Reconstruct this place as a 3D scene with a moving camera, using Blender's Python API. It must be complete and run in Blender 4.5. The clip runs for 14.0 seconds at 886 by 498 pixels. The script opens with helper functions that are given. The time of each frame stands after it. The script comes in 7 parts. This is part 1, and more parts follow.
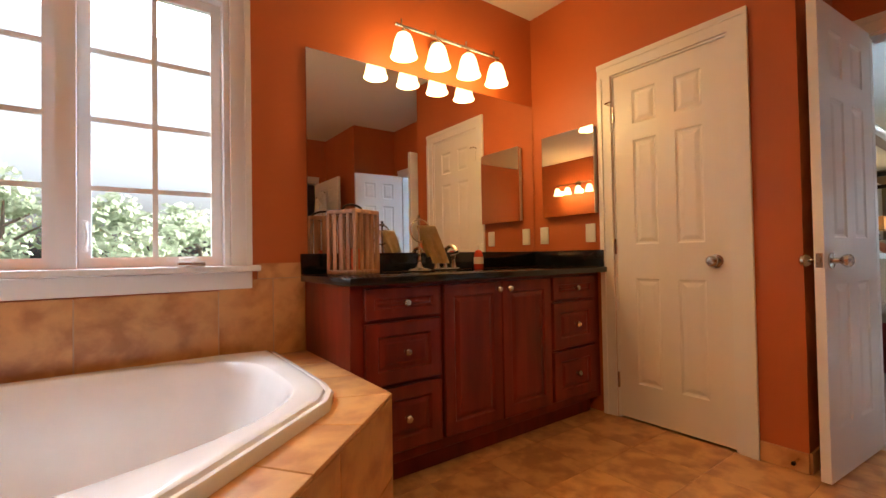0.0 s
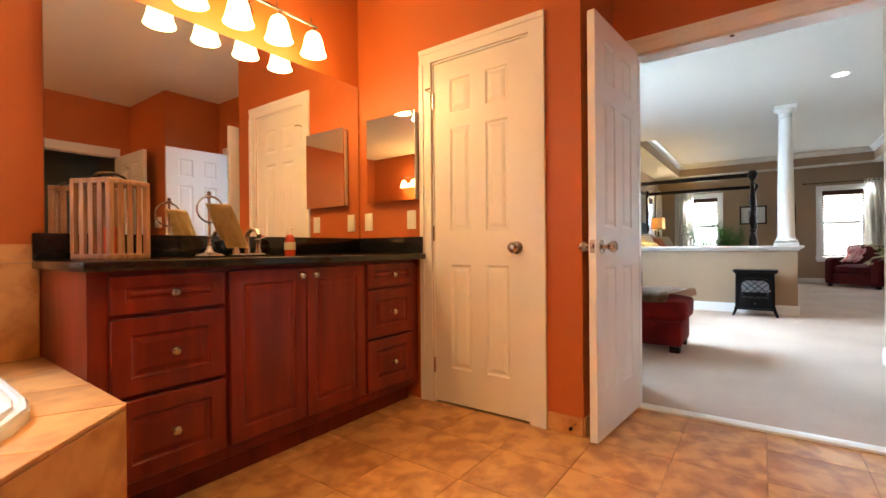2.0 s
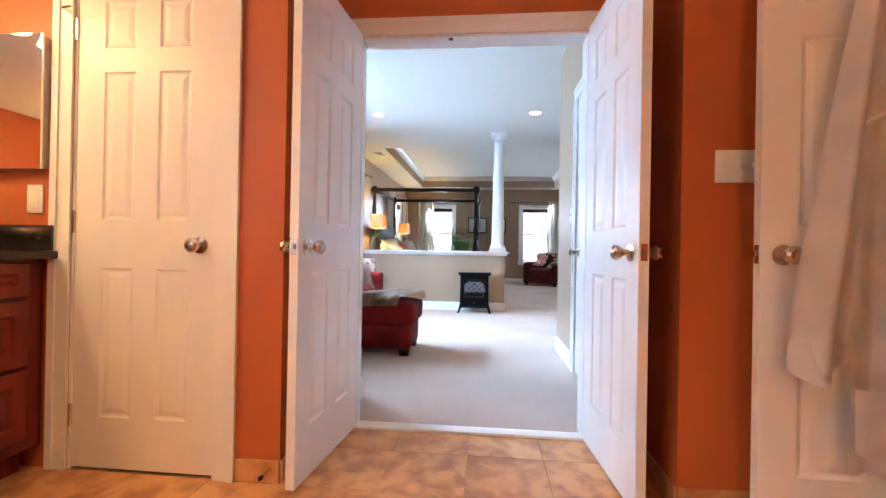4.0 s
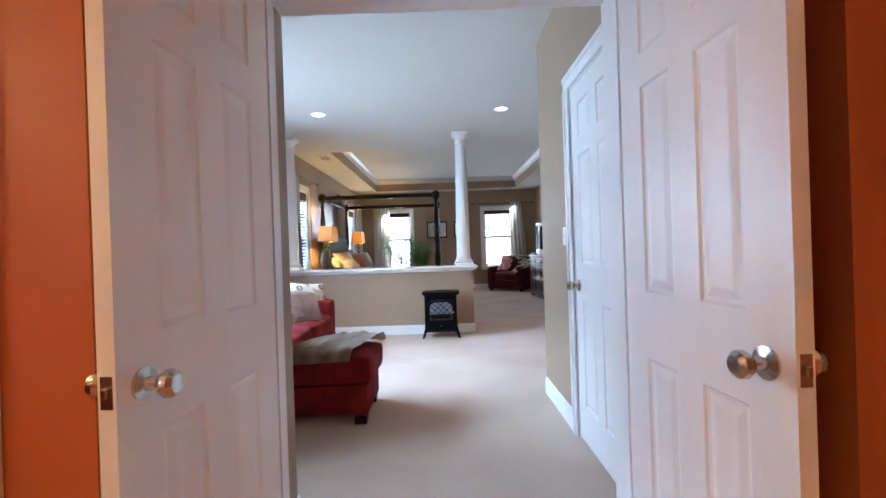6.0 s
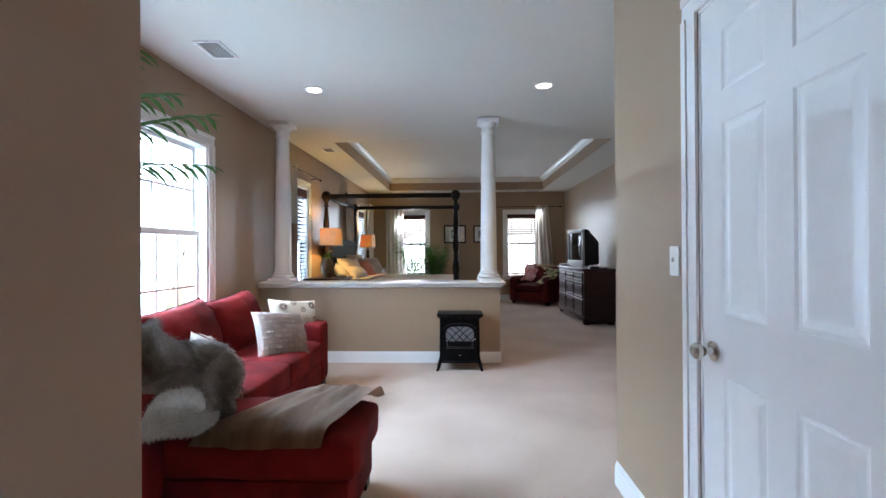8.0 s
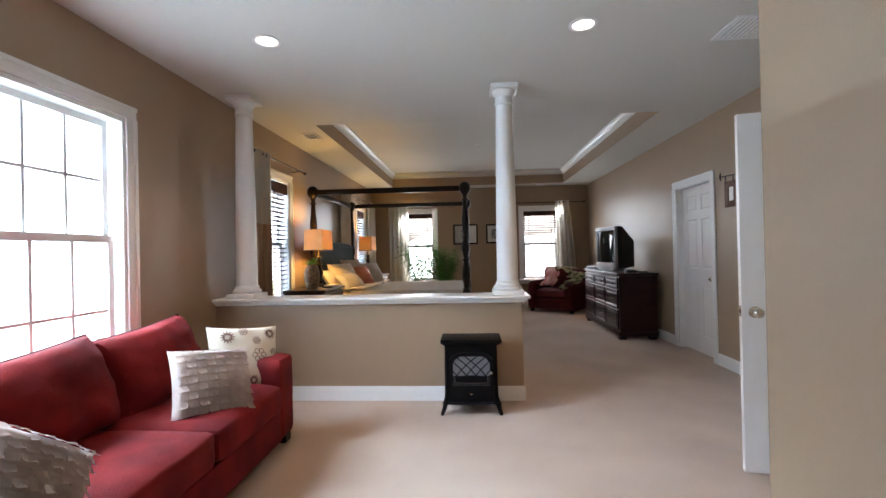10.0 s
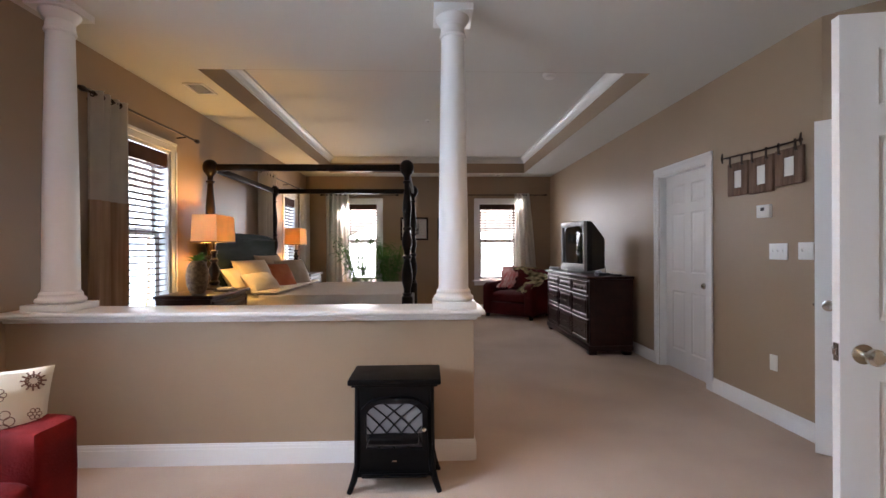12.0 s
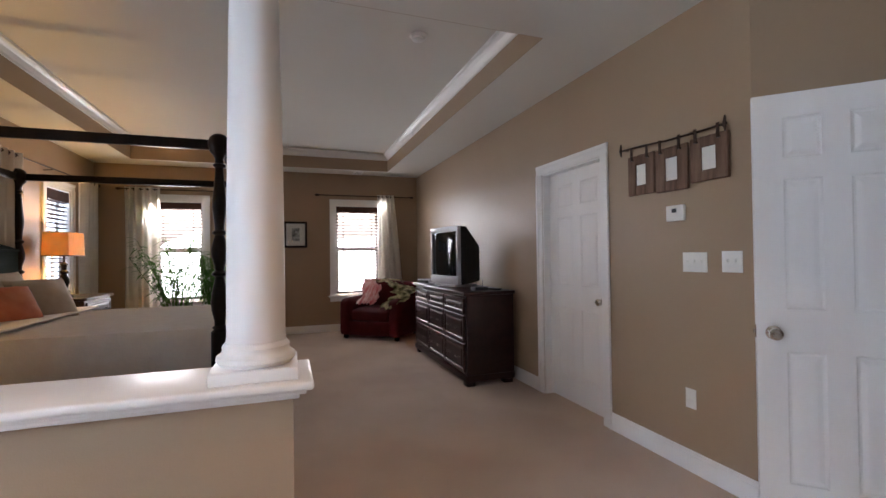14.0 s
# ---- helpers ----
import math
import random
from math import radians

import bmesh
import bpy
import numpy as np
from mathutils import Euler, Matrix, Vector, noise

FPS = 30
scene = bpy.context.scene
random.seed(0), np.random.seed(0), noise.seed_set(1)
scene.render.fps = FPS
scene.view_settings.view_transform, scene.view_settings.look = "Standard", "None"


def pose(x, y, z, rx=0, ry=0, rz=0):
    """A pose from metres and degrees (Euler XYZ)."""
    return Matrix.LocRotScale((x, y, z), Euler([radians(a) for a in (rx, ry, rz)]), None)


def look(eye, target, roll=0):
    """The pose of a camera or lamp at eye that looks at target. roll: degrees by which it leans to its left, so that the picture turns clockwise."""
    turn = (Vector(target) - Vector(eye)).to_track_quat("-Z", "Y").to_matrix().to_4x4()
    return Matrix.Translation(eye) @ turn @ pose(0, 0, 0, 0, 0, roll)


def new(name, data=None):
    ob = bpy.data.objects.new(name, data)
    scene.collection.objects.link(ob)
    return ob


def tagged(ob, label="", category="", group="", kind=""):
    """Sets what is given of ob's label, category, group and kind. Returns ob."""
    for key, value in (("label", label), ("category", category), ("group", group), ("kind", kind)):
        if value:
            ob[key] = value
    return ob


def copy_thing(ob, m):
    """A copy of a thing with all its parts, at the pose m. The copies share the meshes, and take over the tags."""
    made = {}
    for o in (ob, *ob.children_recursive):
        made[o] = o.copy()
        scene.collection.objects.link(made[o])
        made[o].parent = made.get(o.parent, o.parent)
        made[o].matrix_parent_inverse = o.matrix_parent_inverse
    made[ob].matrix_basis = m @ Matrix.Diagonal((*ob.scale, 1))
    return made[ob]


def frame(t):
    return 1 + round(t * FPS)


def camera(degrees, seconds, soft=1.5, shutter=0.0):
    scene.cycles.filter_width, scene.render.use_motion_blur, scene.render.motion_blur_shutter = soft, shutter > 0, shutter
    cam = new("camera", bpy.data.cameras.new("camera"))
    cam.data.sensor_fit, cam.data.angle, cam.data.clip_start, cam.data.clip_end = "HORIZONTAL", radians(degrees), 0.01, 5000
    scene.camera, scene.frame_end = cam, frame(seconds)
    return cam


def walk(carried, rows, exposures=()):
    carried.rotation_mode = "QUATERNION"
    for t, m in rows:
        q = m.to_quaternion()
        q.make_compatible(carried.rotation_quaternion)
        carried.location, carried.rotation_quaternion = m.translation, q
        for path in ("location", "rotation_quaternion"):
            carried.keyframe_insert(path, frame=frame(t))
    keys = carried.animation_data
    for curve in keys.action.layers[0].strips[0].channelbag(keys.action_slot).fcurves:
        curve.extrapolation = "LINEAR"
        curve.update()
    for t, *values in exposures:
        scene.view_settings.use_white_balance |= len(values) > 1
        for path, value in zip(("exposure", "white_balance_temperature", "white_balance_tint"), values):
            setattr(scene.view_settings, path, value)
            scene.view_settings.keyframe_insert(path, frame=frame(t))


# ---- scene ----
cam = camera(90.2, 14.0)
PATH = [
    (0, (1.035, 0.0, 0.956), (2.214, 1.616, 0.992), -1.0),
    (0.5, (1.086, -0.011, 0.946), (2.388, 1.506, 0.963), -0.6),
    (1, (1.151, -0.036, 0.934), (2.557, 1.387, 0.932), -0.2),
    (1.5, (1.221, -0.059, 0.92), (2.741, 1.24, 0.911), 0.1),
    (2, (1.299, -0.077, 0.914), (2.92, 1.094, 0.909), -0.5),
    (2.5, (1.41, -0.13, 0.902), (3.147, 0.862, 0.901), -1.5),
    (3, (1.518, -0.173, 0.907), (3.376, 0.566, 0.899), -1.8),
    (3.5, (1.64, -0.201, 0.884), (3.585, 0.264, 0.889), -1.3),
    (4, (1.766, -0.154, 0.909), (3.757, 0.038, 0.916), 1.0),
    (4.2, (1.863, -0.148, 0.95), (3.859, -0.014, 0.934), 1.7),
    (6.5, (2.777, -0.013, 1.178), (4.777, -0.027, 1.184), -2.1),
    (7, (3.053, 0.018, 1.203), (5.053, 0.049, 1.206), 0.3),
    (9.5, (4.45, -0.022, 1.288), (6.445, 0.112, 1.299), -1.8),
    (10, (4.729, -0.021, 1.289), (6.724, 0.106, 1.3), -1.2),
    (10.5, (5.021, -0.031, 1.283), (7.019, 0.071, 1.305), -0.2),
    (11, (5.314, -0.074, 1.274), (7.313, 0.001, 1.296), 0.4),
    (11.5, (5.61, -0.129, 1.267), (7.61, -0.086, 1.27), 0.2),
    (12, (5.911, -0.179, 1.263), (7.91, -0.246, 1.262), -0.2),
    (12.5, (6.191, -0.232, 1.259), (8.18, -0.438, 1.262), -0.8),
    (13, (6.472, -0.303, 1.258), (8.451, -0.591, 1.28), -1.6),
    (13.5, (6.752, -0.373, 1.282), (8.705, -0.802, 1.309), -1.3),
    (14, (7.033, -0.438, 1.294), (8.92, -1.099, 1.322), -0.7),
]
EXPOSURES = [(0, 1.07, 6000, 9), (1.5, 1.72, 6350, 8), (3, 2.0, 5900, 10), (4.2, 2.1, 5300, 11), (6.5, 1.32, 5650, 12), (9.5, 1.12, 6250, 14), (11, 1.16, 6750, 20), (12, 1.10, 6750, 22), (14, 1.12, 6750, 22)]
walk(cam, [(t, look(eye, target, roll)) for t, eye, target, roll in PATH], EXPOSURES)

# ---- world, sun, exposure ----
world = bpy.data.worlds.new("world")
scene.world = world
world.use_nodes = True
wn = world.node_tree
sky = wn.nodes.new("ShaderNodeTexSky")
sky.sky_type = "NISHITA"
sky.sun_disc = False
sky.dust_density = 10.0
sky.ozone_density = 0.6
SUN_EL, SUN_AZ = radians(40), radians(84)
sky.sun_elevation = SUN_EL
sky.sun_rotation = SUN_AZ
wn.nodes["Background"].inputs["Strength"].default_value = 0.15
hazy = wn.nodes.new("ShaderNodeHueSaturation")
hazy.inputs["Saturation"].default_value, hazy.inputs["Value"].default_value = 0.35, 2.1
wn.links.new(sky.outputs[0], hazy.inputs["Color"])
wn.links.new(hazy.outputs[0], wn.nodes["Background"].inputs["Color"])
sun = new("sun", bpy.data.lights.new("sun", "SUN"))
sun.data.energy, sun.data.angle, sun.data.color = 5.0, radians(0.5), (1.0, 0.95, 0.87)
sv = Vector((math.sin(SUN_AZ) * math.cos(SUN_EL), math.cos(SUN_AZ) * math.cos(SUN_EL), math.sin(SUN_EL)))
sun.matrix_world = look(sv * 40, (0, 0, 0))


def area_lamp(name, eye, target, w, h, energy, color):
    d = bpy.data.lights.new(name, "AREA")
    d.shape, d.size, d.size_y, d.energy, d.color = "RECTANGLE", w, h, energy, color
    ob = new(name, d)
    ob.matrix_world = look(eye, target)
    return ob


def bulb(name, at, energy, color, radius=0.03):
    d = bpy.data.lights.new(name, "POINT")
    d.energy, d.color, d.shadow_soft_size = energy, color, radius
    ob = new(name, d)
    ob.location = at
    return ob


DAY = (0.62, 0.81, 1.0)
WARM = (1.0, 0.58, 0.18)
area_lamp("sky_light_sitting", (6.80, 2.95, 1.60), (6.80, 0.9, 0.95), 3.2, 2.4, 150, (0.57, 0.79, 1.0))
area_lamp("sky_light_high", (6.60, 4.70, 4.60), (6.60, 2.0, 1.1), 5.0, 3.4, 1500, (0.56, 0.78, 1.0))
area_lamp("sky_light_bed", (9.9, 2.50, 1.35), (9.9, 0, 0.9), 0.9, 1.7, 15, DAY)
area_lamp("sky_light_corner", (13.82, 2.50, 1.35), (13.82, 0, 0.9), 1.1, 1.7, 16, DAY)
area_lamp("sky_light_east", (15.1, 1.2, 1.45), (12, 0.6, 0.2), 0.9, 1.75, 40, (0.84, 0.93, 1.0))
area_lamp("sky_light_east", (15.1, -1.6, 1.45), (12, -1.7, 0.2), 0.95, 1.75, 30, (0.80, 0.91, 1.0))
area_lamp("sky_light_bath", (0.75, 3.3, 3.0), (1.2, 0.8, 1.0), 1.9, 1.1, 105, (0.90, 0.95, 1.0))
for bx in (2.24, 2.46, 2.68, 2.90):
    bulb("vanity_bulb", (bx, 1.97, 2.03), 1.65, WARM, 0.035)
for by in (-0.75, -0.35):
    bulb("far_vanity_bulb", (-0.60, by, 2.03), 5.0, WARM, 0.035)


def spot(name, at, energy, color):
    d = bpy.data.lights.new(name, "SPOT")
    d.energy, d.color, d.shadow_soft_size, d.spot_size, d.spot_blend = energy, color, 0.06, radians(110), 0.7
    ob = new(name, d)
    ob.location = at
    return ob


for cx, cy in ((7.61, 1.32), (7.61, -0.77)):
    spot("can_bulb", (cx, cy, 2.715), 20, (1.0, 0.66, 0.36))
# unseen warm fill, added to brighten the bath floor and vanity fronts
spot("bath_fill_spot", (1.95, 0.45, 2.615), 26, (1.0, 0.60, 0.24))
for lx, ly in ((10.48, 2.00), (13.27, 2.00)):
    bulb("table_lamp_bulb", (lx, ly, 1.47), 15.5, (1.0, 0.65, 0.20), 0.04)


# ---- materials ----
def mat(name, c1, c2=None, scale=3.0, rough=0.5, metal=0.0, bump=0.0, bscale=60.0, rvar=0.0, detail=4.0, stretch=None, coat=0.0, fine=0.0, sheen=0.0, per_ob=0.0, spec=0.5):
    m = bpy.data.materials.new(name)
    m.use_nodes = True
    nt = m.node_tree
    n, l = nt.nodes, nt.links
    b = n["Principled BSDF"]
    b.inputs["Roughness"].default_value = rough
    b.inputs["Metallic"].default_value = metal
    b.inputs["Coat Weight"].default_value = coat
    b.inputs["Sheen Weight"].default_value = sheen
    b.inputs["Specular IOR Level"].default_value = spec
    tc = n.new("ShaderNodeTexCoord")
    mp = n.new("ShaderNodeMapping")
    l.new(tc.outputs["Object"], mp.inputs[0])
    if stretch:
        mp.inputs["Scale"].default_value = stretch
    if c2 is None:
        c2 = tuple(v * 0.9 for v in c1)
    nz = n.new("ShaderNodeTexNoise")
    nz.inputs["Scale"].default_value, nz.inputs["Detail"].default_value = scale, detail
    l.new(mp.outputs[0], nz.inputs["Vector"])
    rp = n.new("ShaderNodeValToRGB")
    rp.color_ramp.elements[0].position, rp.color_ramp.elements[1].position = 0.35, 0.65
    rp.color_ramp.elements[0].color, rp.color_ramp.elements[1].color = (*c1, 1), (*c2, 1)
    l.new(nz.outputs["Fac"], rp.inputs[0])
    out = rp.outputs[0]
    if fine:
        n2 = n.new("ShaderNodeTexNoise")
        n2.inputs["Scale"].default_value, n2.inputs["Detail"].default_value = bscale * 0.6, 3
        l.new(mp.outputs[0], n2.inputs["Vector"])
        hv = n.new("ShaderNodeHueSaturation")
        mr = n.new("ShaderNodeMapRange")
        mr.inputs["To Min"].default_value, mr.inputs["To Max"].default_value = 1 - fine, 1 + fine
        l.new(n2.outputs["Fac"], mr.inputs["Value"])
        l.new(mr.outputs[0], hv.inputs["Value"])
        l.new(out, hv.inputs["Color"])
        out = hv.outputs[0]
    if per_ob:
        oi = n.new("ShaderNodeObjectInfo")
        hv = n.new("ShaderNodeHueSaturation")
        mr = n.new("ShaderNodeMapRange")
        mr.inputs["To Min"].default_value, mr.inputs["To Max"].default_value = 1 - per_ob, 1 + per_ob
        l.new(oi.outputs["Random"], mr.inputs["Value"])
        l.new(mr.outputs[0], hv.inputs["Value"])
        l.new(out, hv.inputs["Color"])
        out = hv.outputs[0]
    l.new(out, b.inputs["Base Color"])
    if rvar:
        mr = n.new("ShaderNodeMapRange")
        mr.inputs["To Min"].default_value, mr.inputs["To Max"].default_value = rough - rvar, rough + rvar
        l.new(nz.outputs["Fac"], mr.inputs["Value"])
        l.new(mr.outputs[0], b.inputs["Roughness"])
    if bump:
        nb = n.new("ShaderNodeTexNoise")
        nb.inputs["Scale"].default_value, nb.inputs["Detail"].default_value = bscale, 3
        l.new(mp.outputs[0], nb.inputs["Vector"])
        bp = n.new("ShaderNodeBump")
        bp.inputs["Strength"].default_value, bp.inputs["Distance"].default_value = min(1, bump), 0.002 * max(1, bump)
        l.new(nb.outputs["Fac"], bp.inputs["Height"])
        l.new(bp.outputs[0], b.inputs["Normal"])
    return m


def glow(name, color, strength, base=(0.8, 0.8, 0.8)):
    m = bpy.data.materials.new(name)
    m.use_nodes = True
    b = m.node_tree.nodes["Principled BSDF"]
    b.inputs["Base Color"].default_value = (*base, 1)
    b.inputs["Emission Color"].default_value = (*color, 1)
    b.inputs["Emission Strength"].default_value = strength
    return m


def glass_mat(name, rough=0.0, color=(1, 1, 1)):
    m = bpy.data.materials.new(name)
    m.use_nodes = True
    b = m.node_tree.nodes["Principled BSDF"]
    b.inputs["Base Color"].default_value = (*color, 1)
    b.inputs["Transmission Weight"].default_value = 1
    b.inputs["Roughness"].default_value = rough
    b.inputs["IOR"].default_value = 1.45
    return m


def fabric_mat(name, color, trans, c2=None, stretch=None):
    m = mat(name, color, c2 or tuple(v * 0.9 for v in color), scale=8, stretch=stretch, rough=0.9, bump=0.5, bscale=300)
    nt = m.node_tree
    b = nt.nodes["Principled BSDF"]
    tr = nt.nodes.new("ShaderNodeBsdfTranslucent")
    tr.inputs[0].default_value = (*color, 1)
    mx = nt.nodes.new("ShaderNodeMixShader")
    mx.inputs[0].default_value = trans
    nt.links.new(b.outputs[0], mx.inputs[1])
    nt.links.new(tr.outputs[0], mx.inputs[2])
    nt.links.new(mx.outputs[0], nt.nodes["Material Output"].inputs[0])
    return m


M_ORANGE = mat("burnt_orange_paint", (0.46, 0.112, 0.020), (0.43, 0.101, 0.018), scale=1.5, rough=0.5, bump=0.35, bscale=180)
M_BEIGE = mat("taupe_paint", (0.334, 0.231, 0.145), (0.32, 0.218, 0.135), scale=1.2, rough=0.42, bump=0.35, bscale=180)
M_GREY = mat("grey_paint", (0.22, 0.25, 0.25), rough=0.6, bump=0.3, bscale=180)
M_CEIL = mat("ceiling_paint", (0.62, 0.59, 0.53), (0.605, 0.575, 0.515), scale=1.0, rough=0.9, bump=0.5, bscale=120)
M_BCEIL = mat("bath_ceiling_paint", (0.74, 0.68, 0.58), (0.72, 0.66, 0.56), scale=1.0, rough=0.9, bump=0.5, bscale=120)
M_WHITE = mat("white_trim_paint", (0.78, 0.76, 0.73), (0.75, 0.73, 0.70), scale=2, rough=0.32, bump=0.08, bscale=90)
M_DOOR = mat("white_door_paint", (0.78, 0.75, 0.71), (0.75, 0.72, 0.68), scale=2, rough=0.36, bump=0.25, bscale=70, stretch=(3, 3, 0.4))
M_CARPET = mat("beige_carpet", (0.445, 0.312, 0.220), (0.535, 0.39, 0.285), scale=1.6, rough=1.0, bump=3.0, bscale=220, fine=0.22, sheen=0.25)
M_TILE = mat("travertine_tile", (0.37, 0.155, 0.047), (0.62, 0.32, 0.115), scale=9.5, rough=0.33, rvar=0.08, bump=0.5, bscale=14, detail=10, fine=0.12, per_ob=0.07)
def own_offset(m):
    """Gives each object its own stretch of the pattern."""
    n, l = m.node_tree.nodes, m.node_tree.links
    oi, ml = n.new("ShaderNodeObjectInfo"), n.new("ShaderNodeMath")
    ml.operation = "MULTIPLY"
    ml.inputs[1].default_value = 57.0
    l.new(oi.outputs["Random"], ml.inputs[0])
    l.new(ml.outputs[0], n["Mapping"].inputs["Location"])


own_offset(M_TILE)
M_TILE.node_tree.nodes["Color Ramp"].color_ramp.elements[0].position = 0.38
M_TILE.node_tree.nodes["Color Ramp"].color_ramp.elements[1].position = 0.60
M_TUBTILE = mat("tub_travertine_tile", (0.38, 0.160, 0.048), (0.58, 0.30, 0.105), scale=9, rough=0.36, rvar=0.08, bump=0.5, bscale=14, detail=10, fine=0.10, per_ob=0.06)
own_offset(M_TUBTILE)
M_TUBTILE.node_tree.nodes["Color Ramp"].color_ramp.elements[1].position = 0.58
for m_ in (M_TILE, M_TUBTILE):
    m_.node_tree.nodes["Noise Texture"].inputs["Distortion"].default_value = 0.25
M_GROUT = mat("tan_grout", (0.46, 0.31, 0.18), rough=0.9, bump=0.6, bscale=200)
M_CHERRY = mat("cherry_wood", (0.115, 0.011, 0.005), (0.20, 0.021, 0.008), scale=3.5, rough=0.33, bump=0.1, bscale=60, detail=8, stretch=(4, 4, 0.5), spec=0.35)
M_ESPRESSO = mat("espresso_wood", (0.006, 0.004, 0.003), (0.014, 0.007, 0.005), scale=4, rough=0.3, bump=0.1, bscale=60, stretch=(3, 3, 0.6), spec=0.18)
M_MAHOG = mat("mahogany_wood", (0.016, 0.004, 0.0035), (0.028, 0.007, 0.005), scale=4, rough=0.30, bump=0.1, bscale=60, stretch=(0.6, 3, 3), spec=0.3)
M_GRANITE = mat("black_granite", (0.004, 0.004, 0.005), (0.014, 0.014, 0.016), scale=160, rough=0.12, detail=2)
M_NICKEL = mat("brushed_nickel", (0.62, 0.58, 0.52), rough=0.22, metal=1.0, bscale=80)
M_CHROME = mat("chrome", (0.75, 0.74, 0.72), rough=0.08, metal=1.0)
M_BRONZE = mat("dark_bronze", (0.05, 0.03, 0.02), rough=0.4, metal=0.7)
M_ACRYLIC = mat("white_acrylic", (0.82, 0.79, 0.77), rough=0.1, coat=0.3)
M_RED = mat("red_microfiber", (0.21, 0.010, 0.009), (0.10, 0.0035, 0.004), scale=4, rough=0.85, bump=1.0, bscale=110, spec=0.2, fine=0.14)
M_BLACK = mat("black_iron", (0.0035, 0.0035, 0.004), rough=0.45, spec=0.12, bump=0.5, bscale=140)
M_PLASTIC = mat("white_plastic", (0.78, 0.76, 0.70), rough=0.35)
M_MIRROR = mat("mirror_silver", (0.90, 0.90, 0.89), (0.9, 0.9, 0.89), rough=0.0, metal=1.0)
M_GLASS = glass_mat("window_glass")
M_BULBGLASS = glow("lit_frosted_glass", (1.0, 0.64, 0.28), 2.2)
M_CANGLOW = glow("lit_can_lens", (1.0, 0.93, 0.82), 2.6)


# ---- mesh helpers ----
def box(bm, x0, x1, y0, y1, z0, z1):
    vs = [bm.verts.new(p) for p in ((x0, y0, z0), (x1, y0, z0), (x1, y1, z0), (x0, y1, z0), (x0, y0, z1), (x1, y0, z1), (x1, y1, z1), (x0, y1, z1))]
    for f in ((3, 2, 1, 0), (4, 5, 6, 7), (0, 1, 5, 4), (1, 2, 6, 5), (2, 3, 7, 6), (3, 0, 4, 7)):
        bm.faces.new([vs[i] for i in f])
    return vs


def bevel(bm, w, seg=2):
    bmesh.ops.remove_doubles(bm, verts=bm.verts, dist=1e-6)
    bmesh.ops.recalc_face_normals(bm, faces=bm.faces)
    es = [e for e in bm.edges if len(e.link_faces) == 2 and e.calc_face_angle(0) > 0.5]
    bmesh.ops.bevel(bm, geom=es, offset=w, segments=seg, affect="EDGES", profile=0.5)


def rbox(x0, x1, y0, y1, z0, z1, w=0.004, seg=2):
    bm = bmesh.new()
    box(bm, x0, x1, y0, y1, z0, z1)
    bevel(bm, w, seg)
    return bm


def boxes(lst, w=0.0, seg=1):
    bm = bmesh.new()
    for b in lst:
        t = bmesh.new()
        box(t, *b)
        if w:
            bevel(t, w, seg)
        me = bpy.data.meshes.new("t")
        t.to_mesh(me)
        t.free()
        bm.from_mesh(me)
        bpy.data.meshes.remove(me)
    return bm


def lathe(profile, seg=24, at=(0, 0, 0), bm=None):
    bm = bm or bmesh.new()
    rings = []
    for r, z in profile:
        if r < 1e-5:
            rings.append([bm.verts.new((at[0], at[1], at[2] + z))])
        else:
            rings.append([bm.verts.new((at[0] + r * math.cos(2 * math.pi * i / seg), at[1] + r * math.sin(2 * math.pi * i / seg), at[2] + z)) for i in range(seg)])
    for a, b in zip(rings, rings[1:]):
        for i in range(seg):
            j = (i + 1) % seg
            if len(a) == 1 and len(b) == 1:
                continue
            if len(a) == 1:
                bm.faces.new((a[0], b[j], b[i]))
            elif len(b) == 1:
                bm.faces.new((a[i], a[j], b[0]))
            else:
                bm.faces.new((a[i], a[j], b[j], b[i]))
    return bm


def tube(points, r, seg=8, bm=None, closed=False):
    """A round bar along points; r is a number or one radius for each point."""
    bm = bm or bmesh.new()
    pts = [Vector(p) for p in points]
    rs = r if isinstance(r, (list, tuple)) else [r] * len(pts)
    rings, ref = [], None
    k = len(pts)
    for i, p in enumerate(pts):
        if closed:
            d = pts[(i + 1) % k] - pts[i - 1]
        else:
            d = pts[min(i + 1, k - 1)] - pts[max(i - 1, 0)]
        d.normalize()
        if ref is None:
            ref = d.orthogonal().normalized()
        ref = (ref - d * ref.dot(d)).normalized()
        other = d.cross(ref)
        rings.append([bm.verts.new(p + (ref * math.cos(a) + other * math.sin(a)) * rs[i]) for a in [2 * math.pi * j / seg for j in range(seg)]])
    pairs = list(zip(rings, rings[1:])) + ([(rings[-1], rings[0])] if closed else [])
    for a, b in pairs:
        for j in range(seg):
            bm.faces.new((a[j], a[(j + 1) % seg], b[(j + 1) % seg], b[j]))
    if not closed:
        bm.faces.new(list(reversed(rings[0])))
        bm.faces.new(rings[-1])
    return bm


def prism(outline, z0, z1, bm=None):
    bm = bm or bmesh.new()
    a = [bm.verts.new((x, y, z0)) for x, y in outline]
    b = [bm.verts.new((x, y, z1)) for x, y in outline]
    bm.faces.new(list(reversed(a)))
    bm.faces.new(b)
    for i in range(len(a)):
        j = (i + 1) % len(a)
        bm.faces.new((a[i], a[j], b[j], b[i]))
    return bm


def swap(bm, order):
    """Moves each vertex's coordinates into another order, for lathes and prisms that lie along another axis."""
    for v in bm.verts:
        c = v.co.copy()
        v.co = (c[order[0]], c[order[1]], c[order[2]])
    bmesh.ops.recalc_face_normals(bm, faces=bm.faces)
    return bm


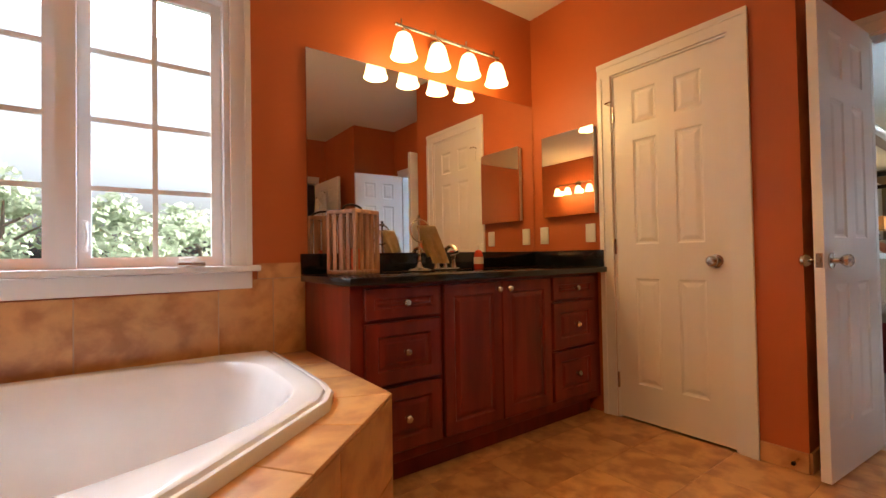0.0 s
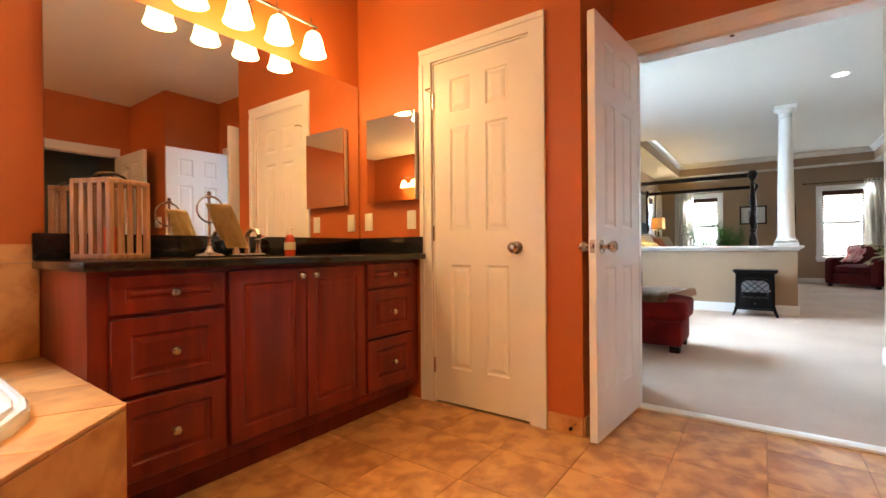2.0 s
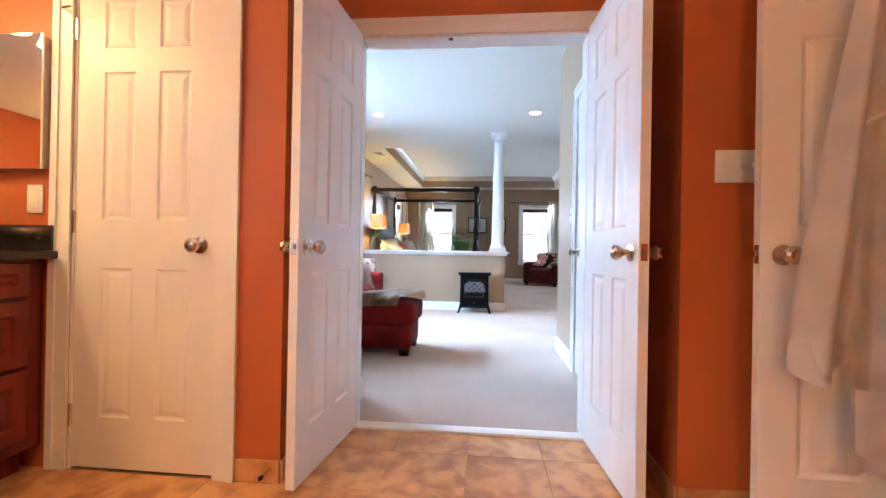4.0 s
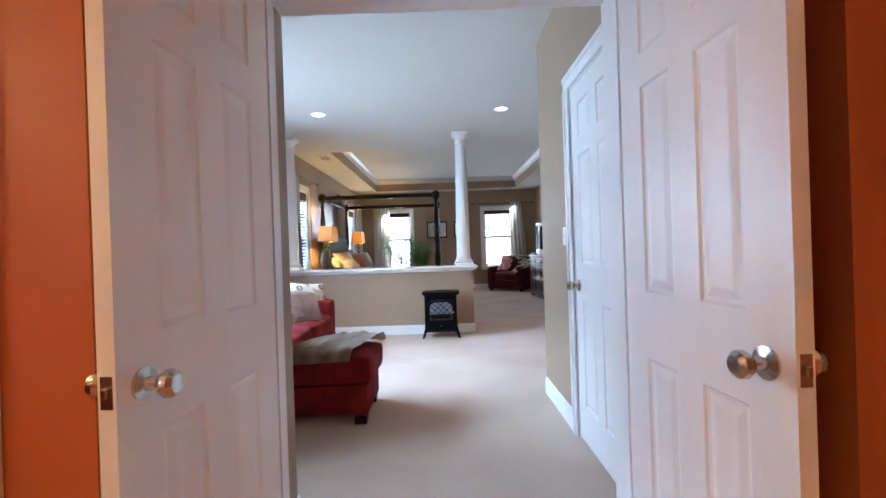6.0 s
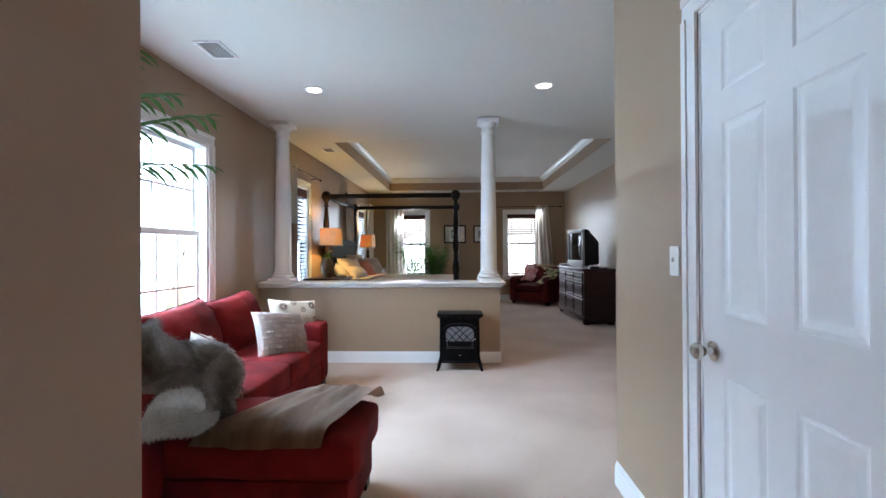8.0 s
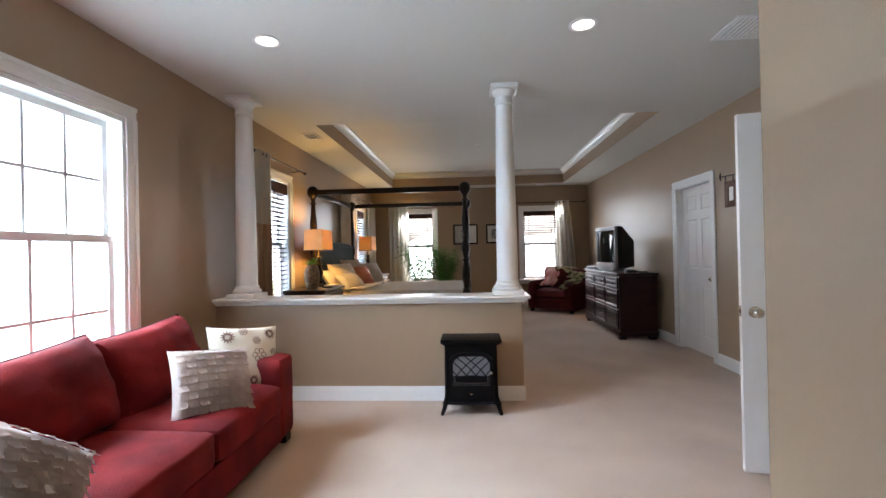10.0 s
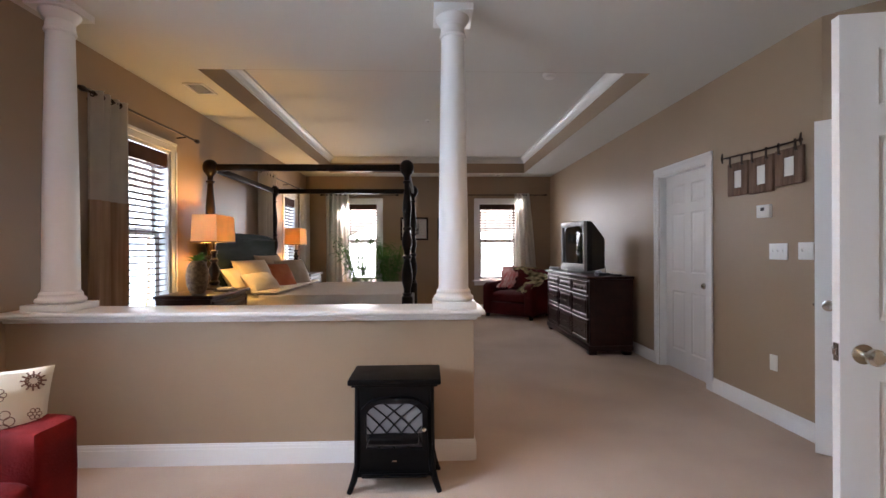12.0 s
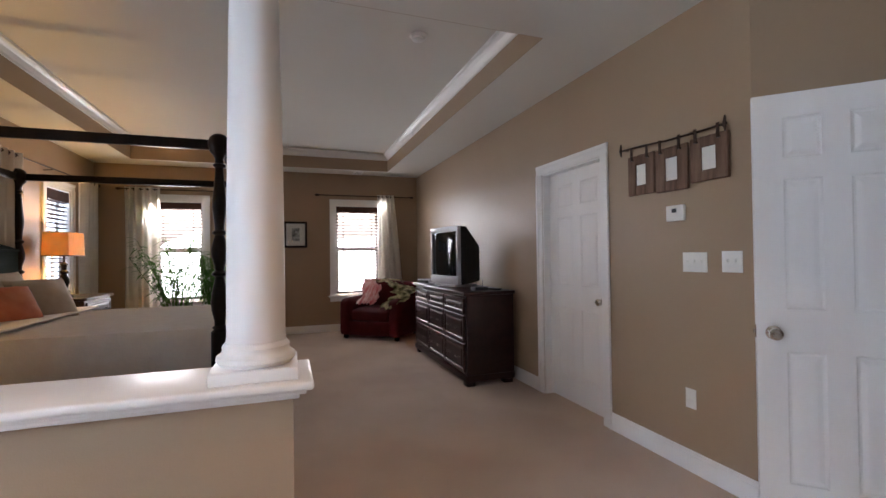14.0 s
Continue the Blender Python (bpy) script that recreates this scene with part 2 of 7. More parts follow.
def mesh(name, bm, material, smooth=True):
    me = bpy.data.meshes.new(name)
    bmesh.ops.recalc_face_normals(bm, faces=bm.faces)
    bm.to_mesh(me)
    bm.free()
    me.materials.append(material)
    if smooth:
        me.shade_smooth()
        me.set_sharp_from_angle(angle=radians(35))
    return me


def part(name, bm, material, parent, label="", kind="", smooth=True, at=None):
    me = bm if isinstance(bm, bpy.types.Mesh) else mesh(name, bm, material, smooth)
    ob = new(name, me)
    ob.parent = parent
    if at is not None:
        ob.matrix_basis = at
    return tagged(ob, label, "", "", kind)


def thing(name, m, label, category, group="", kind=""):
    ob = new(name)
    ob.empty_display_size = 0.1
    ob.matrix_basis = m
    return tagged(ob, label, category, group, kind)


def solo(name, bm, material, label, category, m=None, group="", kind="", smooth=True):
    ob = new(name, mesh(name, bm, material, smooth))
    if m is not None:
        ob.matrix_basis = m
    return tagged(ob, label, category, group, kind)


def along(p0, p1, s=0.0, z=0.0):
    """The frame of a wall from p0 to p1: x along it, y out of the room, z up."""
    a = math.atan2(p1[1] - p0[1], p1[0] - p0[0])
    return pose(p0[0], p0[1], z, 0, 0, math.degrees(a)) @ Matrix.Translation((s, 0, 0))


def wall(name, p0, p1, z1, material, thick=0.15, holes=(), z0=0.0, y0=0.0):
    """A wall whose room face runs from p0 to p1; holes are (s0, s1, z0, z1)."""
    L = math.hypot(p1[0] - p0[0], p1[1] - p0[1])
    bm = bmesh.new()
    s = 0.0
    for a, b, c, d in sorted(holes):
        if a > s:
            box(bm, s, a, y0, y0 + thick, z0, z1)
        if c > z0:
            box(bm, a, b, y0, y0 + thick, z0, c)
        if d < z1:
            box(bm, a, b, y0, y0 + thick, d, z1)
        s = b
    if s < L:
        box(bm, s, L, y0, y0 + thick, z0, z1)
    return solo(name, bm, material, "", "wall", along(p0, p1), kind="structure", smooth=False)


def baseboard(p0, p1, gaps=(), h=0.125, name="baseboard"):
    L = math.hypot(p1[0] - p0[0], p1[1] - p0[1])
    bm = bmesh.new()
    s = 0.0
    for a, b in list(gaps) + [(L, L)]:
        if a - s > 0.02:
            box(bm, s, a, -0.014, -0.001, 0, h - 0.03)
            box(bm, s, a, -0.010, -0.001, h - 0.03, h - 0.012)
            box(bm, s, a, -0.006, -0.001, h - 0.012, h)
        s = b
    return solo(name, bm, M_WHITE, "white painted baseboard", "baseboard", along(p0, p1), kind="structure", smooth=False)


# ---- doors and windows ----
def knob_bm(side=1):
    prof = [(0.0, 0.0), (0.032, 0.0), (0.033, 0.006), (0.014, 0.010), (0.011, 0.030), (0.020, 0.038), (0.028, 0.050), (0.027, 0.062), (0.018, 0.070), (0.0, 0.072)]
    bm = lathe(prof, 20)
    for v in bm.verts:
        x, y, z = v.co
        v.co = (x, -side * z, y)
    return bm


SHARED = {}


def panel_mesh(w, h, material):
    key = (round(w, 3), round(h, 3), material.name)
    if key not in SHARED:
        bm = bmesh.new()
        for sgn in (-1, 1):
            rings = []
            for inset, d in ((0.0, 0.0175), (0.007, 0.0125), (0.016, 0.0110), (0.036, 0.0155), (0.042, 0.0160)):
                rings.append([bm.verts.new((x, sgn * d, z)) for x, z in ((inset, inset), (w - inset, inset), (w - inset, h - inset), (inset, h - inset))])
            for a, b in zip(rings, rings[1:]):
                for i in range(4):
                    bm.faces.new((a[i], a[(i + 1) % 4], b[(i + 1) % 4], b[i]))
            bm.faces.new(rings[-1])
        SHARED[key] = mesh("panel", bm, material, smooth=False)
    return SHARED[key]


def leaf(parent, w, h, m, latch=True, both=True, hinge_side=-1):
    """A six-panel door leaf with its hinge at x = 0; parented to a door unit."""
    st, mid = 0.115, 0.100
    rows = [(0.215, 0.815), (1.008, 1.605), (1.70, 1.89)]
    rows = [(a * h / 2.0, b * h / 2.0) for a, b in rows]
    pw = (w - 2 * st - mid) / 2
    bs = [(0, st, -0.0175, 0.0175, 0.012, h), (w - st, w, -0.0175, 0.0175, 0.012, h)]
    zs = [0.012] + [v for r in rows for v in r] + [h]
    for a, b in zip(zs[::2], zs[1::2]):
        bs.append((st, w - st, -0.0175, 0.0175, a, b))
    for a, b in rows:
        bs.append((st + pw, st + pw + mid, -0.0175, 0.0175, a, b))
    body = part("leaf", boxes(bs), M_DOOR, parent, "white painted six-panel door leaf", smooth=False, at=m)
    for a, b in rows:
        for x in (st, st + pw + mid):
            part("panel", panel_mesh(pw, b - a, M_DOOR), None, body, at=Matrix.Translation((x, 0, a)))
    for sgn in ((1, -1) if both else (1,)):
        key = "knob%d" % sgn
        if key not in SHARED:
            SHARED[key] = mesh("knob", knob_bm(sgn), M_NICKEL)
        part("knob", SHARED[key], None, body, "satin nickel round knob", at=Matrix.Translation((w - 0.065, -sgn * 0.0175, 0.913)))
    if latch:
        part("latch_plate", rbox(w - 0.001, w + 0.0015, -0.012, 0.012, 0.885, 0.945, 0.0005, 1), M_NICKEL, body, "nickel latch plate")
        part("latch_bolt", rbox(w + 0.0015, w + 0.010, -0.006, 0.006, 0.905, 0.925, 0.002, 1), M_NICKEL, body)
    for z in (0.22, 1.0, 1.78):
        z *= h / 2.0
        hb = lathe([(0, -0.045), (0.0065, -0.045), (0.0065, 0.045), (0, 0.045)], 10, (-0.004, hinge_side * 0.021, z))
        part("hinge", hb, M_NICKEL, body, "nickel hinge")
    return body


def casing(parent, w, h, cw=0.085, depth=0.018, y=-0.018, sides=(1, 1)):
    """Moulded trim round an opening of w by h, on the face y = 0; open at the floor."""
    for x0, x1, on in ((-cw, 0, sides[0]), (w, w + cw, sides[1])):
        if on:
            inner = x0 < 0
            a, b = (x0, x0 + 0.03) if inner else (x1 - 0.03, x1)
            bm = boxes([(x0, x1, y + 0.006, y + depth - 0.002, 0, h + 0.0)], 0)
            box(bm, a, b, y, y + 0.006, 0, h)
            part("casing", bm, M_WHITE, parent, "white moulded door casing", smooth=False)
    x0, x1 = -cw * sides[0], w + cw * sides[1]
    bm = boxes([(x0, x1, y + 0.006, y + depth - 0.002, h, h + cw)], 0)
    box(bm, x0, x1, y, y + 0.006, h + cw - 0.03, h + cw)
    part("casing", bm, M_WHITE, parent, "white moulded door casing", smooth=False)


def jamb(parent, w, h, thick):
    part("jamb", boxes([(0.0, 0.012, 0.001, thick - 0.001, 0, h), (w - 0.012, w, 0.001, thick - 0.001, 0, h), (0.012, w - 0.012, 0.001, thick - 0.001, h - 0.012, h)]), M_WHITE, parent, "white painted door jamb", smooth=False)


def window_unit(name, m, w, h, sill_z, label, sashes, cw=0.085, depth=0.10, apron=True, category="window"):
    """A window whose opening is w by h, with its sill at sill_z; the frame m lies on the wall's face."""
    win = thing(name, m @ Matrix.Translation((0, 0, sill_z)), label, category, kind="structure")
    for x0, x1 in ((-cw, 0), (w, w + cw)):
        bm = boxes([(x0, x1, -0.014, -0.001, 0, h)])
        a, b = (x0, x0 + 0.025) if x0 < 0 else (x1 - 0.025, x1)
        box(bm, a, b, -0.022, -0.014, 0, h)
        part("casing", bm, M_WHITE, win, "white moulded window casing", smooth=False)
    bm = boxes([(-cw, w + cw, -0.014, -0.001, h, h + cw)])
    box(bm, -cw, w + cw, -0.022, -0.014, h + cw - 0.025, h + cw)
    part("casing", bm, M_WHITE, win, "white moulded window casing", smooth=False)
    part("window_sill", rbox(-cw - 0.03, w + cw + 0.03, -0.055, depth, -0.028, -0.001, 0.006, 2), M_WHITE, win, "white window sill")
    if apron:
        part("apron", boxes([(-cw, w + cw, -0.016, -0.001, -0.105, -0.029)], 0.003), M_WHITE, win, smooth=False)
    part("window_frame", boxes([(0.001, 0.025, 0.001, depth, 0, h), (w - 0.025, w - 0.001, 0.001, depth, 0, h), (0.025, w - 0.025, 0.001, depth, h - 0.03, h - 0.001), (0.025, w - 0.025, depth - 0.03, depth, 0, 0.02)]), M_WHITE, win, smooth=False)
    for s in sashes:
        x0, x1, z0, z1, nx, nz, y = s
        r = 0.042
        sb = part("sash", boxes([(x0, x0 + r, y, y + 0.03, z0, z1), (x1 - r, x1, y, y + 0.03, z0, z1), (x0 + r, x1 - r, y, y + 0.03, z0, z0 + r), (x0 + r, x1 - r, y, y + 0.03, z1 - r, z1)]), M_WHITE, win, "white window sash", smooth=False)
        bars = []
        gw, gh = x1 - x0 - 2 * r, z1 - z0 - 2 * r
        for i in range(1, nx):
            xx = x0 + r + gw * i / nx
            bars.append((xx - 0.010, xx + 0.010, y + 0.008, y + 0.022, z0 + r, z1 - r))
        for j in range(1, nz):
            zz = z0 + r + gh * j / nz
            bars.append((x0 + r, x1 - r, y + 0.0085, y + 0.0215, zz - 0.010, zz + 0.010))
        if bars:
            part("muntins", boxes(bars), M_WHITE, sb, "white window muntin grid", smooth=False)
        for i in range(nx):
            for j in range(nz):
                a, b = x0 + r + gw * i / nx, x0 + r + gw * (i + 1) / nx
                c, d = z0 + r + gh * j / nz, z0 + r + gh * (j + 1) / nz
                p = part("pane", boxes([(a + 0.004, b - 0.004, y + 0.013, y + 0.017, c + 0.004, d - 0.004)]), M_GLASS, sb, "clear window pane", smooth=False)
                p.visible_shadow = False
    return win


# ---- setting: the plan ----
W3X, W4X = 9.58, 13.50
BX, BY = 3.40, 2.14          # bath: east wall, north wall
BZ, Z = 2.63, 2.73           # ceilings of bath and bedroom
NY, EX, SY = 2.27, 14.88, -2.68
DX = 3.98                    # wall with the double door
# bath walls
wall("wall_bath_north", (-0.80, BY), (BX, BY), BZ, M_ORANGE, 0.20, [(0.31 + 0.8, 1.43 + 0.8, 0.935, 2.14)])
wall("wall_bath_east", (BX, BY), (BX, 0.62), BZ, M_ORANGE, 0.10, [(BY - 1.515, BY - 0.885, 0, 2.015)])
wall("wall_bath_east_return", (BX + 0.10, 0.62), (DX, 0.62), BZ, M_ORANGE, 0.10, y0=0.0)
wall("wall_bath_double_door", (DX, 0.72), (DX, -0.94), BZ, M_ORANGE, 0.06, [(0.72 - 0.50, 0.72 + 0.65, 0, 2.0)])
wall("wall_bath_west_return", (DX, -0.84), (BX + 0.10, -0.84), BZ, M_ORANGE, 0.10)
wall("wall_bath_switches", (BX, -0.84), (BX, -1.78), BZ, M_ORANGE, 0.10)
wall("wall_bath_south", (BX, -1.78), (-0.80, -1.78), BZ, M_ORANGE, 0.12, [(0.11, 0.83, 0, 2.02)])
wall("wall_bath_west", (-0.80, -1.78), (-0.80, BY), BZ, M_ORANGE, 0.12)
wall("wall_closet_back", (4.12, 0.86), (3.46, 0.86), BZ, M_GREY, 0.05)
wall("wall_linen_closet", (3.50, BY), (4.30, BY), Z, M_GREY, 0.20)
wall("wall_toilet_room", (3.52, -1.90), (3.52, -3.20), BZ, M_GREY, 0.10)
wall("wall_toilet_room", (3.52, -3.20), (1.90, -3.20), BZ, M_GREY, 0.10)
wall("wall_toilet_room", (1.90, -3.20), (1.90, -1.90), BZ, M_GREY, 0.10)
solo("ceiling_bath", boxes([(-0.92, DX, -3.3, BY + 0.2, BZ, BZ + 0.1)]), M_BCEIL, "cream painted ceiling", "ceiling", kind="structure", smooth=False)
# bedroom walls
wall("wall_north", (4.30, NY), (EX, NY), Z, M_BEIGE, 0.22, [(5.62 - 4.3, 7.535 - 4.3, 0.45, 2.225), (9.58 - 4.3, 10.19 - 4.3, 0.64, 2.20), (W4X - 4.3, W4X - 4.3 + 0.65, 0.64, 2.20)])
wall("wall_east", (EX, NY + 0.22), (EX, SY - 0.15), Z, M_BEIGE, 0.22, [(NY + 0.22 - 1.53, NY + 0.22 - 0.82, 0.62, 2.20), (NY + 0.22 + 1.20, NY + 0.22 + 2.00, 0.62, 2.20)])
wall("wall_south", (EX, SY), (8.63, SY), Z, M_BEIGE, 0.15, [(EX - 10.61, EX - 9.79, 0, 2.03)])
wall("wall_entry_side", (8.63, SY), (8.225, -3.095), Z, M_BEIGE, 0.12)
wall("wall_entry_doors", (8.225, -3.085), (6.013, -0.836), Z, M_BEIGE, 0.12, [(0.14, 1.39, 0, 2.05)])
wall("wall_passage_south", (6.01, -0.835), (4.11, -0.835), Z, M_BEIGE, 0.065, [(6.01 - 5.19, 6.01 - 4.43, 0, 2.08)])
wall("wall_passage_west", (4.11, -0.94), (4.11, 0.594), Z, M_BEIGE, 0.065, [(0.94 - 0.65, 0.94 + 0.594, 0, 2.0)])
wall("wall_passage_north", (4.045, 0.595), (4.42, 0.595), Z, M_BEIGE, 0.125)
wall("wall_sitting_west", (4.42, 0.72), (4.42, NY), Z, M_BEIGE, 0.12)
wall("wall_hall", (7.0, -4.6), (5.6, -3.2), Z, M_BEIGE, 0.1)
wall("wall_hall", (5.6, -3.2), (6.08, -1.2), Z, M_BEIGE, 0.1)
wall("wall_hall", (9.2, -4.2), (7.0, -4.6), Z, M_BEIGE, 0.1)
wall("wall_hall", (8.4, -3.1), (9.2, -4.2), Z, M_BEIGE, 0.1)
TX0, TX1, TY0, TY1, TZ = 9.56, 14.45, -2.05, 1.69, 3.02
solo("ceiling", boxes([(4.04, TX0, -4.8, NY + 0.22, Z, Z + 0.05), (TX1, EX + 0.22, -4.8, NY + 0.22, Z, Z + 0.05), (TX0, TX1, -4.8, TY0, Z, Z + 0.05), (TX0, TX1, TY1, NY + 0.22, Z, Z + 0.05), (TX0 - 0.1, TX1 + 0.1, TY0 - 0.1, TY1 + 0.1, TZ, TZ + 0.05)]), M_CEIL, "white painted ceiling with a deep tray over the bed", "ceiling", kind="structure", smooth=False)
solo("wall_tray", boxes([(TX0 - 0.05, TX0, TY0, TY1, Z + 0.051, TZ), (TX1, TX1 + 0.05, TY0, TY1, Z + 0.051, TZ), (TX0 - 0.05, TX1 + 0.05, TY0 - 0.05, TY0, Z + 0.051, TZ), (TX0 - 0.05, TX1 + 0.05, TY1, TY1 + 0.05, Z + 0.051, TZ),
    (TX0, TX0 + 0.004, TY0, TY1, Z, TZ), (TX1 - 0.004, TX1, TY0, TY1, Z, TZ), (TX0 + 0.004, TX1 - 0.004, TY0, TY0 + 0.004, Z, TZ), (TX0 + 0.004, TX1 - 0.004, TY1 - 0.004, TY1, Z, TZ)]), M_BEIGE, "taupe painted sides of the ceiling tray", "wall", kind="structure", smooth=False)


def crown():
    bm = bmesh.new()
    steps = [(0.004, 0.105), (0.016, 0.105), (0.02, 0.085), (0.045, 0.05), (0.07, 0.03), (0.085, 0.025), (0.085, 0.0)]
    rings = []
    for d, dz in steps:
        rings.append([bm.verts.new(p) for p in ((TX0 + d, TY0 + d, TZ - dz), (TX1 - d, TY0 + d, TZ - dz), (TX1 - d, TY1 - d, TZ - dz), (TX0 + d, TY1 - d, TZ - dz))])
    for a, b in zip(rings, rings[1:]):
        for i in range(4):
            bm.faces.new((a[i], a[(i + 1) % 4], b[(i + 1) % 4], b[i]))
    return bm


solo("crown_molding", crown(), M_WHITE, "white crown molding in the ceiling tray", "molding", kind="structure", smooth=False)
solo("floor", boxes([(4.03, EX + 0.2, -4.7, NY + 0.2, -0.10, 0.0)]), M_CARPET, "beige cut-pile carpet", "carpet", kind="structure", smooth=False)
solo("floor_bath", boxes([(-0.92, 4.0, -3.3, BY + 0.2, -0.10, -0.004)]), M_GROUT, "tan grout bed of the bathroom floor", "floor", kind="structure", smooth=False)
solo("threshold", rbox(3.955, 4.03, -0.655, 0.505, -0.01, 0.014, 0.005), M_WHITE, "white painted door threshold", "threshold", kind="structure")

baseboard((4.42, 0.595), (4.42, NY))
baseboard((4.42, NY), (8.55, NY))
baseboard((8.73, NY), (EX, NY))
baseboard((EX, NY), (EX, SY))
baseboard((EX, SY), (8.63, SY), [(EX - 10.70, EX - 9.70)])
baseboard((8.63, SY), (8.225, -3.095))
baseboard((6.01, -0.835), (4.11, -0.835), [(6.01 - 5.275, 6.01 - 4.345)])
baseboard((4.045, 0.595), (4.435, 0.595))

# half wall with its cap
wall("half_wall", (8.55, NY), (8.55, -0.45), 0.84, M_BEIGE, 0.18)
bpy.data.objects["half_wall"]["label"] = "taupe half wall dividing the sitting area from the bed"
baseboard((8.55, NY), (8.55, -0.45))
baseboard((8.55, -0.45), (8.73, -0.45), h=0.125)
baseboard((8.73, -0.45), (8.73, NY))
cap = thing("half_wall_cap", Matrix(), "glossy white moulded cap on top of the half wall", "wall cap", kind="structure")
part("cap_board", rbox(8.475, 8.805, -0.512, NY - 0.002, 0.877, 0.905, 0.010, 3), M_WHITE, cap)
part("cap_molding", boxes([(8.50, 8.78, -0.49, NY - 0.002, 0.860, 0.876), (8.525, 8.755, -0.47, NY - 0.002, 0.841, 0.859)], 0.006, 2), M_WHITE, cap)


def column(x, y):
    t = thing("column", pose(x, y, 0.905), "round white painted column standing on the half wall cap", "column", "columns on the half wall")
    part("plinth", rbox(-0.13, 0.13, -0.13, 0.13, 0, 0.04, 0.004), M_WHITE, t)
    part("base_ring", lathe([(0, 0.041), (0.112, 0.041), (0.124, 0.055), (0.122, 0.068), (0.108, 0.078), (0.104, 0.088), (0.106, 0.098), (0.096, 0.112), (0.0, 0.112)], 40), M_WHITE, t)
    h = Z - 0.905
    prof = [(0, 0.112), (0.094, 0.113)] + [(0.092 - 0.022 * (k / 10) ** 1.6, 0.13 + (h - 0.30) * k / 10) for k in range(11)] + [(0, h - 0.169)]
    part("shaft", lathe(prof, 48), M_WHITE, t)
    part("neck_ring", lathe([(0, h - 0.168), (0.078, h - 0.168), (0.082, h - 0.158), (0.076, h - 0.148), (0.072, h - 0.10), (0.082, h - 0.085), (0.100, h - 0.060), (0.104, h - 0.046), (0, h - 0.046)], 40), M_WHITE, t)
    part("abacus", rbox(-0.118, 0.118, -0.118, 0.118, h - 0.045, h - 0.001, 0.004), M_WHITE, t)
    return t


column(8.645, -0.335)
column(8.645, 2.03)

# doors
d1 = thing("door_1", along((BX, BY), (BX, 0.62), BY - 1.515), "closed white six-panel linen closet door in the orange wall", "door", kind="structure")
casing(d1, 0.63, 2.015)
jamb(d1, 0.63, 2.015, 0.10)
leaf(d1, 0.604, 2.0, pose(0.013, 0.022, 0), latch=False, hinge_side=-1)
part("hinge_stop", tube([(-0.006, -0.008, 1.84), (-0.01, -0.045, 1.845), (0.03, -0.05, 1.845)], 0.005), M_NICKEL, d1, "nickel hinge-pin door stop")

d2 = thing("door_2", along((DX, 0.72), (DX, -0.94), 0.22), "open white six-panel double doors between bathroom and bedroom", "double door", kind="structure")
casing(d2, 1.15, 2.0)
part("jamb", boxes([(0.0, 0.012, 0.001, 0.059, 0, 2.0), (1.138, 1.15, 0.001, 0.129, 0, 2.0), (0.012, 1.138, 0.001, 0.129, 1.988, 2.0)]), M_WHITE, d2, "white painted door jamb", smooth=False)
part("ball_catch", rbox(0.45, 0.47, 0.01, 0.03, 1.982, 1.987, 0.001), M_BRONZE, d2)
la = math.degrees(math.atan2(0.553 - 0.503, 3.345 - 3.96))
base2 = (along((DX, 0.72), (DX, -0.94), 0.22)).inverted()
leaf(d2, 0.62, 2.0, base2 @ pose(3.960, 0.503, 0, 0, 0, la), hinge_side=-1)
leaf(d2, 0.62, 2.0, base2 @ pose(3.960, -0.653, 0, 0, 0, 180 + 4), hinge_side=1)

d3 = thing("door_3", along((BX, -1.78), (-0.8, -1.78), 0.11), "white six-panel door standing open against the orange wall", "door", kind="structure")
casing(d3, 0.72, 2.02, sides=(0, 1))
jamb(d3, 0.72, 2.02, 0.12)
leaf(d3, 0.74, 2.0, along((BX, -1.78), (-0.8, -1.78), 0.11).inverted() @ pose(3.272, -1.76, 0, 0, 0, 90), hinge_side=1)

d4 = thing("door_4", along((6.01, -0.835), (4.11, -0.835), 6.01 - 5.19), "closed white six-panel closet door in the passage", "door", kind="structure")
casing(d4, 0.76, 2.08)
jamb(d4, 0.76, 2.08, 0.065)
leaf(d4, 0.734, 2.065, pose(0.747, 0.022, 0, 0, 0, 180), latch=False, hinge_side=1)

d5 = thing("door_5", along((EX, SY), (8.63, SY), EX - 10.61), "closed white six-panel door in the taupe wall beside the dresser", "door", kind="structure")
casing(d5, 0.82, 2.03)
jamb(d5, 0.82, 2.03, 0.15)
leaf(d5, 0.794, 2.015, pose(0.013, 0.09, 0), latch=False, hinge_side=1)

m6 = along((8.225, -3.085), (6.08, -0.901), 0.14)
d6 = thing("door_6", m6, "white six-panel double entry doors standing open into the bedroom", "double door", kind="structure")
casing(d6, 1.25, 2.05)
jamb(d6, 1.25, 2.05, 0.12)
leaf(d6, 0.62, 2.03, m6.inverted() @ pose(8.10, -2.985, 0, 0, 0, 45), hinge_side=1)
leaf(d6, 0.60, 2.03, m6.inverted() @ pose(7.235, -2.13, 0, 0, 0, math.degrees(math.atan2(0.59, 0.105))), hinge_side=-1)

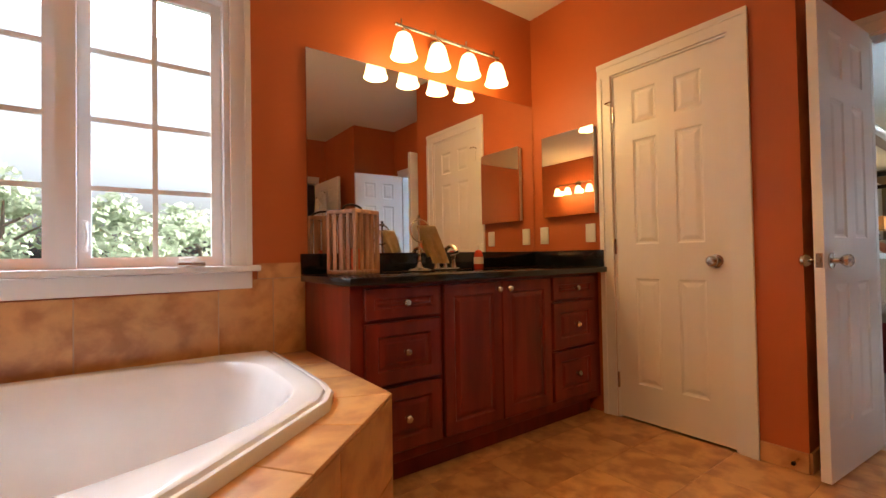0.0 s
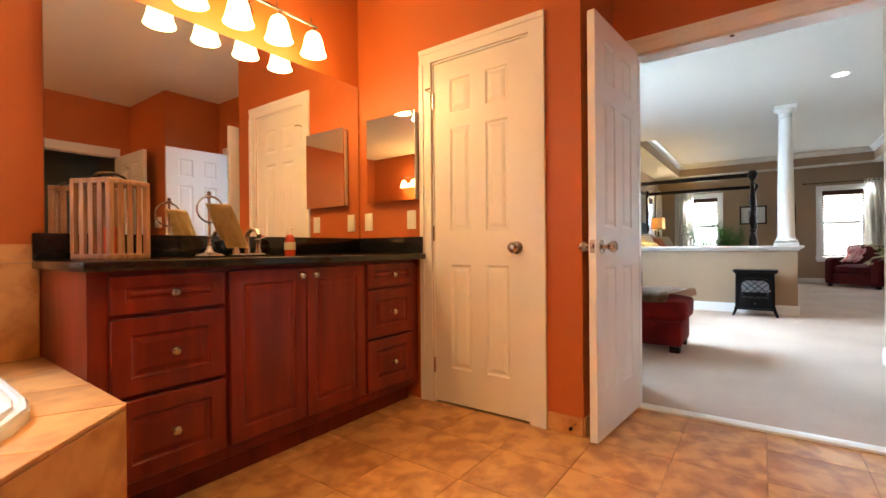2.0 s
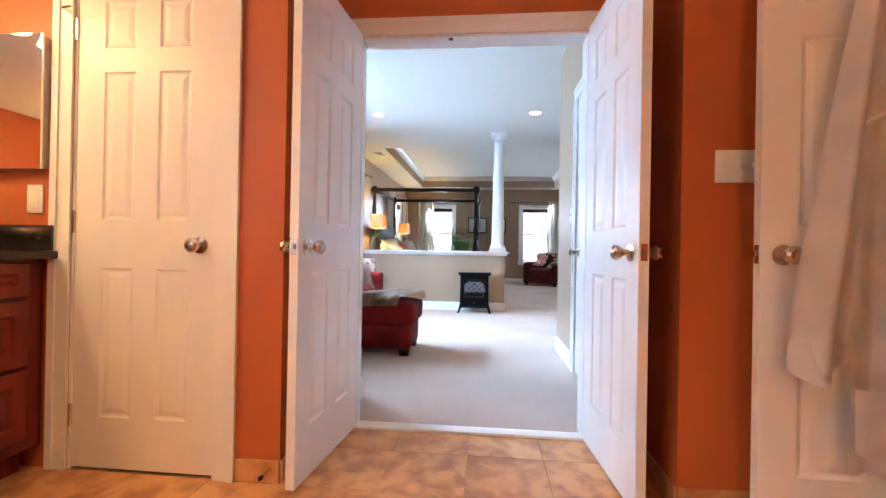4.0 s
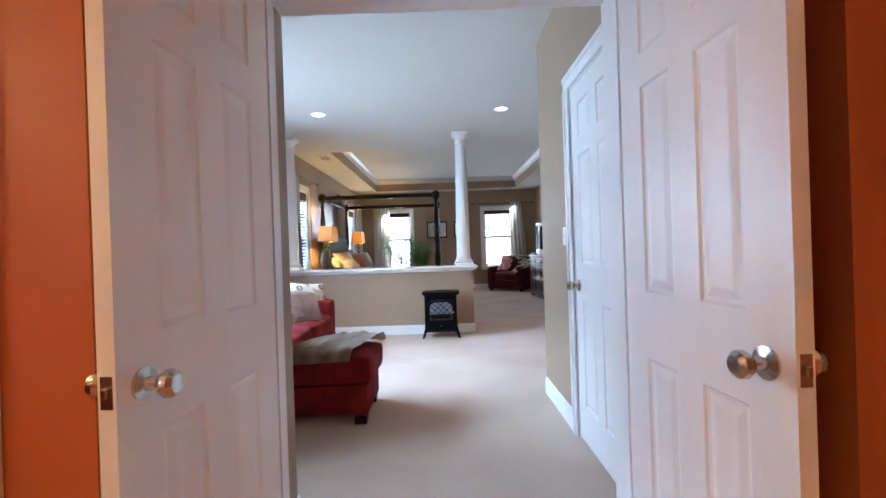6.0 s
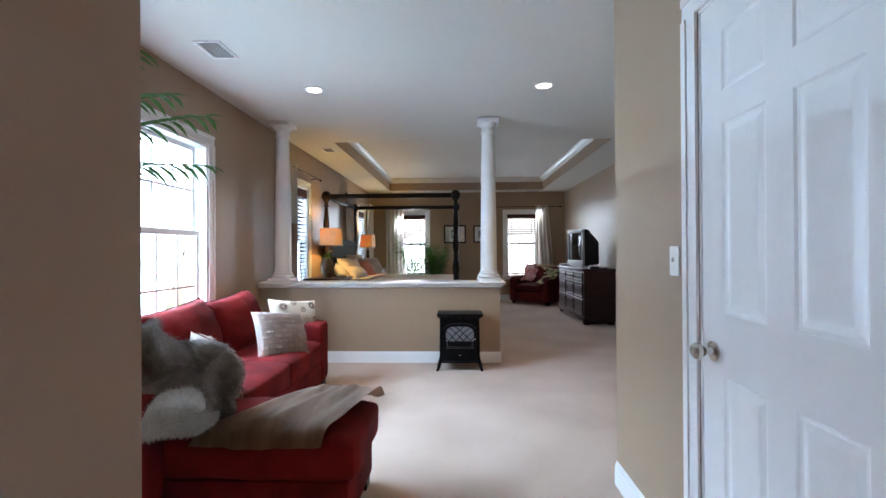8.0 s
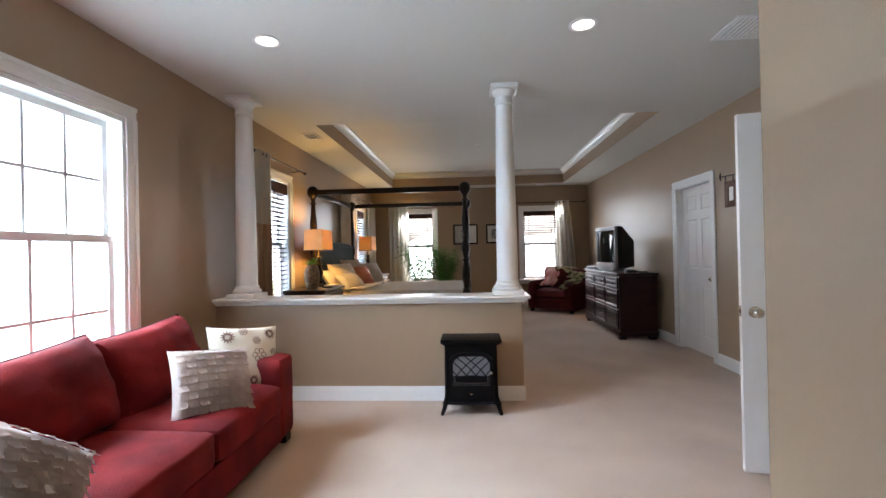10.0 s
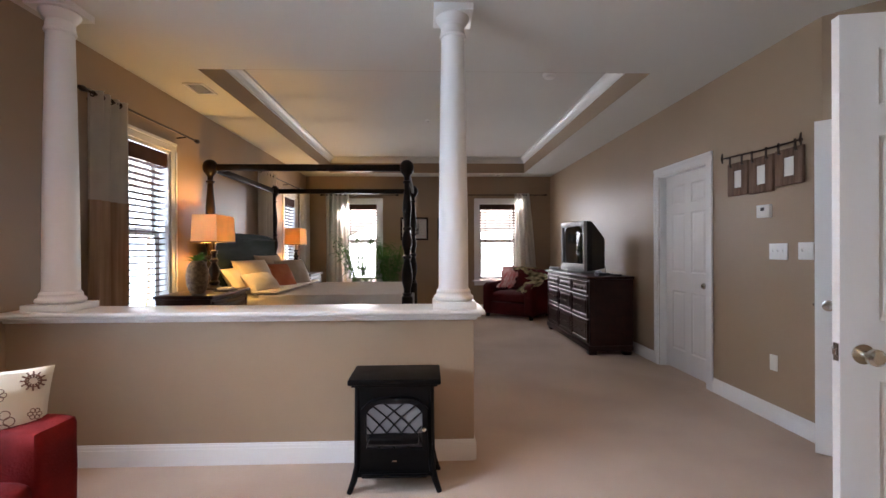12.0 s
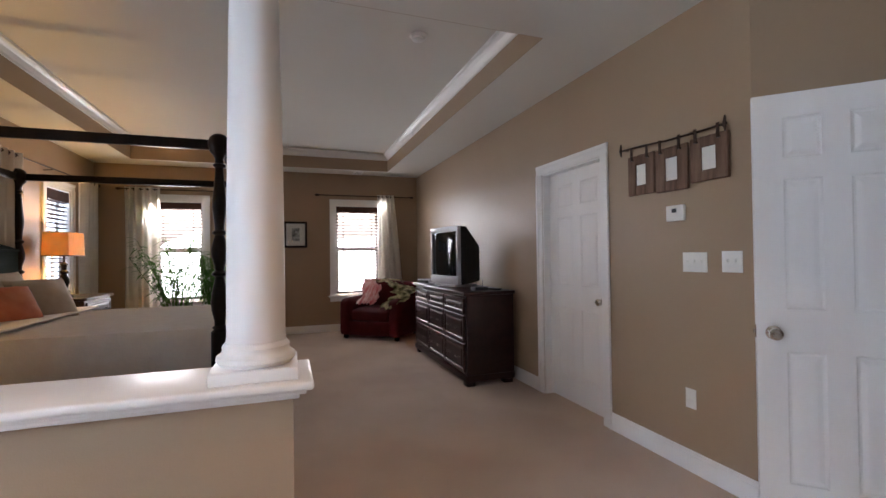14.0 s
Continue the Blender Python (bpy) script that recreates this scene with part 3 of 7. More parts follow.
# windows
window_unit("window_1", along((-0.80, BY), (BX, BY), 1.11), 1.12, 1.205, 0.935, "white casement window with a muntin grid over the tub", [(0.026, 0.53, 0.0, 1.175, 2, 4, 0.05), (0.59, 1.094, 0.0, 1.175, 2, 4, 0.05)], depth=0.09)
solo("window_mullion", boxes([(0.8405, 0.8995, BY + 0.005, BY + 0.09, 0.937, 2.108)]), M_WHITE, "white mullion post between the bathroom casements", "mullion", kind="structure", smooth=False)
W2 = 1.915
hs = 1.775
window_unit("window_2", along((4.30, NY), (EX, NY), 1.32), W2, hs, 0.45, "wide white double-hung window behind the red sofa", [(0.045, 0.885, 0.02, 0.985, 3, 2, 0.055), (0.045, 0.885, 0.95, hs - 0.035, 3, 2, 0.090), (1.03, 1.87, 0.02, 0.985, 3, 2, 0.055), (1.03, 1.87, 0.95, hs - 0.035, 3, 2, 0.090)], depth=0.14)
solo("window_mullion", boxes([(5.62 + 0.892, 5.62 + 1.023, NY - 0.015, NY + 0.14, 0.455, 2.215)]), M_WHITE, "white mullion post between two window sashes", "mullion", kind="structure", smooth=False)
for nm, mm, w in (("window_3", along((4.30, NY), (EX, NY), W3X - 4.3), 0.61), ("window_4", along((4.30, NY), (EX, NY), W4X - 4.3), 0.65), ):
    window_unit(nm, mm, w, 1.56, 0.64, "white double-hung window with a dark wooden blind", [(0.03, w - 0.03, 0.02, 0.80, 1, 1, 0.10), (0.03, w - 0.03, 0.78, 1.53, 1, 1, 0.135)], depth=0.17)
for nm, s, w in (("window_5", NY + 0.22 - 1.53, 0.71), ("window_6", NY + 0.22 + 1.20, 0.80)):
    window_unit(nm, along((EX, NY + 0.22), (EX, SY), s), w, 1.58, 0.62, "bright white double-hung window with a dark wooden blind", [(0.03, w - 0.03, 0.02, 0.81, 1, 1, 0.10), (0.03, w - 0.03, 0.79, 1.55, 1, 1, 0.135)], depth=0.17)


# ---- bathroom things ----
def knob_small(parent, x, y, z):
    if "pull" not in SHARED:
        bm = lathe([(0.0, 0.0), (0.009, 0.0), (0.006, 0.006), (0.006, 0.014), (0.014, 0.020), (0.016, 0.027), (0.011, 0.033), (0, 0.034)], 16)
        for v in bm.verts:
            v.co = (v.co.x, -v.co.z, v.co.y)
        SHARED["pull"] = mesh("knob", bm, M_NICKEL)
    return part("knob", SHARED["pull"], None, parent, "satin nickel cabinet knob", at=Matrix.Translation((x, y, z)))


def raised_front(x0, x1, z0, z1, y, material=None, rail=0.055):
    """A cabinet front with a raised centre, 20 mm thick, its face toward -y at y."""
    bm = bmesh.new()
    rings = []
    for inset, d in ((0.0, 0.020), (0.0, 0.003), (0.003, 0.0), (rail, 0.0), (rail + 0.006, 0.006), (rail + 0.012, 0.007), (rail + 0.030, 0.001), (rail + 0.034, 0.0005)):
        inset = min(inset, (z1 - z0) / 2 - 0.004, (x1 - x0) / 2 - 0.004)
        rings.append([bm.verts.new((x, y + d, z)) for x, z in ((x0 + inset, z0 + inset), (x1 - inset, z0 + inset), (x1 - inset, z1 - inset), (x0 + inset, z1 - inset))])
    for a, b in zip(rings, rings[1:]):
        for i in range(4):
            bm.faces.new((a[i], a[(i + 1) % 4], b[(i + 1) % 4], b[i]))
    bm.faces.new(rings[-1])
    bm.faces.new(list(reversed(rings[0])))
    return bm


van = thing("vanity_cabinet", Matrix(), "cherry wood vanity cabinet with raised-panel drawers and doors", "cabinet")
part("carcass", boxes([(1.76, 3.385, 1.622, 2.13, 0.10, 0.848), (1.80, 3.36, 1.68, 2.12, 0.0, 0.099)], 0.002), M_CHERRY, van, smooth=False)
for a, b in ((0.705, 0.832), (0.435, 0.690), (0.150, 0.420)):
    f = part("drawer", raised_front(1.815, 2.185, a, b, 1.600, rail=0.040 if b - a < 0.15 else 0.055), M_CHERRY, van, "cherry raised-panel drawer front", smooth=False)
    knob_small(f, 2.0, 1.600, (a + b) / 2)
    f = part("drawer", raised_front(2.945, 3.315, a, b, 1.600, rail=0.040 if b - a < 0.15 else 0.055), M_CHERRY, van, "cherry raised-panel drawer front", smooth=False)
    knob_small(f, 3.13, 1.600, (a + b) / 2)
for a, b, k in ((2.205, 2.558, 2.525), (2.564, 2.925, 2.597)):
    f = part("door", raised_front(a, b, 0.150, 0.832, 1.600), M_CHERRY, van, "cherry raised-panel cabinet door", smooth=False)
    knob_small(f, k, 1.600, 0.795)
top = thing("vanity_countertop", Matrix(), "polished black granite vanity countertop with a low backsplash", "countertop")


def counter():
    bm = rbox(1.735, 3.392, 1.560, 2.135, 0.849, 0.881, 0.006)
    return bm


part("slab", counter(), M_GRANITE, top)
part("backsplash", rbox(1.735, 3.392, 2.113, 2.135, 0.8815, 0.983, 0.003), M_GRANITE, top)
part("side_splash", rbox(3.372, 3.394, 1.575, 2.112, 0.8815, 0.983, 0.003), M_GRANITE, top)
mir = thing("wall_mirror", Matrix(), "large frameless mirror over the black granite counter", "mirror")
part("glass", boxes([(1.775, 3.388, 2.130, 2.138, 0.984, 2.0)]), M_MIRROR, mir, smooth=False)
part("edge", boxes([(1.772, 1.775, 2.129, 2.138, 0.984, 2.003), (1.775, 3.388, 2.129, 2.138, 2.0, 2.003)]), M_CHROME, mir, smooth=False)

fau = thing("faucet", pose(2.52, 2.02, 0.882), "brushed nickel two-handle faucet behind the sink", "faucet")
part("base_plate", rbox(-0.09, 0.09, -0.025, 0.025, 0, 0.014, 0.006), M_NICKEL, fau)
part("spout", tube([(0, 0, 0.012), (0, 0, 0.08), (0, -0.01, 0.115), (0, -0.05, 0.135), (0, -0.09, 0.125), (0, -0.11, 0.10)], [0.016, 0.013, 0.012, 0.011, 0.011, 0.012], 12), M_NICKEL, fau)
for x in (-0.058, 0.058):
    h = part("handle", lathe([(0, 0.012), (0.021, 0.012), (0.018, 0.03), (0.013, 0.048), (0.017, 0.068), (0.019, 0.082), (0, 0.090)], 16, (x, 0, 0)), M_NICKEL, fau)
    part("lever", tube([(x, 0, 0.082), (x + (0.035 if x > 0 else -0.035), -0.01, 0.094)], 0.005), M_NICKEL, h)
soap = thing("soap_bottle", pose(2.755, 2.0, 0.882), "clear soap bottle with red liquid on the counter", "bottle")
part("body", lathe([(0, 0), (0.027, 0), (0.029, 0.01), (0.027, 0.085), (0.018, 0.105), (0.011, 0.112), (0, 0.112)], 20), mat("red_soap", (0.5, 0.05, 0.02), rough=0.1), soap)
part("pump", tube([(0, 0, 0.112), (0, 0, 0.145), (0, -0.035, 0.147)], 0.006), M_PLASTIC, soap, "white pump")
part("label", lathe([(0.0292, 0.03), (0.0292, 0.07)], 20), mat("paper_label", (0.7, 0.55, 0.4), rough=0.6), soap)

lan = thing("wooden_lantern", pose(1.93, 1.95, 0.8825, 0, 0, 25), "slatted teak candle lantern with a bent handle on the vanity counter", "lantern")
M_TEAK = mat("teak_slats", (0.30, 0.135, 0.055), (0.50, 0.27, 0.13), scale=9, rough=0.45, bump=0.3, bscale=60, stretch=(4, 4, 0.6), per_ob=0.12)
LW = 0.088
part("base", rbox(-LW, LW, -LW, LW, 0.0, 0.020, 0.003), M_TEAK, lan)
part("top_frame", boxes([(-LW, LW, -LW, -LW + 0.022, 0.282, 0.300), (-LW, LW, LW - 0.022, LW, 0.282, 0.300), (-LW, -LW + 0.022, -LW + 0.022, LW - 0.022, 0.282, 0.300), (LW - 0.022, LW, -LW + 0.022, LW - 0.022, 0.282, 0.300)], 0.002), M_TEAK, lan)
part("glass_lid", boxes([(-LW + 0.02, LW - 0.02, -LW + 0.02, LW - 0.02, 0.284, 0.288)]), M_GLASS, lan, "clear glass lid", smooth=False)
for x in (-1, 1):
    for y in (-1, 1):
        part("post", boxes([(x * LW - 0.009 - x * 0.009, x * LW + 0.009 - x * 0.009, y * LW - 0.009 - y * 0.009, y * LW + 0.009 - y * 0.009, 0.0205, 0.2815)], 0.001), M_TEAK, lan, smooth=False)
for i in (-1, 0, 1):
    c = 0.040 * i
    for k in (-1, 1):
        part("slat", boxes([(c - 0.010, c + 0.010, k * (LW - 0.006) - 0.003, k * (LW - 0.006) + 0.003, 0.0205, 0.2815)]), M_TEAK, lan, smooth=False)
        part("slat", boxes([(k * (LW - 0.006) - 0.003, k * (LW - 0.006) + 0.003, c - 0.010, c + 0.010, 0.0205, 0.2815)]), M_TEAK, lan, smooth=False)
part("handle", tube([(-LW + 0.01, 0.0, 0.295), (-0.06, 0.0, 0.318), (-0.03, 0, 0.328), (0, 0, 0.331), (0.03, 0, 0.328), (0.06, 0, 0.318), (LW - 0.01, 0.0, 0.295)], 0.0055), M_BRONZE, lan, "bent dark handle")
cdl = thing("candle", pose(1.93, 1.95, 0.9035), "thick orange-red candle standing inside the teak lantern", "candle")
part("wax", lathe([(0, 0), (0.036, 0), (0.037, 0.004), (0.037, 0.095), (0.033, 0.10), (0.02, 0.096), (0, 0.095)], 24), mat("orange_wax", (0.62, 0.10, 0.025), (0.55, 0.08, 0.02), rough=0.4), cdl)
part("wick", tube([(0, 0, 0.095), (0.001, 0, 0.108)], 0.0012, 6), M_BLACK, cdl)

hold = thing("towel_ring_stand", pose(2.29, 1.93, 0.8825), "nickel counter stand with one ring holding a gold hand towel", "towel stand")
part("base", lathe([(0, 0), (0.062, 0), (0.064, 0.006), (0.05, 0.014), (0.024, 0.020), (0.014, 0.032), (0.010, 0.05), (0.016, 0.058), (0, 0.058)], 28), M_NICKEL, hold)
part("stem", lathe([(0, 0.058), (0.009, 0.058), (0.006, 0.075), (0.010, 0.09), (0.006, 0.10), (0.006, 0.262), (0.014, 0.270), (0.014, 0.276), (0.006, 0.280), (0.010, 0.289), (0, 0.297)], 16), M_NICKEL, hold)
part("ring", tube([(0.058 * math.cos(a), -0.012, 0.212 + 0.058 * math.sin(a)) for a in [2 * math.pi * i / 32 for i in range(32)]], 0.0045, 8, closed=True), M_NICKEL, hold)


def draped(w, l0, l1, r, nx=16, folds=3, amp=0.006, sag=0.0):
    """A cloth hung over a bar along x, with l0 in front and l1 behind, 4 mm thick."""
    bm = bmesh.new()
    prof = []
    n = 14
    for i in range(n + 1):
        prof.append((-r, -l0 * (1 - i / n)))
    for i in range(1, 8):
        a = math.pi - math.pi * i / 8
        prof.append((r * math.cos(a), r * math.sin(a)))
    for i in range(n + 1):
        prof.append((r, -l1 * i / n))
    grid = []
    for j in range(nx + 1):
        u = j / nx - 0.5
        row = []
        for k, (y, z) in enumerate(prof):
            depth = min(1, abs(z) / 0.12)
            wob = amp * math.sin(folds * 2 * math.pi * u + z * 7) * depth
            flare = 1 + 0.18 * depth * (0.5 + 0.5 * math.sin(z * 9))
            row.append(bm.verts.new((u * w * flare * (1 - sag * (1 - depth)), y + wob + (0.004 * depth if y > 0 else -0.004 * depth), z)))
        grid.append(row)
    for a, b in zip(grid, grid[1:]):
        for k in range(len(prof) - 1):
            bm.faces.new((a[k], a[k + 1], b[k + 1], b[k]))
    bmesh.ops.solidify(bm, geom=bm.faces[:], thickness=0.005)
    return bm


def slanted_towel():
    bm = draped(0.100, 0.185, 0.15, 0.015, folds=2, amp=0.006)
    for v in bm.verts:
        v.co.x -= 0.38 * v.co.z
    return bm


solo("hand_towel", slanted_towel(), mat("gold_terry", (0.64, 0.44, 0.20), (0.72, 0.53, 0.27), scale=40, rough=0.95, bump=2.0, bscale=400), "gold hand towel hung slanting through the stand's ring", "towel", pose(2.33, 1.918, 1.108, 0, 0, -8))

van_l = thing("vanity_light", Matrix(), "nickel vanity light bar with four lit frosted bell shades", "vanity light")
part("back_plate", swap(lathe([(0, 0), (0.055, 0), (0.06, -0.01), (0.03, -0.025), (0, -0.026)], 24), (0, 2, 1)), M_NICKEL, van_l, at=pose(2.57, BY - 0.001, 2.19))
part("bar", tube([(2.20, 1.99, 2.185), (2.94, 1.99, 2.185)], 0.009, 10), M_NICKEL, van_l)
part("arm", tube([(2.57, BY - 0.03, 2.19), (2.57, 2.05, 2.20), (2.57, 1.99, 2.185)], 0.009, 8), M_NICKEL, van_l)
shade = mesh("shade", lathe([(0.022, 0.0), (0.036, -0.008), (0.048, -0.035), (0.056, -0.07), (0.062, -0.10), (0.072, -0.125), (0.069, -0.125), (0.059, -0.10), (0.053, -0.07), (0.045, -0.035), (0.033, -0.012), (0.020, -0.004)], 28), M_BULBGLASS)
hold_m = mesh("socket", lathe([(0, 0.028), (0.008, 0.024), (0.006, 0.012), (0.02, 0.006), (0.024, -0.004), (0, -0.004)], 20), M_NICKEL)
for bx in (2.24, 2.46, 2.68, 2.90):
    sh = part("shade", shade, None, van_l, "lit frosted glass bell shade", at=pose(bx, 1.97, 2.135))
    sh.visible_shadow = False
    part("socket", hold_m, None, van_l, at=pose(bx, 1.97, 2.14))
    part("finial", lathe([(0, 0.035), (0.006, 0.03), (0.004, 0.0), (0, 0)], 10, (bx, 1.99, 2.19)), M_NICKEL, van_l)

copy_thing(van_l, pose(-0.80 + BY, -3.12, 0, 0, 0, 90))

med = thing("medicine_cabinet", Matrix(), "mirrored medicine cabinet on the orange wall beside the linen door", "medicine cabinet")
part("body", rbox(3.364, 3.398, 1.618, 2.012, 1.213, 1.742, 0.003), M_WHITE, med)
part("mirror_door", boxes([(3.355, 3.363, 1.613, 2.018, 1.208, 1.748)]), M_MIRROR, med, "frameless mirrored door", smooth=False)


def plate(m, gang=1, rocker=True, label="white wall switch plate"):
    w = 0.07 + 0.046 * (gang - 1)
    t = thing("switch_plate" if rocker else "outlet_plate", m, label, "light switch" if rocker else "outlet")
    part("plate", rbox(-w / 2, w / 2, -0.007, -0.0005, -0.0575, 0.0575, 0.0025), M_PLASTIC, t)
    for g in range(gang):
        x = (g - (gang - 1) / 2) * 0.046
        if rocker:
            part("toggle", boxes([(x - 0.005, x + 0.005, -0.017, -0.0072, -0.004, 0.014)], 0.001), M_PLASTIC, t)
        else:
            for z in (-0.022, 0.022):
                part("socket", rbox(x - 0.017, x + 0.017, -0.009, -0.0072, z - 0.014, z + 0.014, 0.0005, 1), M_PLASTIC, t)
    return t


EW = along((BX, BY), (BX, 0.62))
plate(EW @ Matrix.Translation((BY - 2.045, 0, 1.09)), 1, False, "white outlet plate above the granite backsplash")
plate(EW @ Matrix.Translation((BY - 1.675, 0, 1.09)), 1, False, "white outlet plate above the granite backsplash")
plate(along((BX, -0.84), (BX, -1.78), 0.19) @ Matrix.Translation((0, 0, 1.22)), 3, True, "white triple switch plate on the orange wall")


# tub and its deck
def tub():
    t = thing("bathtub", Matrix(), "white acrylic corner soaking tub set in a tiled deck", "bathtub")
    c = 0.45
    outer = [(1.595, 2.085), (1.585, 1.36), (1.54, 1.25), (1.10, 0.88), (1.00, 0.85), (2 * c - 1.00, 0.85), (2 * c - 1.10, 0.88), (2 * c - 1.54, 1.25), (2 * c - 1.585, 1.36), (2 * c - 1.595, 2.085)]
    n = 72

    def hit_outline(a, pts):
        o = Vector((c, 1.52))
        d = Vector((math.cos(a), math.sin(a)))
        best = None
        for p, q in zip(pts, pts[1:] + pts[:1]):
            p, q = Vector(p) - o, Vector(q) - o
            e = q - p
            den = d.x * e.y - d.y * e.x
            if abs(den) < 1e-9:
                continue
            s = (p.x * e.y - p.y * e.x) / den
            u = (p.x * d.y - p.y * d.x) / den
            if s > 0 and -1e-6 <= u <= 1 + 1e-6:
                best = s if best is None else min(best, s)
        return o + d * best

    bm = bmesh.new()
    angs = [2 * math.pi * i / n for i in range(n)]
    out = [hit_outline(a, outer) for a in angs]
    inn = [Vector((c + 1.03 * math.copysign(abs(math.cos(a)) ** (0.45 if math.sin(a) > 0 else 0.9), math.cos(a)), 1.50 + 0.53 * math.copysign(abs(math.sin(a)) ** (0.45 if math.sin(a) > 0 else 0.9), math.sin(a)))) for a in angs]
    ctr, mid_ = Vector((c, 1.52)), Vector((c, 1.50))

    def ring(bm, pts, o, k, z):
        return [bm.verts.new((*(o + (p - o) * k), z)) for p in pts]

    def skin(bm, rings, floor=False):
        for a, b in zip(rings, rings[1:]):
            for i in range(n):
                bm.faces.new((a[i], a[(i + 1) % n], b[(i + 1) % n], b[i]))
        if floor:
            bm.faces.new(rings[-1])
        return bm

    bm.free()
    b1, b2, b3 = bmesh.new(), bmesh.new(), bmesh.new()
    part("rim_lip", skin(b1, [ring(b1, out, ctr, k, z) for k, z in ((1.0, 0.516), (1.0, 0.540), (0.994, 0.548), (0.983, 0.550), (0.976, 0.546))]), M_ACRYLIC, t, "rounded outer lip of the tub")
    part("rim", skin(b2, [ring(b2, out, ctr, 0.976, 0.546), ring(b2, out, ctr, 0.972, 0.556), ring(b2, out, ctr, 0.962, 0.5595), ring(b2, out, ctr, 0.950, 0.5595), ring(b2, inn, mid_, 1.015, 0.5585), ring(b2, inn, mid_, 1.0, 0.555)]), M_ACRYLIC, t, "flat white rim")
    part("basin", skin(b3, [ring(b3, inn, mid_, k, z) for k, z in ((1.0, 0.555), (0.985, 0.545), (0.965, 0.50), (0.93, 0.38), (0.88, 0.24), (0.82, 0.16), (0.72, 0.12), (0.4, 0.10))], True), M_ACRYLIC, t, "deep white basin")
    return t


tub()
DECK = [(1.755, BY - 0.002), (1.74, 1.275), (1.15, 0.72), (-0.25, 0.72), (-0.798, 1.275), (-0.798, BY - 0.002)]
INNER = [(1.52, 2.04), (1.51, 1.40), (1.06, 0.95), (-0.16, 0.95), (-0.58, 1.40), (-0.60, 2.04)]


def deck_body():
    bm = bmesh.new()
    lo = [bm.verts.new((x, y, 0)) for x, y in DECK]
    hi = [bm.verts.new((x, y, 0.503)) for x, y in DECK]
    ih = [bm.verts.new((x, y, 0.503)) for x, y in INNER]
    il = [bm.verts.new((x, y, 0.05)) for x, y in INNER]
    for a, b in ((lo, hi), (hi, ih), (ih, il)):
        for i in range(6):
            bm.faces.new((a[i], a[(i + 1) % 6], b[(i + 1) % 6], b[i]))
    bm.faces.new(il)
    return bm


deck = thing("tub_deck", Matrix(), "travertine-tiled deck around the soaking tub", "tub surround")
part("deck_base", deck_body(), M_GROUT, deck, smooth=False)


def rim_tiles(pts, width, z0, z1, tile, parent):
    """Mitred rim tiles along a run of the deck's edge; the rim lies on the run's left."""
    P2 = [Vector(p) for p in pts]
    inner = []
    for i, p in enumerate(P2):
        ns = []
        for a, b in ((i - 1, i), (i, i + 1)):
            if a >= 0 and b < len(P2):
                d = (P2[b] - P2[a]).normalized()
                ns.append(Vector((-d.y, d.x)))
        nv = sum(ns, Vector((0, 0)))
        nv.normalize()
        inner.append(p + nv * width / nv.dot(ns[0]))
    for i in range(len(P2) - 1):
        k = max(1, round((P2[i + 1] - P2[i]).length / tile))
        for j in range(k):
            a, b = j / k + 0.002, (j + 1) / k - 0.002
            q = [P2[i].lerp(P2[i + 1], a), P2[i].lerp(P2[i + 1], b), inner[i].lerp(inner[i + 1], b), inner[i].lerp(inner[i + 1], a)]
            bm = prism([tuple(v) for v in q], z0, z1)
            bevel(bm, 0.002, 1)
            part("tile", bm, M_TUBTILE, parent, smooth=False)


def face_tiles(p0, p1, z0, z1, tw, th, parent):
    p0, p1 = Vector(p0), Vector(p1)
    d = (p1 - p0)
    L = d.length
    ang = math.degrees(math.atan2(d.y, d.x))
    kx, kz = max(1, round(L / tw)), max(1, round((z1 - z0) / th))
    for i in range(kx):
        for j in range(kz):
            part("tile", boxes([(L * i / kx + 0.0015, L * (i + 1) / kx - 0.0015, -0.008, -0.001, z0 + (z1 - z0) * j / kz + 0.0015, z0 + (z1 - z0) * (j + 1) / kz - 0.0015)], 0.001), M_TUBTILE, parent, smooth=False, at=pose(p0.x, p0.y, 0, 0, 0, ang))


# robe on the open door
M_ROBE = fabric_mat("white_robe", (0.90, 0.86, 0.85), 0.03)


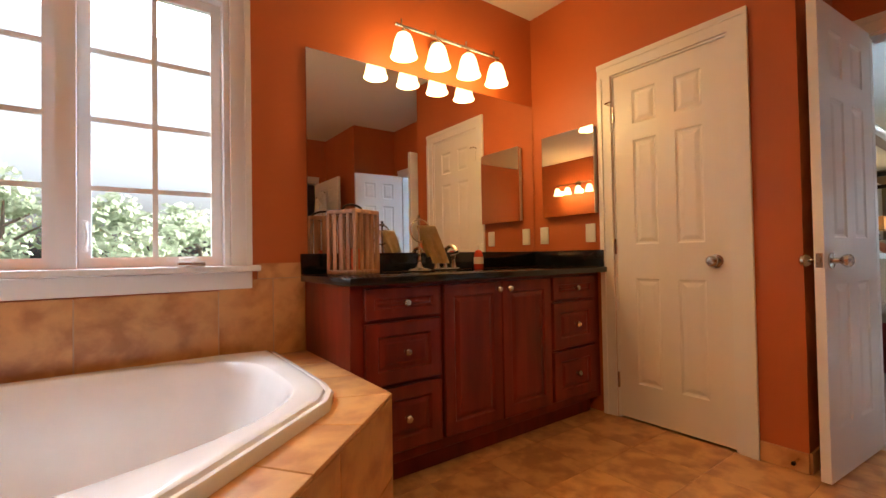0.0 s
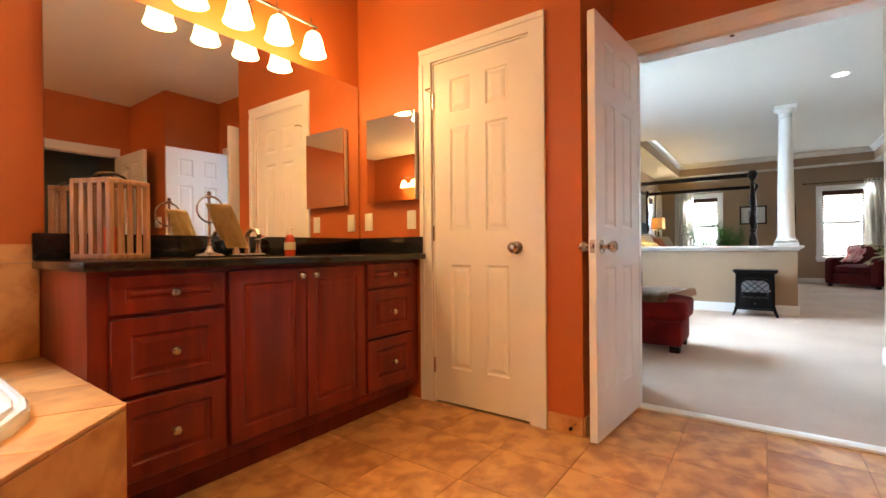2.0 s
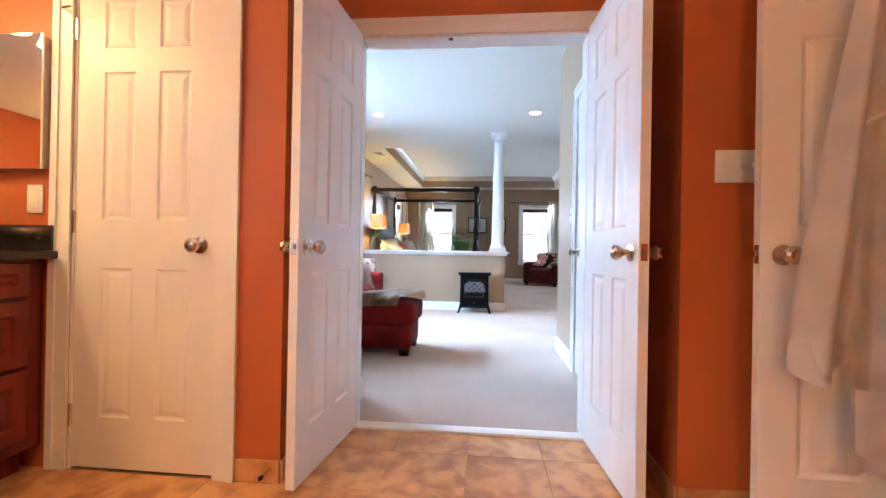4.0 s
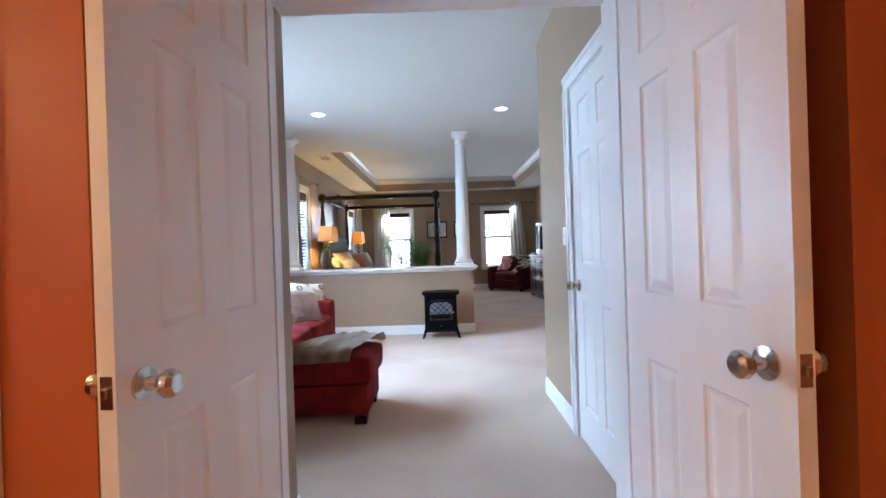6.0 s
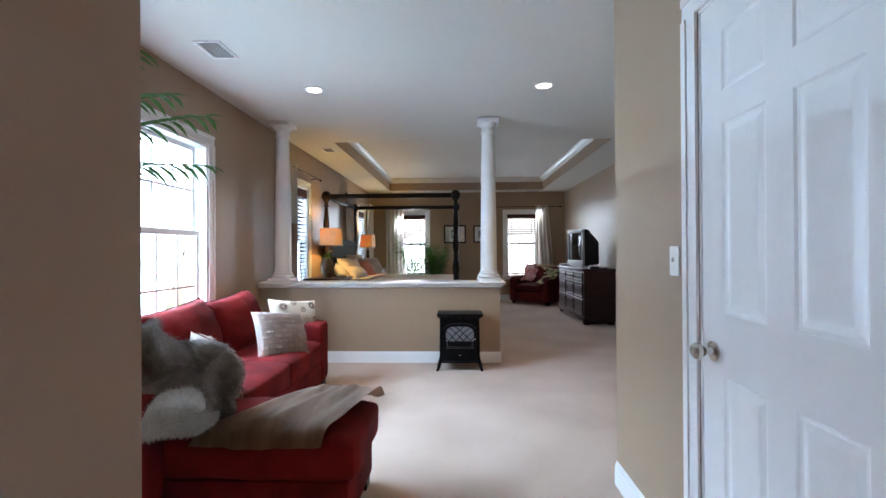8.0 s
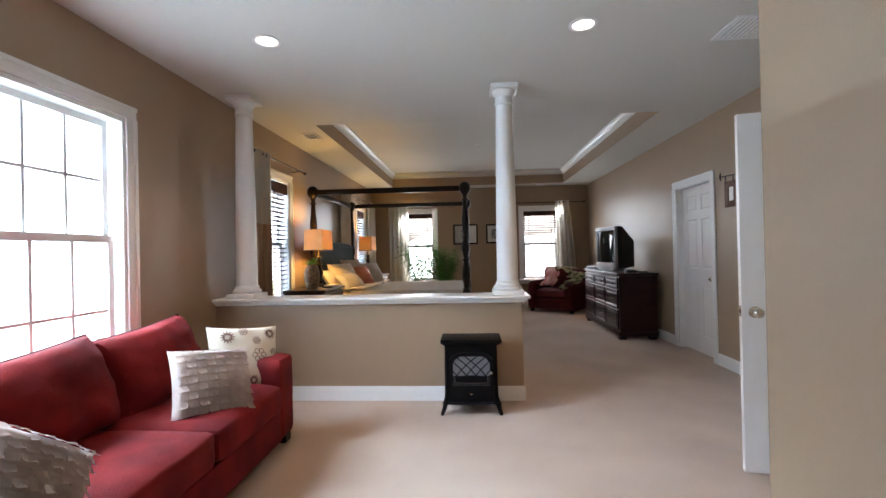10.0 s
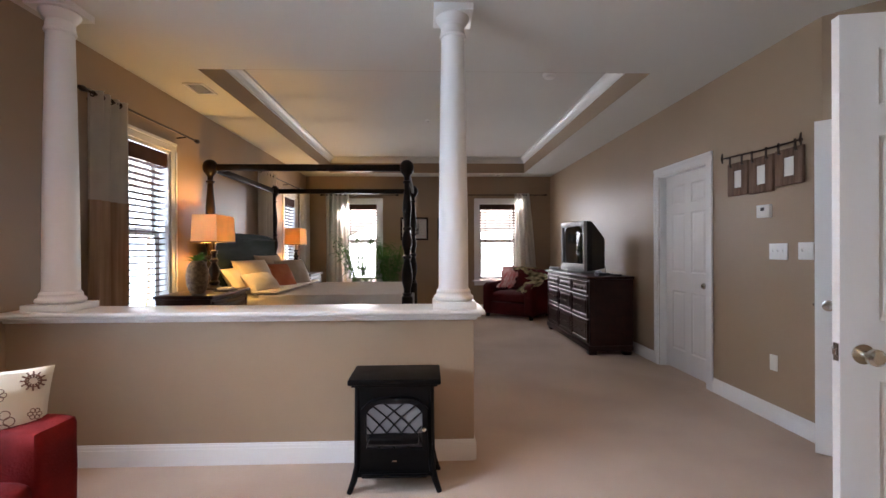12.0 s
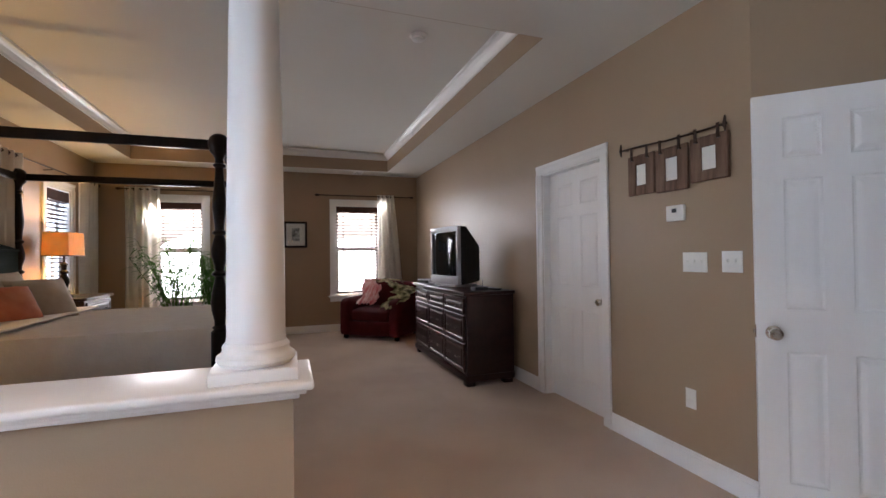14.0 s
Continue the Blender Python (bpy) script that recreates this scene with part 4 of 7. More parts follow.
def robe():
    t = thing("bathrobe", pose(3.245, -1.42, 0), "white terry bathrobe hanging on the open door", "bathrobe")

    def sheet(w0, w1, z0, z1, off, folds, amp, ph, yc=0.0, yc1=None):
        yc1 = yc if yc1 is None else yc1
        bm = bmesh.new()
        rows = []
        for i in range(25):
            v = i / 24
            z = z0 + (z1 - z0) * v
            w = w0 + (w1 - w0) * v ** 0.8
            c = yc + (yc1 - yc) * v
            rows.append([bm.verts.new((-off - amp * (0.3 + v) * (1 + math.sin(folds * 2 * math.pi * u + ph + 1.2 * v)) - 0.03 * math.sin(math.pi * u), c + (u - 0.5) * w, z + 0.03 * math.sin(u * 5 + ph) * v)) for u in [k / 30 for k in range(31)]])
        for a, b in zip(rows, rows[1:]):
            for k in range(30):
                bm.faces.new((a[k], a[k + 1], b[k + 1], b[k]))
        bmesh.ops.solidify(bm, geom=bm.faces[:], thickness=0.008)
        return bm
    part("body", sheet(0.22, 0.52, 1.80, 0.29, 0.012, 3, 0.020, 0.3, 0.0, -0.07), M_ROBE, t)
    part("sleeve", sheet(0.07, 0.18, 1.76, 0.575, 0.060, 1.5, 0.016, 2.0, 0.13, 0.305), M_ROBE, t)
    part("cuff", sheet(0.182, 0.186, 0.66, 0.572, 0.064, 1.5, 0.017, 2.0, 0.29, 0.305), M_ROBE, t, "turned-up terry cuff")
    part("pocket", sheet(0.14, 0.15, 0.52, 0.36, 0.055, 1, 0.010, 0.6, 0.10, 0.11), M_ROBE, t, "hanging terry pocket flap")
    part("belt_loop", tube([(-0.075, 0.17, 1.30), (-0.09, 0.135, 1.325), (-0.09, 0.10, 1.335)], 0.008, 8), M_ROBE, t, "narrow terry belt loop")
    part("sleeve", sheet(0.10, 0.20, 1.76, 0.60, 0.060, 1.5, 0.020, 1.0, -0.12, -0.23), M_ROBE, t)
    part("belt", tube([(-0.10, 0.02, 1.25), (-0.125, 0.03, 1.22), (-0.12, 0.02, 1.0), (-0.11, 0.05, 0.62), (-0.10, 0.04, 0.34)], [0.018, 0.02, 0.018, 0.018, 0.02], 8), M_ROBE, t, "white terry belt")
    part("collar", tube([(-0.05, -0.07, 1.70), (-0.09, -0.03, 1.62), (-0.10, 0.0, 1.45), (-0.09, 0.03, 1.62), (-0.05, 0.07, 1.70)], 0.022, 8), M_ROBE, t)
    return t


robe()
solo("robe_hook", tube([(3.256, -1.42, 1.84), (3.235, -1.42, 1.84), (3.225, -1.42, 1.86)], 0.006), M_NICKEL, "nickel hook on the open door", "hook")
ds = thing("door_stop", pose(3.40, 0.655, 0.06, 0, 0, 0), "small nickel spring door stop on the baseboard", "door stop")
part("spring", tube([(0, 0, 0), (-0.07, 0, 0)], 0.005), M_NICKEL, ds)
part("tip", tube([(-0.07, 0, 0), (-0.085, 0, 0)], 0.008), M_BLACK, ds)

crk = thing("window_crank", pose(1.27, 2.085, 0.9355), "folded white metal casement crank on the window sill", "window crank")
part("housing", rbox(-0.05, 0.05, -0.018, 0.02, 0.0, 0.018, 0.005), M_NICKEL, crk)
part("arm", tube([(0.03, 0.0, 0.02), (0.0, -0.01, 0.034), (-0.045, -0.012, 0.028)], 0.006), M_PLASTIC, crk)
for lx in (0.855, 0.925):
    lk = thing("sash_lock", pose(lx, 2.17, 1.06), "slim white casement sash lock lever", "window lock", "sash locks on the casements")
    part("plate", rbox(-0.008, 0.008, 0.0, 0.008, -0.06, 0.06, 0.003), M_WHITE, lk)
    part("lever", tube([(0, -0.004, -0.04), (0.006, -0.012, 0.0), (0.0, -0.01, 0.05)], 0.004), M_WHITE, lk)

# recessed lights
def can(x, y, z):
    t = thing("recessed_light", pose(x, y, z), "lit recessed ceiling light with a white trim ring", "ceiling light", "recessed ceiling lights")
    part("trim", lathe([(0.066, -0.001), (0.088, -0.001), (0.090, -0.005), (0.070, -0.008), (0.064, 0.0)], 36), M_WHITE, t)
    ln = part("lens", lathe([(0, -0.004), (0.064, -0.004), (0.064, -0.002), (0, -0.002)], 32), M_CANGLOW, t, "glowing lens")
    ln.visible_shadow = False
    return t


can(7.61, 1.32, Z)
can(7.61, -0.77, Z)
# added out of view, as a fixture for the bath's fill spot
can(1.95, 0.45, BZ)


# ---- bedroom things ----
def soft(w, d, h, r=0.06, puff=0.03, seed=0, n=14, wave=0.006):
    """A soft cushion of w by d by h on z = 0, its edges rounded and its faces swollen."""
    bm = bmesh.new()
    bmesh.ops.create_cube(bm, size=2)
    bmesh.ops.subdivide_edges(bm, edges=bm.edges[:], cuts=n, use_grid_fill=True)
    half = Vector((w / 2, d / 2, h / 2))
    for v in bm.verts:
        p = v.co.copy()
        q = Vector((p.x * half.x, p.y * half.y, p.z * half.z))
        core = Vector([max(-(half[i] - r), min(half[i] - r, q[i])) for i in range(3)])
        off = q - core
        if off.length > 1e-9:
            q = core + off.normalized() * r * (1 if off.length > r * 0.2 else off.length / r)
        sw = (1 - p.x ** 4) * (1 - p.y ** 4)
        q.z += puff * sw * (1 if p.z > 0 else 0.0) * abs(p.z)
        sy = (1 - p.x ** 4) * (1 - p.z ** 4)
        q.y += puff * 0.5 * sy * p.y
        q += Vector((noise.noise(q * 6 + Vector((seed, 0, 0))), noise.noise(q * 6 + Vector((0, seed, 5))), noise.noise(q * 6 + Vector((9, 0, seed))))) * wave
        v.co = q + Vector((0, 0, half.z))
    return bm


def pillow(w, h, t, seed=0, n=18, flat=0.42, crease=0.006):
    """A scatter pillow standing in its x-z plane: pointed corners, fat middle."""
    bm = bmesh.new()
    faces = {}
    for sgn in (-1, 1):
        for i in range(n + 1):
            for j in range(n + 1):
                u, v = 2 * i / n - 1, 2 * j / n - 1
                k = max(0.0, (1 - u * u) * (1 - v * v)) ** flat
                pinch = 1 - 0.07 * (1 - u * u) * abs(v) ** 3, 1 - 0.07 * (1 - v * v) * abs(u) ** 3
                p = Vector((u * w / 2 * pinch[1], sgn * t / 2 * k, v * h / 2 * pinch[0]))
                p.y += crease * (noise.noise(Vector((u * 3 + seed, v * 3, sgn))) + 0.4 * noise.noise(Vector((u * 7 + seed, v * 5, sgn)))) * min(1.0, 4 * k)
                if (i in (0, n) or j in (0, n)) and sgn == 1:
                    faces[(sgn, i, j)] = faces[(-1, i, j)]
                else:
                    faces[(sgn, i, j)] = bm.verts.new(p)
    for sgn in (-1, 1):
        for i in range(n):
            for j in range(n):
                q = [faces[(sgn, i, j)], faces[(sgn, i + 1, j)], faces[(sgn, i + 1, j + 1)], faces[(sgn, i, j + 1)]]
                bm.faces.new(q if sgn < 0 else q[::-1])
    return bm


def pillow_rim(w, h, n=16):
    """The seam line of a pillow of w by h."""
    pts = []
    for a, b in (((-1, -1), (1, -1)), ((1, -1), (1, 1)), ((1, 1), (-1, 1)), ((-1, 1), (-1, -1))):
        for i in range(n):
            u, v = a[0] + (b[0] - a[0]) * i / n, a[1] + (b[1] - a[1]) * i / n
            pts.append((u * w / 2 * (1 - 0.07 * (1 - v * v) * abs(u) ** 3), 0.0, v * h / 2 * (1 - 0.07 * (1 - u * u) * abs(v) ** 3)))
    return pts


M_PIPE = mat("red_piping", (0.07, 0.006, 0.008), rough=0.8)


def sofa():
    t = thing("sectional_sofa", Matrix(), "red microfiber sectional sofa with a chaise beneath the wide window", "sofa")
    part("base", boxes([(6.02, 7.60, 1.25, 2.16, 0.055, 0.26), (5.49, 6.015, 0.48, 2.16, 0.055, 0.26)], 0.018, 2), M_RED, t)
    part("back_frame", rbox(5.49, 7.55, 2.00, 2.17, 0.262, 0.74, 0.03, 3), M_RED, t)
    part("arm", soft(0.22, 0.93, 0.54, 0.035, 0.01, 3), M_RED, t, at=pose(7.66, 1.71, 0.06))
    part("arm", soft(0.18, 0.90, 0.60, 0.035, 0.01, 4), M_RED, t, at=pose(5.40, 1.72, 0.06))
    part("seat_cushion", soft(0.79, 0.80, 0.19, 0.045, 0.02, 1, wave=0.008), M_RED, t, at=pose(6.41, 1.62, 0.262))
    part("seat_cushion", soft(0.73, 0.80, 0.19, 0.045, 0.02, 2, wave=0.008), M_RED, t, at=pose(7.175, 1.62, 0.262))
    part("chaise_cushion", soft(0.55, 1.55, 0.19, 0.045, 0.02, 5, wave=0.008), M_RED, t, at=pose(5.74, 1.22, 0.262))
    for x, w, s in ((5.82, 0.68, 6), (6.52, 0.71, 7), (7.23, 0.71, 8)):
        c = part("back_cushion", pillow(w * 1.03, 0.48, 0.36, s, 22, 0.40, 0.016), M_RED, t, at=pose(x, 1.88, 0.655, -19, -3.5, 0))
        part("piping", tube(pillow_rim(w * 1.03, 0.48), 0.006, 6, closed=True), M_PIPE, c, "dark red piping")
    for x, y in ((7.72, 1.31), (7.72, 2.10), (5.53, 0.53), (5.95, 0.53), (5.45, 2.10)):
        part("foot", boxes([(x - 0.045, x + 0.045, y - 0.04, y + 0.04, 0.0, 0.054)], 0.004), M_ESPRESSO, t, "dark wooden block foot")
    return t


sofa()
M_PETAL = mat("taupe_ribbon_fabric", (0.50, 0.375, 0.305), (0.68, 0.555, 0.465), scale=9, rough=0.8, bump=0.4, bscale=250, sheen=0.2)
M_CREAM = mat("cream_cotton", (0.66, 0.57, 0.44), (0.70, 0.62, 0.49), scale=6, rough=0.9, bump=0.4, bscale=300)
M_BROWNT = mat("brown_thread", (0.17, 0.07, 0.045), rough=0.8)


def ruffle_pillow(m, w=0.45, h=0.42):
    t = thing("ruffled_pillow", m, "pale taupe scatter pillow covered with rows of stitched ruffles", "pillow", "pillows on the sofa")
    part("body", pillow(w, h, 0.15, 3), M_PETAL, t)
    rnd = random.Random(5)
    rows, cols = 9, 8
    for r in range(rows):
        for c in range(cols):
            bm = bmesh.new()
            u0, u1 = -0.93 + 1.86 * (c + 0.05) / cols, -0.93 + 1.86 * (c + 0.95) / cols
            v1 = 0.95 - 1.9 * r / rows
            v0 = v1 - 1.9 / rows * 0.92
            lift = 0.020 + 0.012 * ((r + c) % 2) + 0.006 * rnd.random()
            tw = 0.045 * (rnd.random() - 0.5)

            def at(u, v, o):
                k = max(0.0, (1 - u * u) * (1 - v * v)) ** 0.42
                return Vector((u * w / 2 * (1 - 0.07 * (1 - v * v) * abs(u) ** 3), -0.075 * k - o, v * h / 2 * (1 - 0.07 * (1 - u * u) * abs(v) ** 3)))
            us = [u0 + (u1 - u0) * k / 4 for k in range(5)]
            top = [bm.verts.new(at(u, v1, 0.008)) for u in us]
            mid = [bm.verts.new(at(u, (v0 + v1) / 2, 0.014)) for u in us]
            low = [bm.verts.new(at(u + tw, v0, lift * (0.8 + 0.2 * math.sin(k * 1.9 + c)))) for k, u in enumerate(us)]
            for a, b in ((top, mid), (mid, low)):
                for k in range(4):
                    bm.faces.new((a[k], b[k], b[k + 1], a[k + 1]))
            bmesh.ops.solidify(bm, geom=bm.faces[:], thickness=0.002)
            part("ruffle", bm, M_PETAL, t)
    return t


def flower_pillow(m):
    t = thing("embroidered_pillow", m, "cream scatter pillow embroidered with brown flowers", "pillow", "pillows on the sofa")
    w, h = 0.46, 0.44
    part("body", pillow(w, h, 0.15, 8), M_CREAM, t)
    rnd = random.Random(11)

    def at(x, z, o=0.008):
        u, v = max(-1, min(1, 2 * x / w)), max(-1, min(1, 2 * z / h))
        return Vector((x, -0.075 * max(0.0, (1 - u * u) * (1 - v * v)) ** 0.42 - o, z))
    for x, z, r, petals in ((-0.12, 0.13, 0.042, 12), (0.06, 0.10, 0.026, 6), (0.16, 0.15, 0.040, 12), (0.07, 0.0, 0.045, 6), (-0.05, -0.06, 0.045, 12), (0.15, -0.14, 0.040, 12), (-0.15, -0.12, 0.030, 6), (0.03, -0.16, 0.032, 12), (-0.02, 0.17, 0.03, 6), (-0.15, 0.01, 0.028, 6), (0.17, 0.02, 0.022, 6)):
        bm = bmesh.new()
        if petals == 12:
            for k in range(petals):
                a = 2 * math.pi * k / petals
                tube([at(x + 0.35 * r * math.cos(a), z + 0.35 * r * math.sin(a)), at(x + r * math.cos(a), z + r * math.sin(a))], 0.0032, 5, bm)
            tube([at(x + 0.62 * r * math.cos(q), z + 0.62 * r * math.sin(q)) for q in [2 * math.pi * k / 14 for k in range(14)]], 0.003, 5, bm, closed=True)
        else:
            for k in range(petals):
                a = 2 * math.pi * k / petals
                cx, cz = x + 0.62 * r * math.cos(a), z + 0.62 * r * math.sin(a)
                tube([at(cx + 0.36 * r * math.cos(q), cz + 0.36 * r * math.sin(q)) for q in [2 * math.pi * k2 / 10 for k2 in range(10)]], 0.0018, 5, bm, closed=True)
        part("flower", bm, M_BROWNT, t, "brown embroidered flower")
    return t


flower_pillow(pose(7.58, 1.50, 0.605, -24, 6, -44))
ruffle_pillow(pose(7.10, 1.43, 0.585, -32, 7, -40), 0.43, 0.40)
ruffle_pillow(pose(5.97, 1.33, 0.60, -38, 38, -24), 0.37, 0.35)
M_FUR = mat("grey_brown_fur", (0.09, 0.065, 0.05), (0.34, 0.29, 0.25), scale=5, rough=1.0, bump=2.0, bscale=120, sheen=0.08, fine=0.3)


def fur():
    rnd = random.Random(3)
    bm = soft(0.34, 0.66, 0.24, 0.11, 0.12, 21, 24, wave=0.16)
    me = mesh("hide", bm, M_FUR)
    t = thing("fur_throw", pose(5.585, 1.42, 0.47, 0, 0, 12), "bunched grey-brown faux fur throw on the chaise", "throw")
    part("hide", me, None, t)
    bm = bmesh.new()
    for f in me.polygons:
        for k in range(26):
            c = f.center + Vector((rnd.uniform(-0.02, 0.02), rnd.uniform(-0.02, 0.02), rnd.uniform(-0.01, 0.01)))
            d = (f.normal + Vector((rnd.uniform(-0.5, 0.9), rnd.uniform(-1.3, -0.1), rnd.uniform(-1.0, 0.1)))).normalized()
            s = f.normal.cross(d).normalized() * 0.0011
            L = rnd.uniform(0.006, 0.014)
            bm.faces.new([bm.verts.new(c - s), bm.verts.new(c + s), bm.verts.new(c + d * L)])
    part("fur", bm, M_FUR, t, kind="stuff", smooth=False)


fur()


M_WFUR = mat("white_fur", (0.62, 0.58, 0.53), (0.74, 0.70, 0.66), scale=12, rough=1.0, bump=2.0, bscale=120, fine=0.2)


def fluffy():
    rnd = random.Random(8)
    me = mesh("body", soft(0.24, 0.26, 0.11, 0.05, 0.04, 51, 12, wave=0.03), M_WFUR)
    t = thing("fluffy_cushion", pose(5.47, 1.21, 0.50, 0, -6, 15), "white long-haired cushion lying on the red chaise", "cushion")
    part("body", me, None, t)
    bm = bmesh.new()
    for f in me.polygons:
        for k in range(14):
            c = f.center + Vector((rnd.uniform(-0.012, 0.012), rnd.uniform(-0.012, 0.012), rnd.uniform(-0.006, 0.006)))
            d = (f.normal + Vector((rnd.uniform(-0.7, 0.7), rnd.uniform(-0.9, 0.5), rnd.uniform(-0.8, 0.2)))).normalized()
            s = f.normal.cross(d).normalized() * 0.0012
            bm.faces.new([bm.verts.new(c - s), bm.verts.new(c + s), bm.verts.new(c + d * rnd.uniform(0.010, 0.022))])
    part("fur", bm, M_WFUR, t, kind="stuff", smooth=False)


fluffy()


def throw():
    """A folded blanket over the chaise, hanging a little down its west side."""
    bm = bmesh.new()
    n, m_ = 40, 26
    grid = []
    for i in range(n + 1):
        s = i / n
        a = -0.045 + 0.685 * s
        row = []
        for j in range(m_ + 1):
            q = j / m_
            y = 0.58 - 0.16 * s + (0.56 - 0.20 * s) * q
            f = 0.007 * math.sin(2 * math.pi * (2.2 * q + 0.4 * s)) + 0.005 * math.sin(2 * math.pi * (5 * q - 0.8 * s)) + 0.006 * noise.noise(Vector((s * 5, q * 4, 0)))
            if a < 0:
                x, z = 5.432 - f, 0.478 + a * (0.9 + 0.25 * math.sin(3 * q))
            elif a < 0.06:
                k = a / 0.06 * math.pi / 2
                x, z = 5.432 + 0.05 * (1 - math.cos(k)), 0.478 + 0.035 * math.sin(k) + f
            else:
                x, z = 5.482 + a - 0.06, 0.513 + f + 0.012 * math.sin(math.pi * q)
            if x > 5.99:
                z -= (x - 5.99) ** 2 * 14
            row.append(bm.verts.new((x, y, z)))
        grid.append(row)
    for a, b in zip(grid, grid[1:]):
        for j in range(m_):
            bm.faces.new((a[j], a[j + 1], b[j + 1], b[j]))
    bmesh.ops.solidify(bm, geom=bm.faces[:], thickness=0.026)
    return bm


M_THROW = mat("taupe_knit", (0.22, 0.120, 0.062), (0.38, 0.235, 0.14), scale=3, rough=0.95, bump=1.2, bscale=180, stretch=(1, 5, 1), sheen=0.2)
solo("folded_throw", throw(), M_THROW, "taupe knitted throw folded over the red chaise", "throw")

# stove
stv = thing("electric_stove", Matrix.Diagonal((1, 1, 0.94, 1)), "black freestanding electric fireplace stove before the half wall", "electric stove")
part("body", boxes([(8.215, 8.43, -0.20, 0.20, 0.10, 0.60)], 0.004), M_BLACK, stv)
part("top", rbox(8.165, 8.46, -0.242, 0.235, 0.602, 0.634, 0.008, 3), M_BLACK, stv)
part("top_molding", rbox(8.19, 8.445, -0.225, 0.22, 0.585, 0.601, 0.004), M_BLACK, stv)
part("base", rbox(8.205, 8.44, -0.215, 0.21, 0.085, 0.112, 0.006), M_BLACK, stv)
part("ash_lip", rbox(8.175, 8.204, -0.17, 0.165, 0.095, 0.108, 0.004), M_BLACK, stv)
for x in (8.215, 8.43):
    for y, s in ((-0.20, -1), (0.20, 1)):
        part("leg", tube([(x + 0.012, y - 0.010 * s, 0.60 if x < 8.3 else 0.3), (x + 0.010, y - 0.008 * s, 0.14), (x, y + 0.012 * s, 0.06), (x - 0.012 if x < 8.3 else x + 0.01, y + 0.034 * s, 0.0)], [0.016, 0.019, 0.017, 0.014], 8), M_BLACK, stv)


def arch_ring(y0, y1, z0, z1, rise, wdt, x0, x1, n=16):
    """A door frame with a curved head, in the y-z plane."""
    def outline(k):
        pts = [(y0 + k, z0 + k), (y1 - k, z0 + k)]
        for i in range(n + 1):
            s = i / n
            y = (y1 - k) + (y0 - y1 + 2 * k) * s
            u = 2 * s - 1
            pts.append((y, z1 - k - rise * u ** 4))
        return pts
    a, b = outline(0), outline(wdt)
    bm = bmesh.new()
    rings = [[bm.verts.new((x, y, z)) for y, z in pts] for x, pts in ((x1, a), (x0, a), (x0, b), (x1, b))]
    m_ = len(a)
    for p, q in zip(rings, rings[1:] + rings[:1]):
        for i in range(m_):
            bm.faces.new((p[i], p[(i + 1) % m_], q[(i + 1) % m_], q[i]))
    return bm


dr = part("door", arch_ring(-0.172, 0.168, 0.225, 0.525, 0.06, 0.026, 8.19, 8.214), M_BLACK, stv, "arched black door frame")
part("glass", boxes([(8.2005, 8.2035, -0.15, 0.146, 0.25, 0.50)]), mat("smoked_glass", (0.03, 0.03, 0.035), rough=0.06, coat=0.5), dr, "dark smoked glass", smooth=False)
# flat grey sheet before the smoked glass; its pale colour paints a reflection
inner = mat("stove_reflection_grey", (0.16, 0.16, 0.17), rough=0.4)
part("painted_reflection", boxes([(8.1975, 8.2, -0.145, 0.141, 0.33, 0.49)]), inner, dr, "pale grey panel painted as the glass's reflection behind the tracery", smooth=False)
part("log", lathe([(0, -0.13), (0.03, -0.125), (0.035, 0), (0.03, 0.125), (0, 0.13)], 12), M_BLACK, dr, at=pose(8.2, 0, 0.30, 90, 0, 0))
for k in range(5):
    y = -0.15 + 0.075 * k
    for s in (-1, 1):
        pts = [(8.193, y + s * 0.20 * (i / 10) ** 1.6, 0.245 + 0.25 * i / 10) for i in range(11)]
        pts = [p for p in pts if -0.15 < p[1] < 0.146]
        if len(pts) > 2:
            part("tracery", tube(pts, 0.0045, 6), M_BLACK, dr)
part("knob", lathe([(0, 0), (0.006, 0.002), (0.005, 0.010), (0.010, 0.016), (0.011, 0.022), (0, 0.028)], 14), M_NICKEL, dr, "small nickel knob", at=pose(8.19, -0.155, 0.36, 0, -90, 0))
part("badge", rbox(8.205, 8.214, -0.012, 0.012, 0.168, 0.178, 0.003), M_NICKEL, stv, "small metal badge")


# ---- the four-poster bed ----
def post():
    prof = [(0, 0), (0.05, 0), (0.05, 0.35), (0.043, 0.36), (0.043, 0.37), (0.05, 0.38), (0.05, 0.74), (0.036, 0.76), (0.045, 0.775), (0.030, 0.79)]
    prof += [(0.032, 0.83), (0.046, 0.90), (0.050, 0.96), (0.044, 1.04), (0.030, 1.12), (0.026, 1.15), (0.042, 1.165), (0.044, 1.18), (0.026, 1.20)]
    prof += [(0.030, 1.24), (0.046, 1.31), (0.047, 1.36), (0.034, 1.43), (0.026, 1.46), (0.040, 1.475), (0.040, 1.49), (0.027, 1.505)]
    prof += [(0.030, 1.56), (0.040, 1.66), (0.040, 1.72), (0.030, 1.84), (0.024, 1.93), (0.022, 1.97), (0.036, 1.98), (0.036, 1.995), (0.024, 2.005), (0.024, 2.04), (0.034, 2.065), (0.052, 2.09), (0.062, 2.125), (0.063, 2.16), (0.054, 2.195), (0.036, 2.218), (0.014, 2.228), (0, 2.23)]
    return lathe([(r * 1.22, z) for r, z in prof], 22)


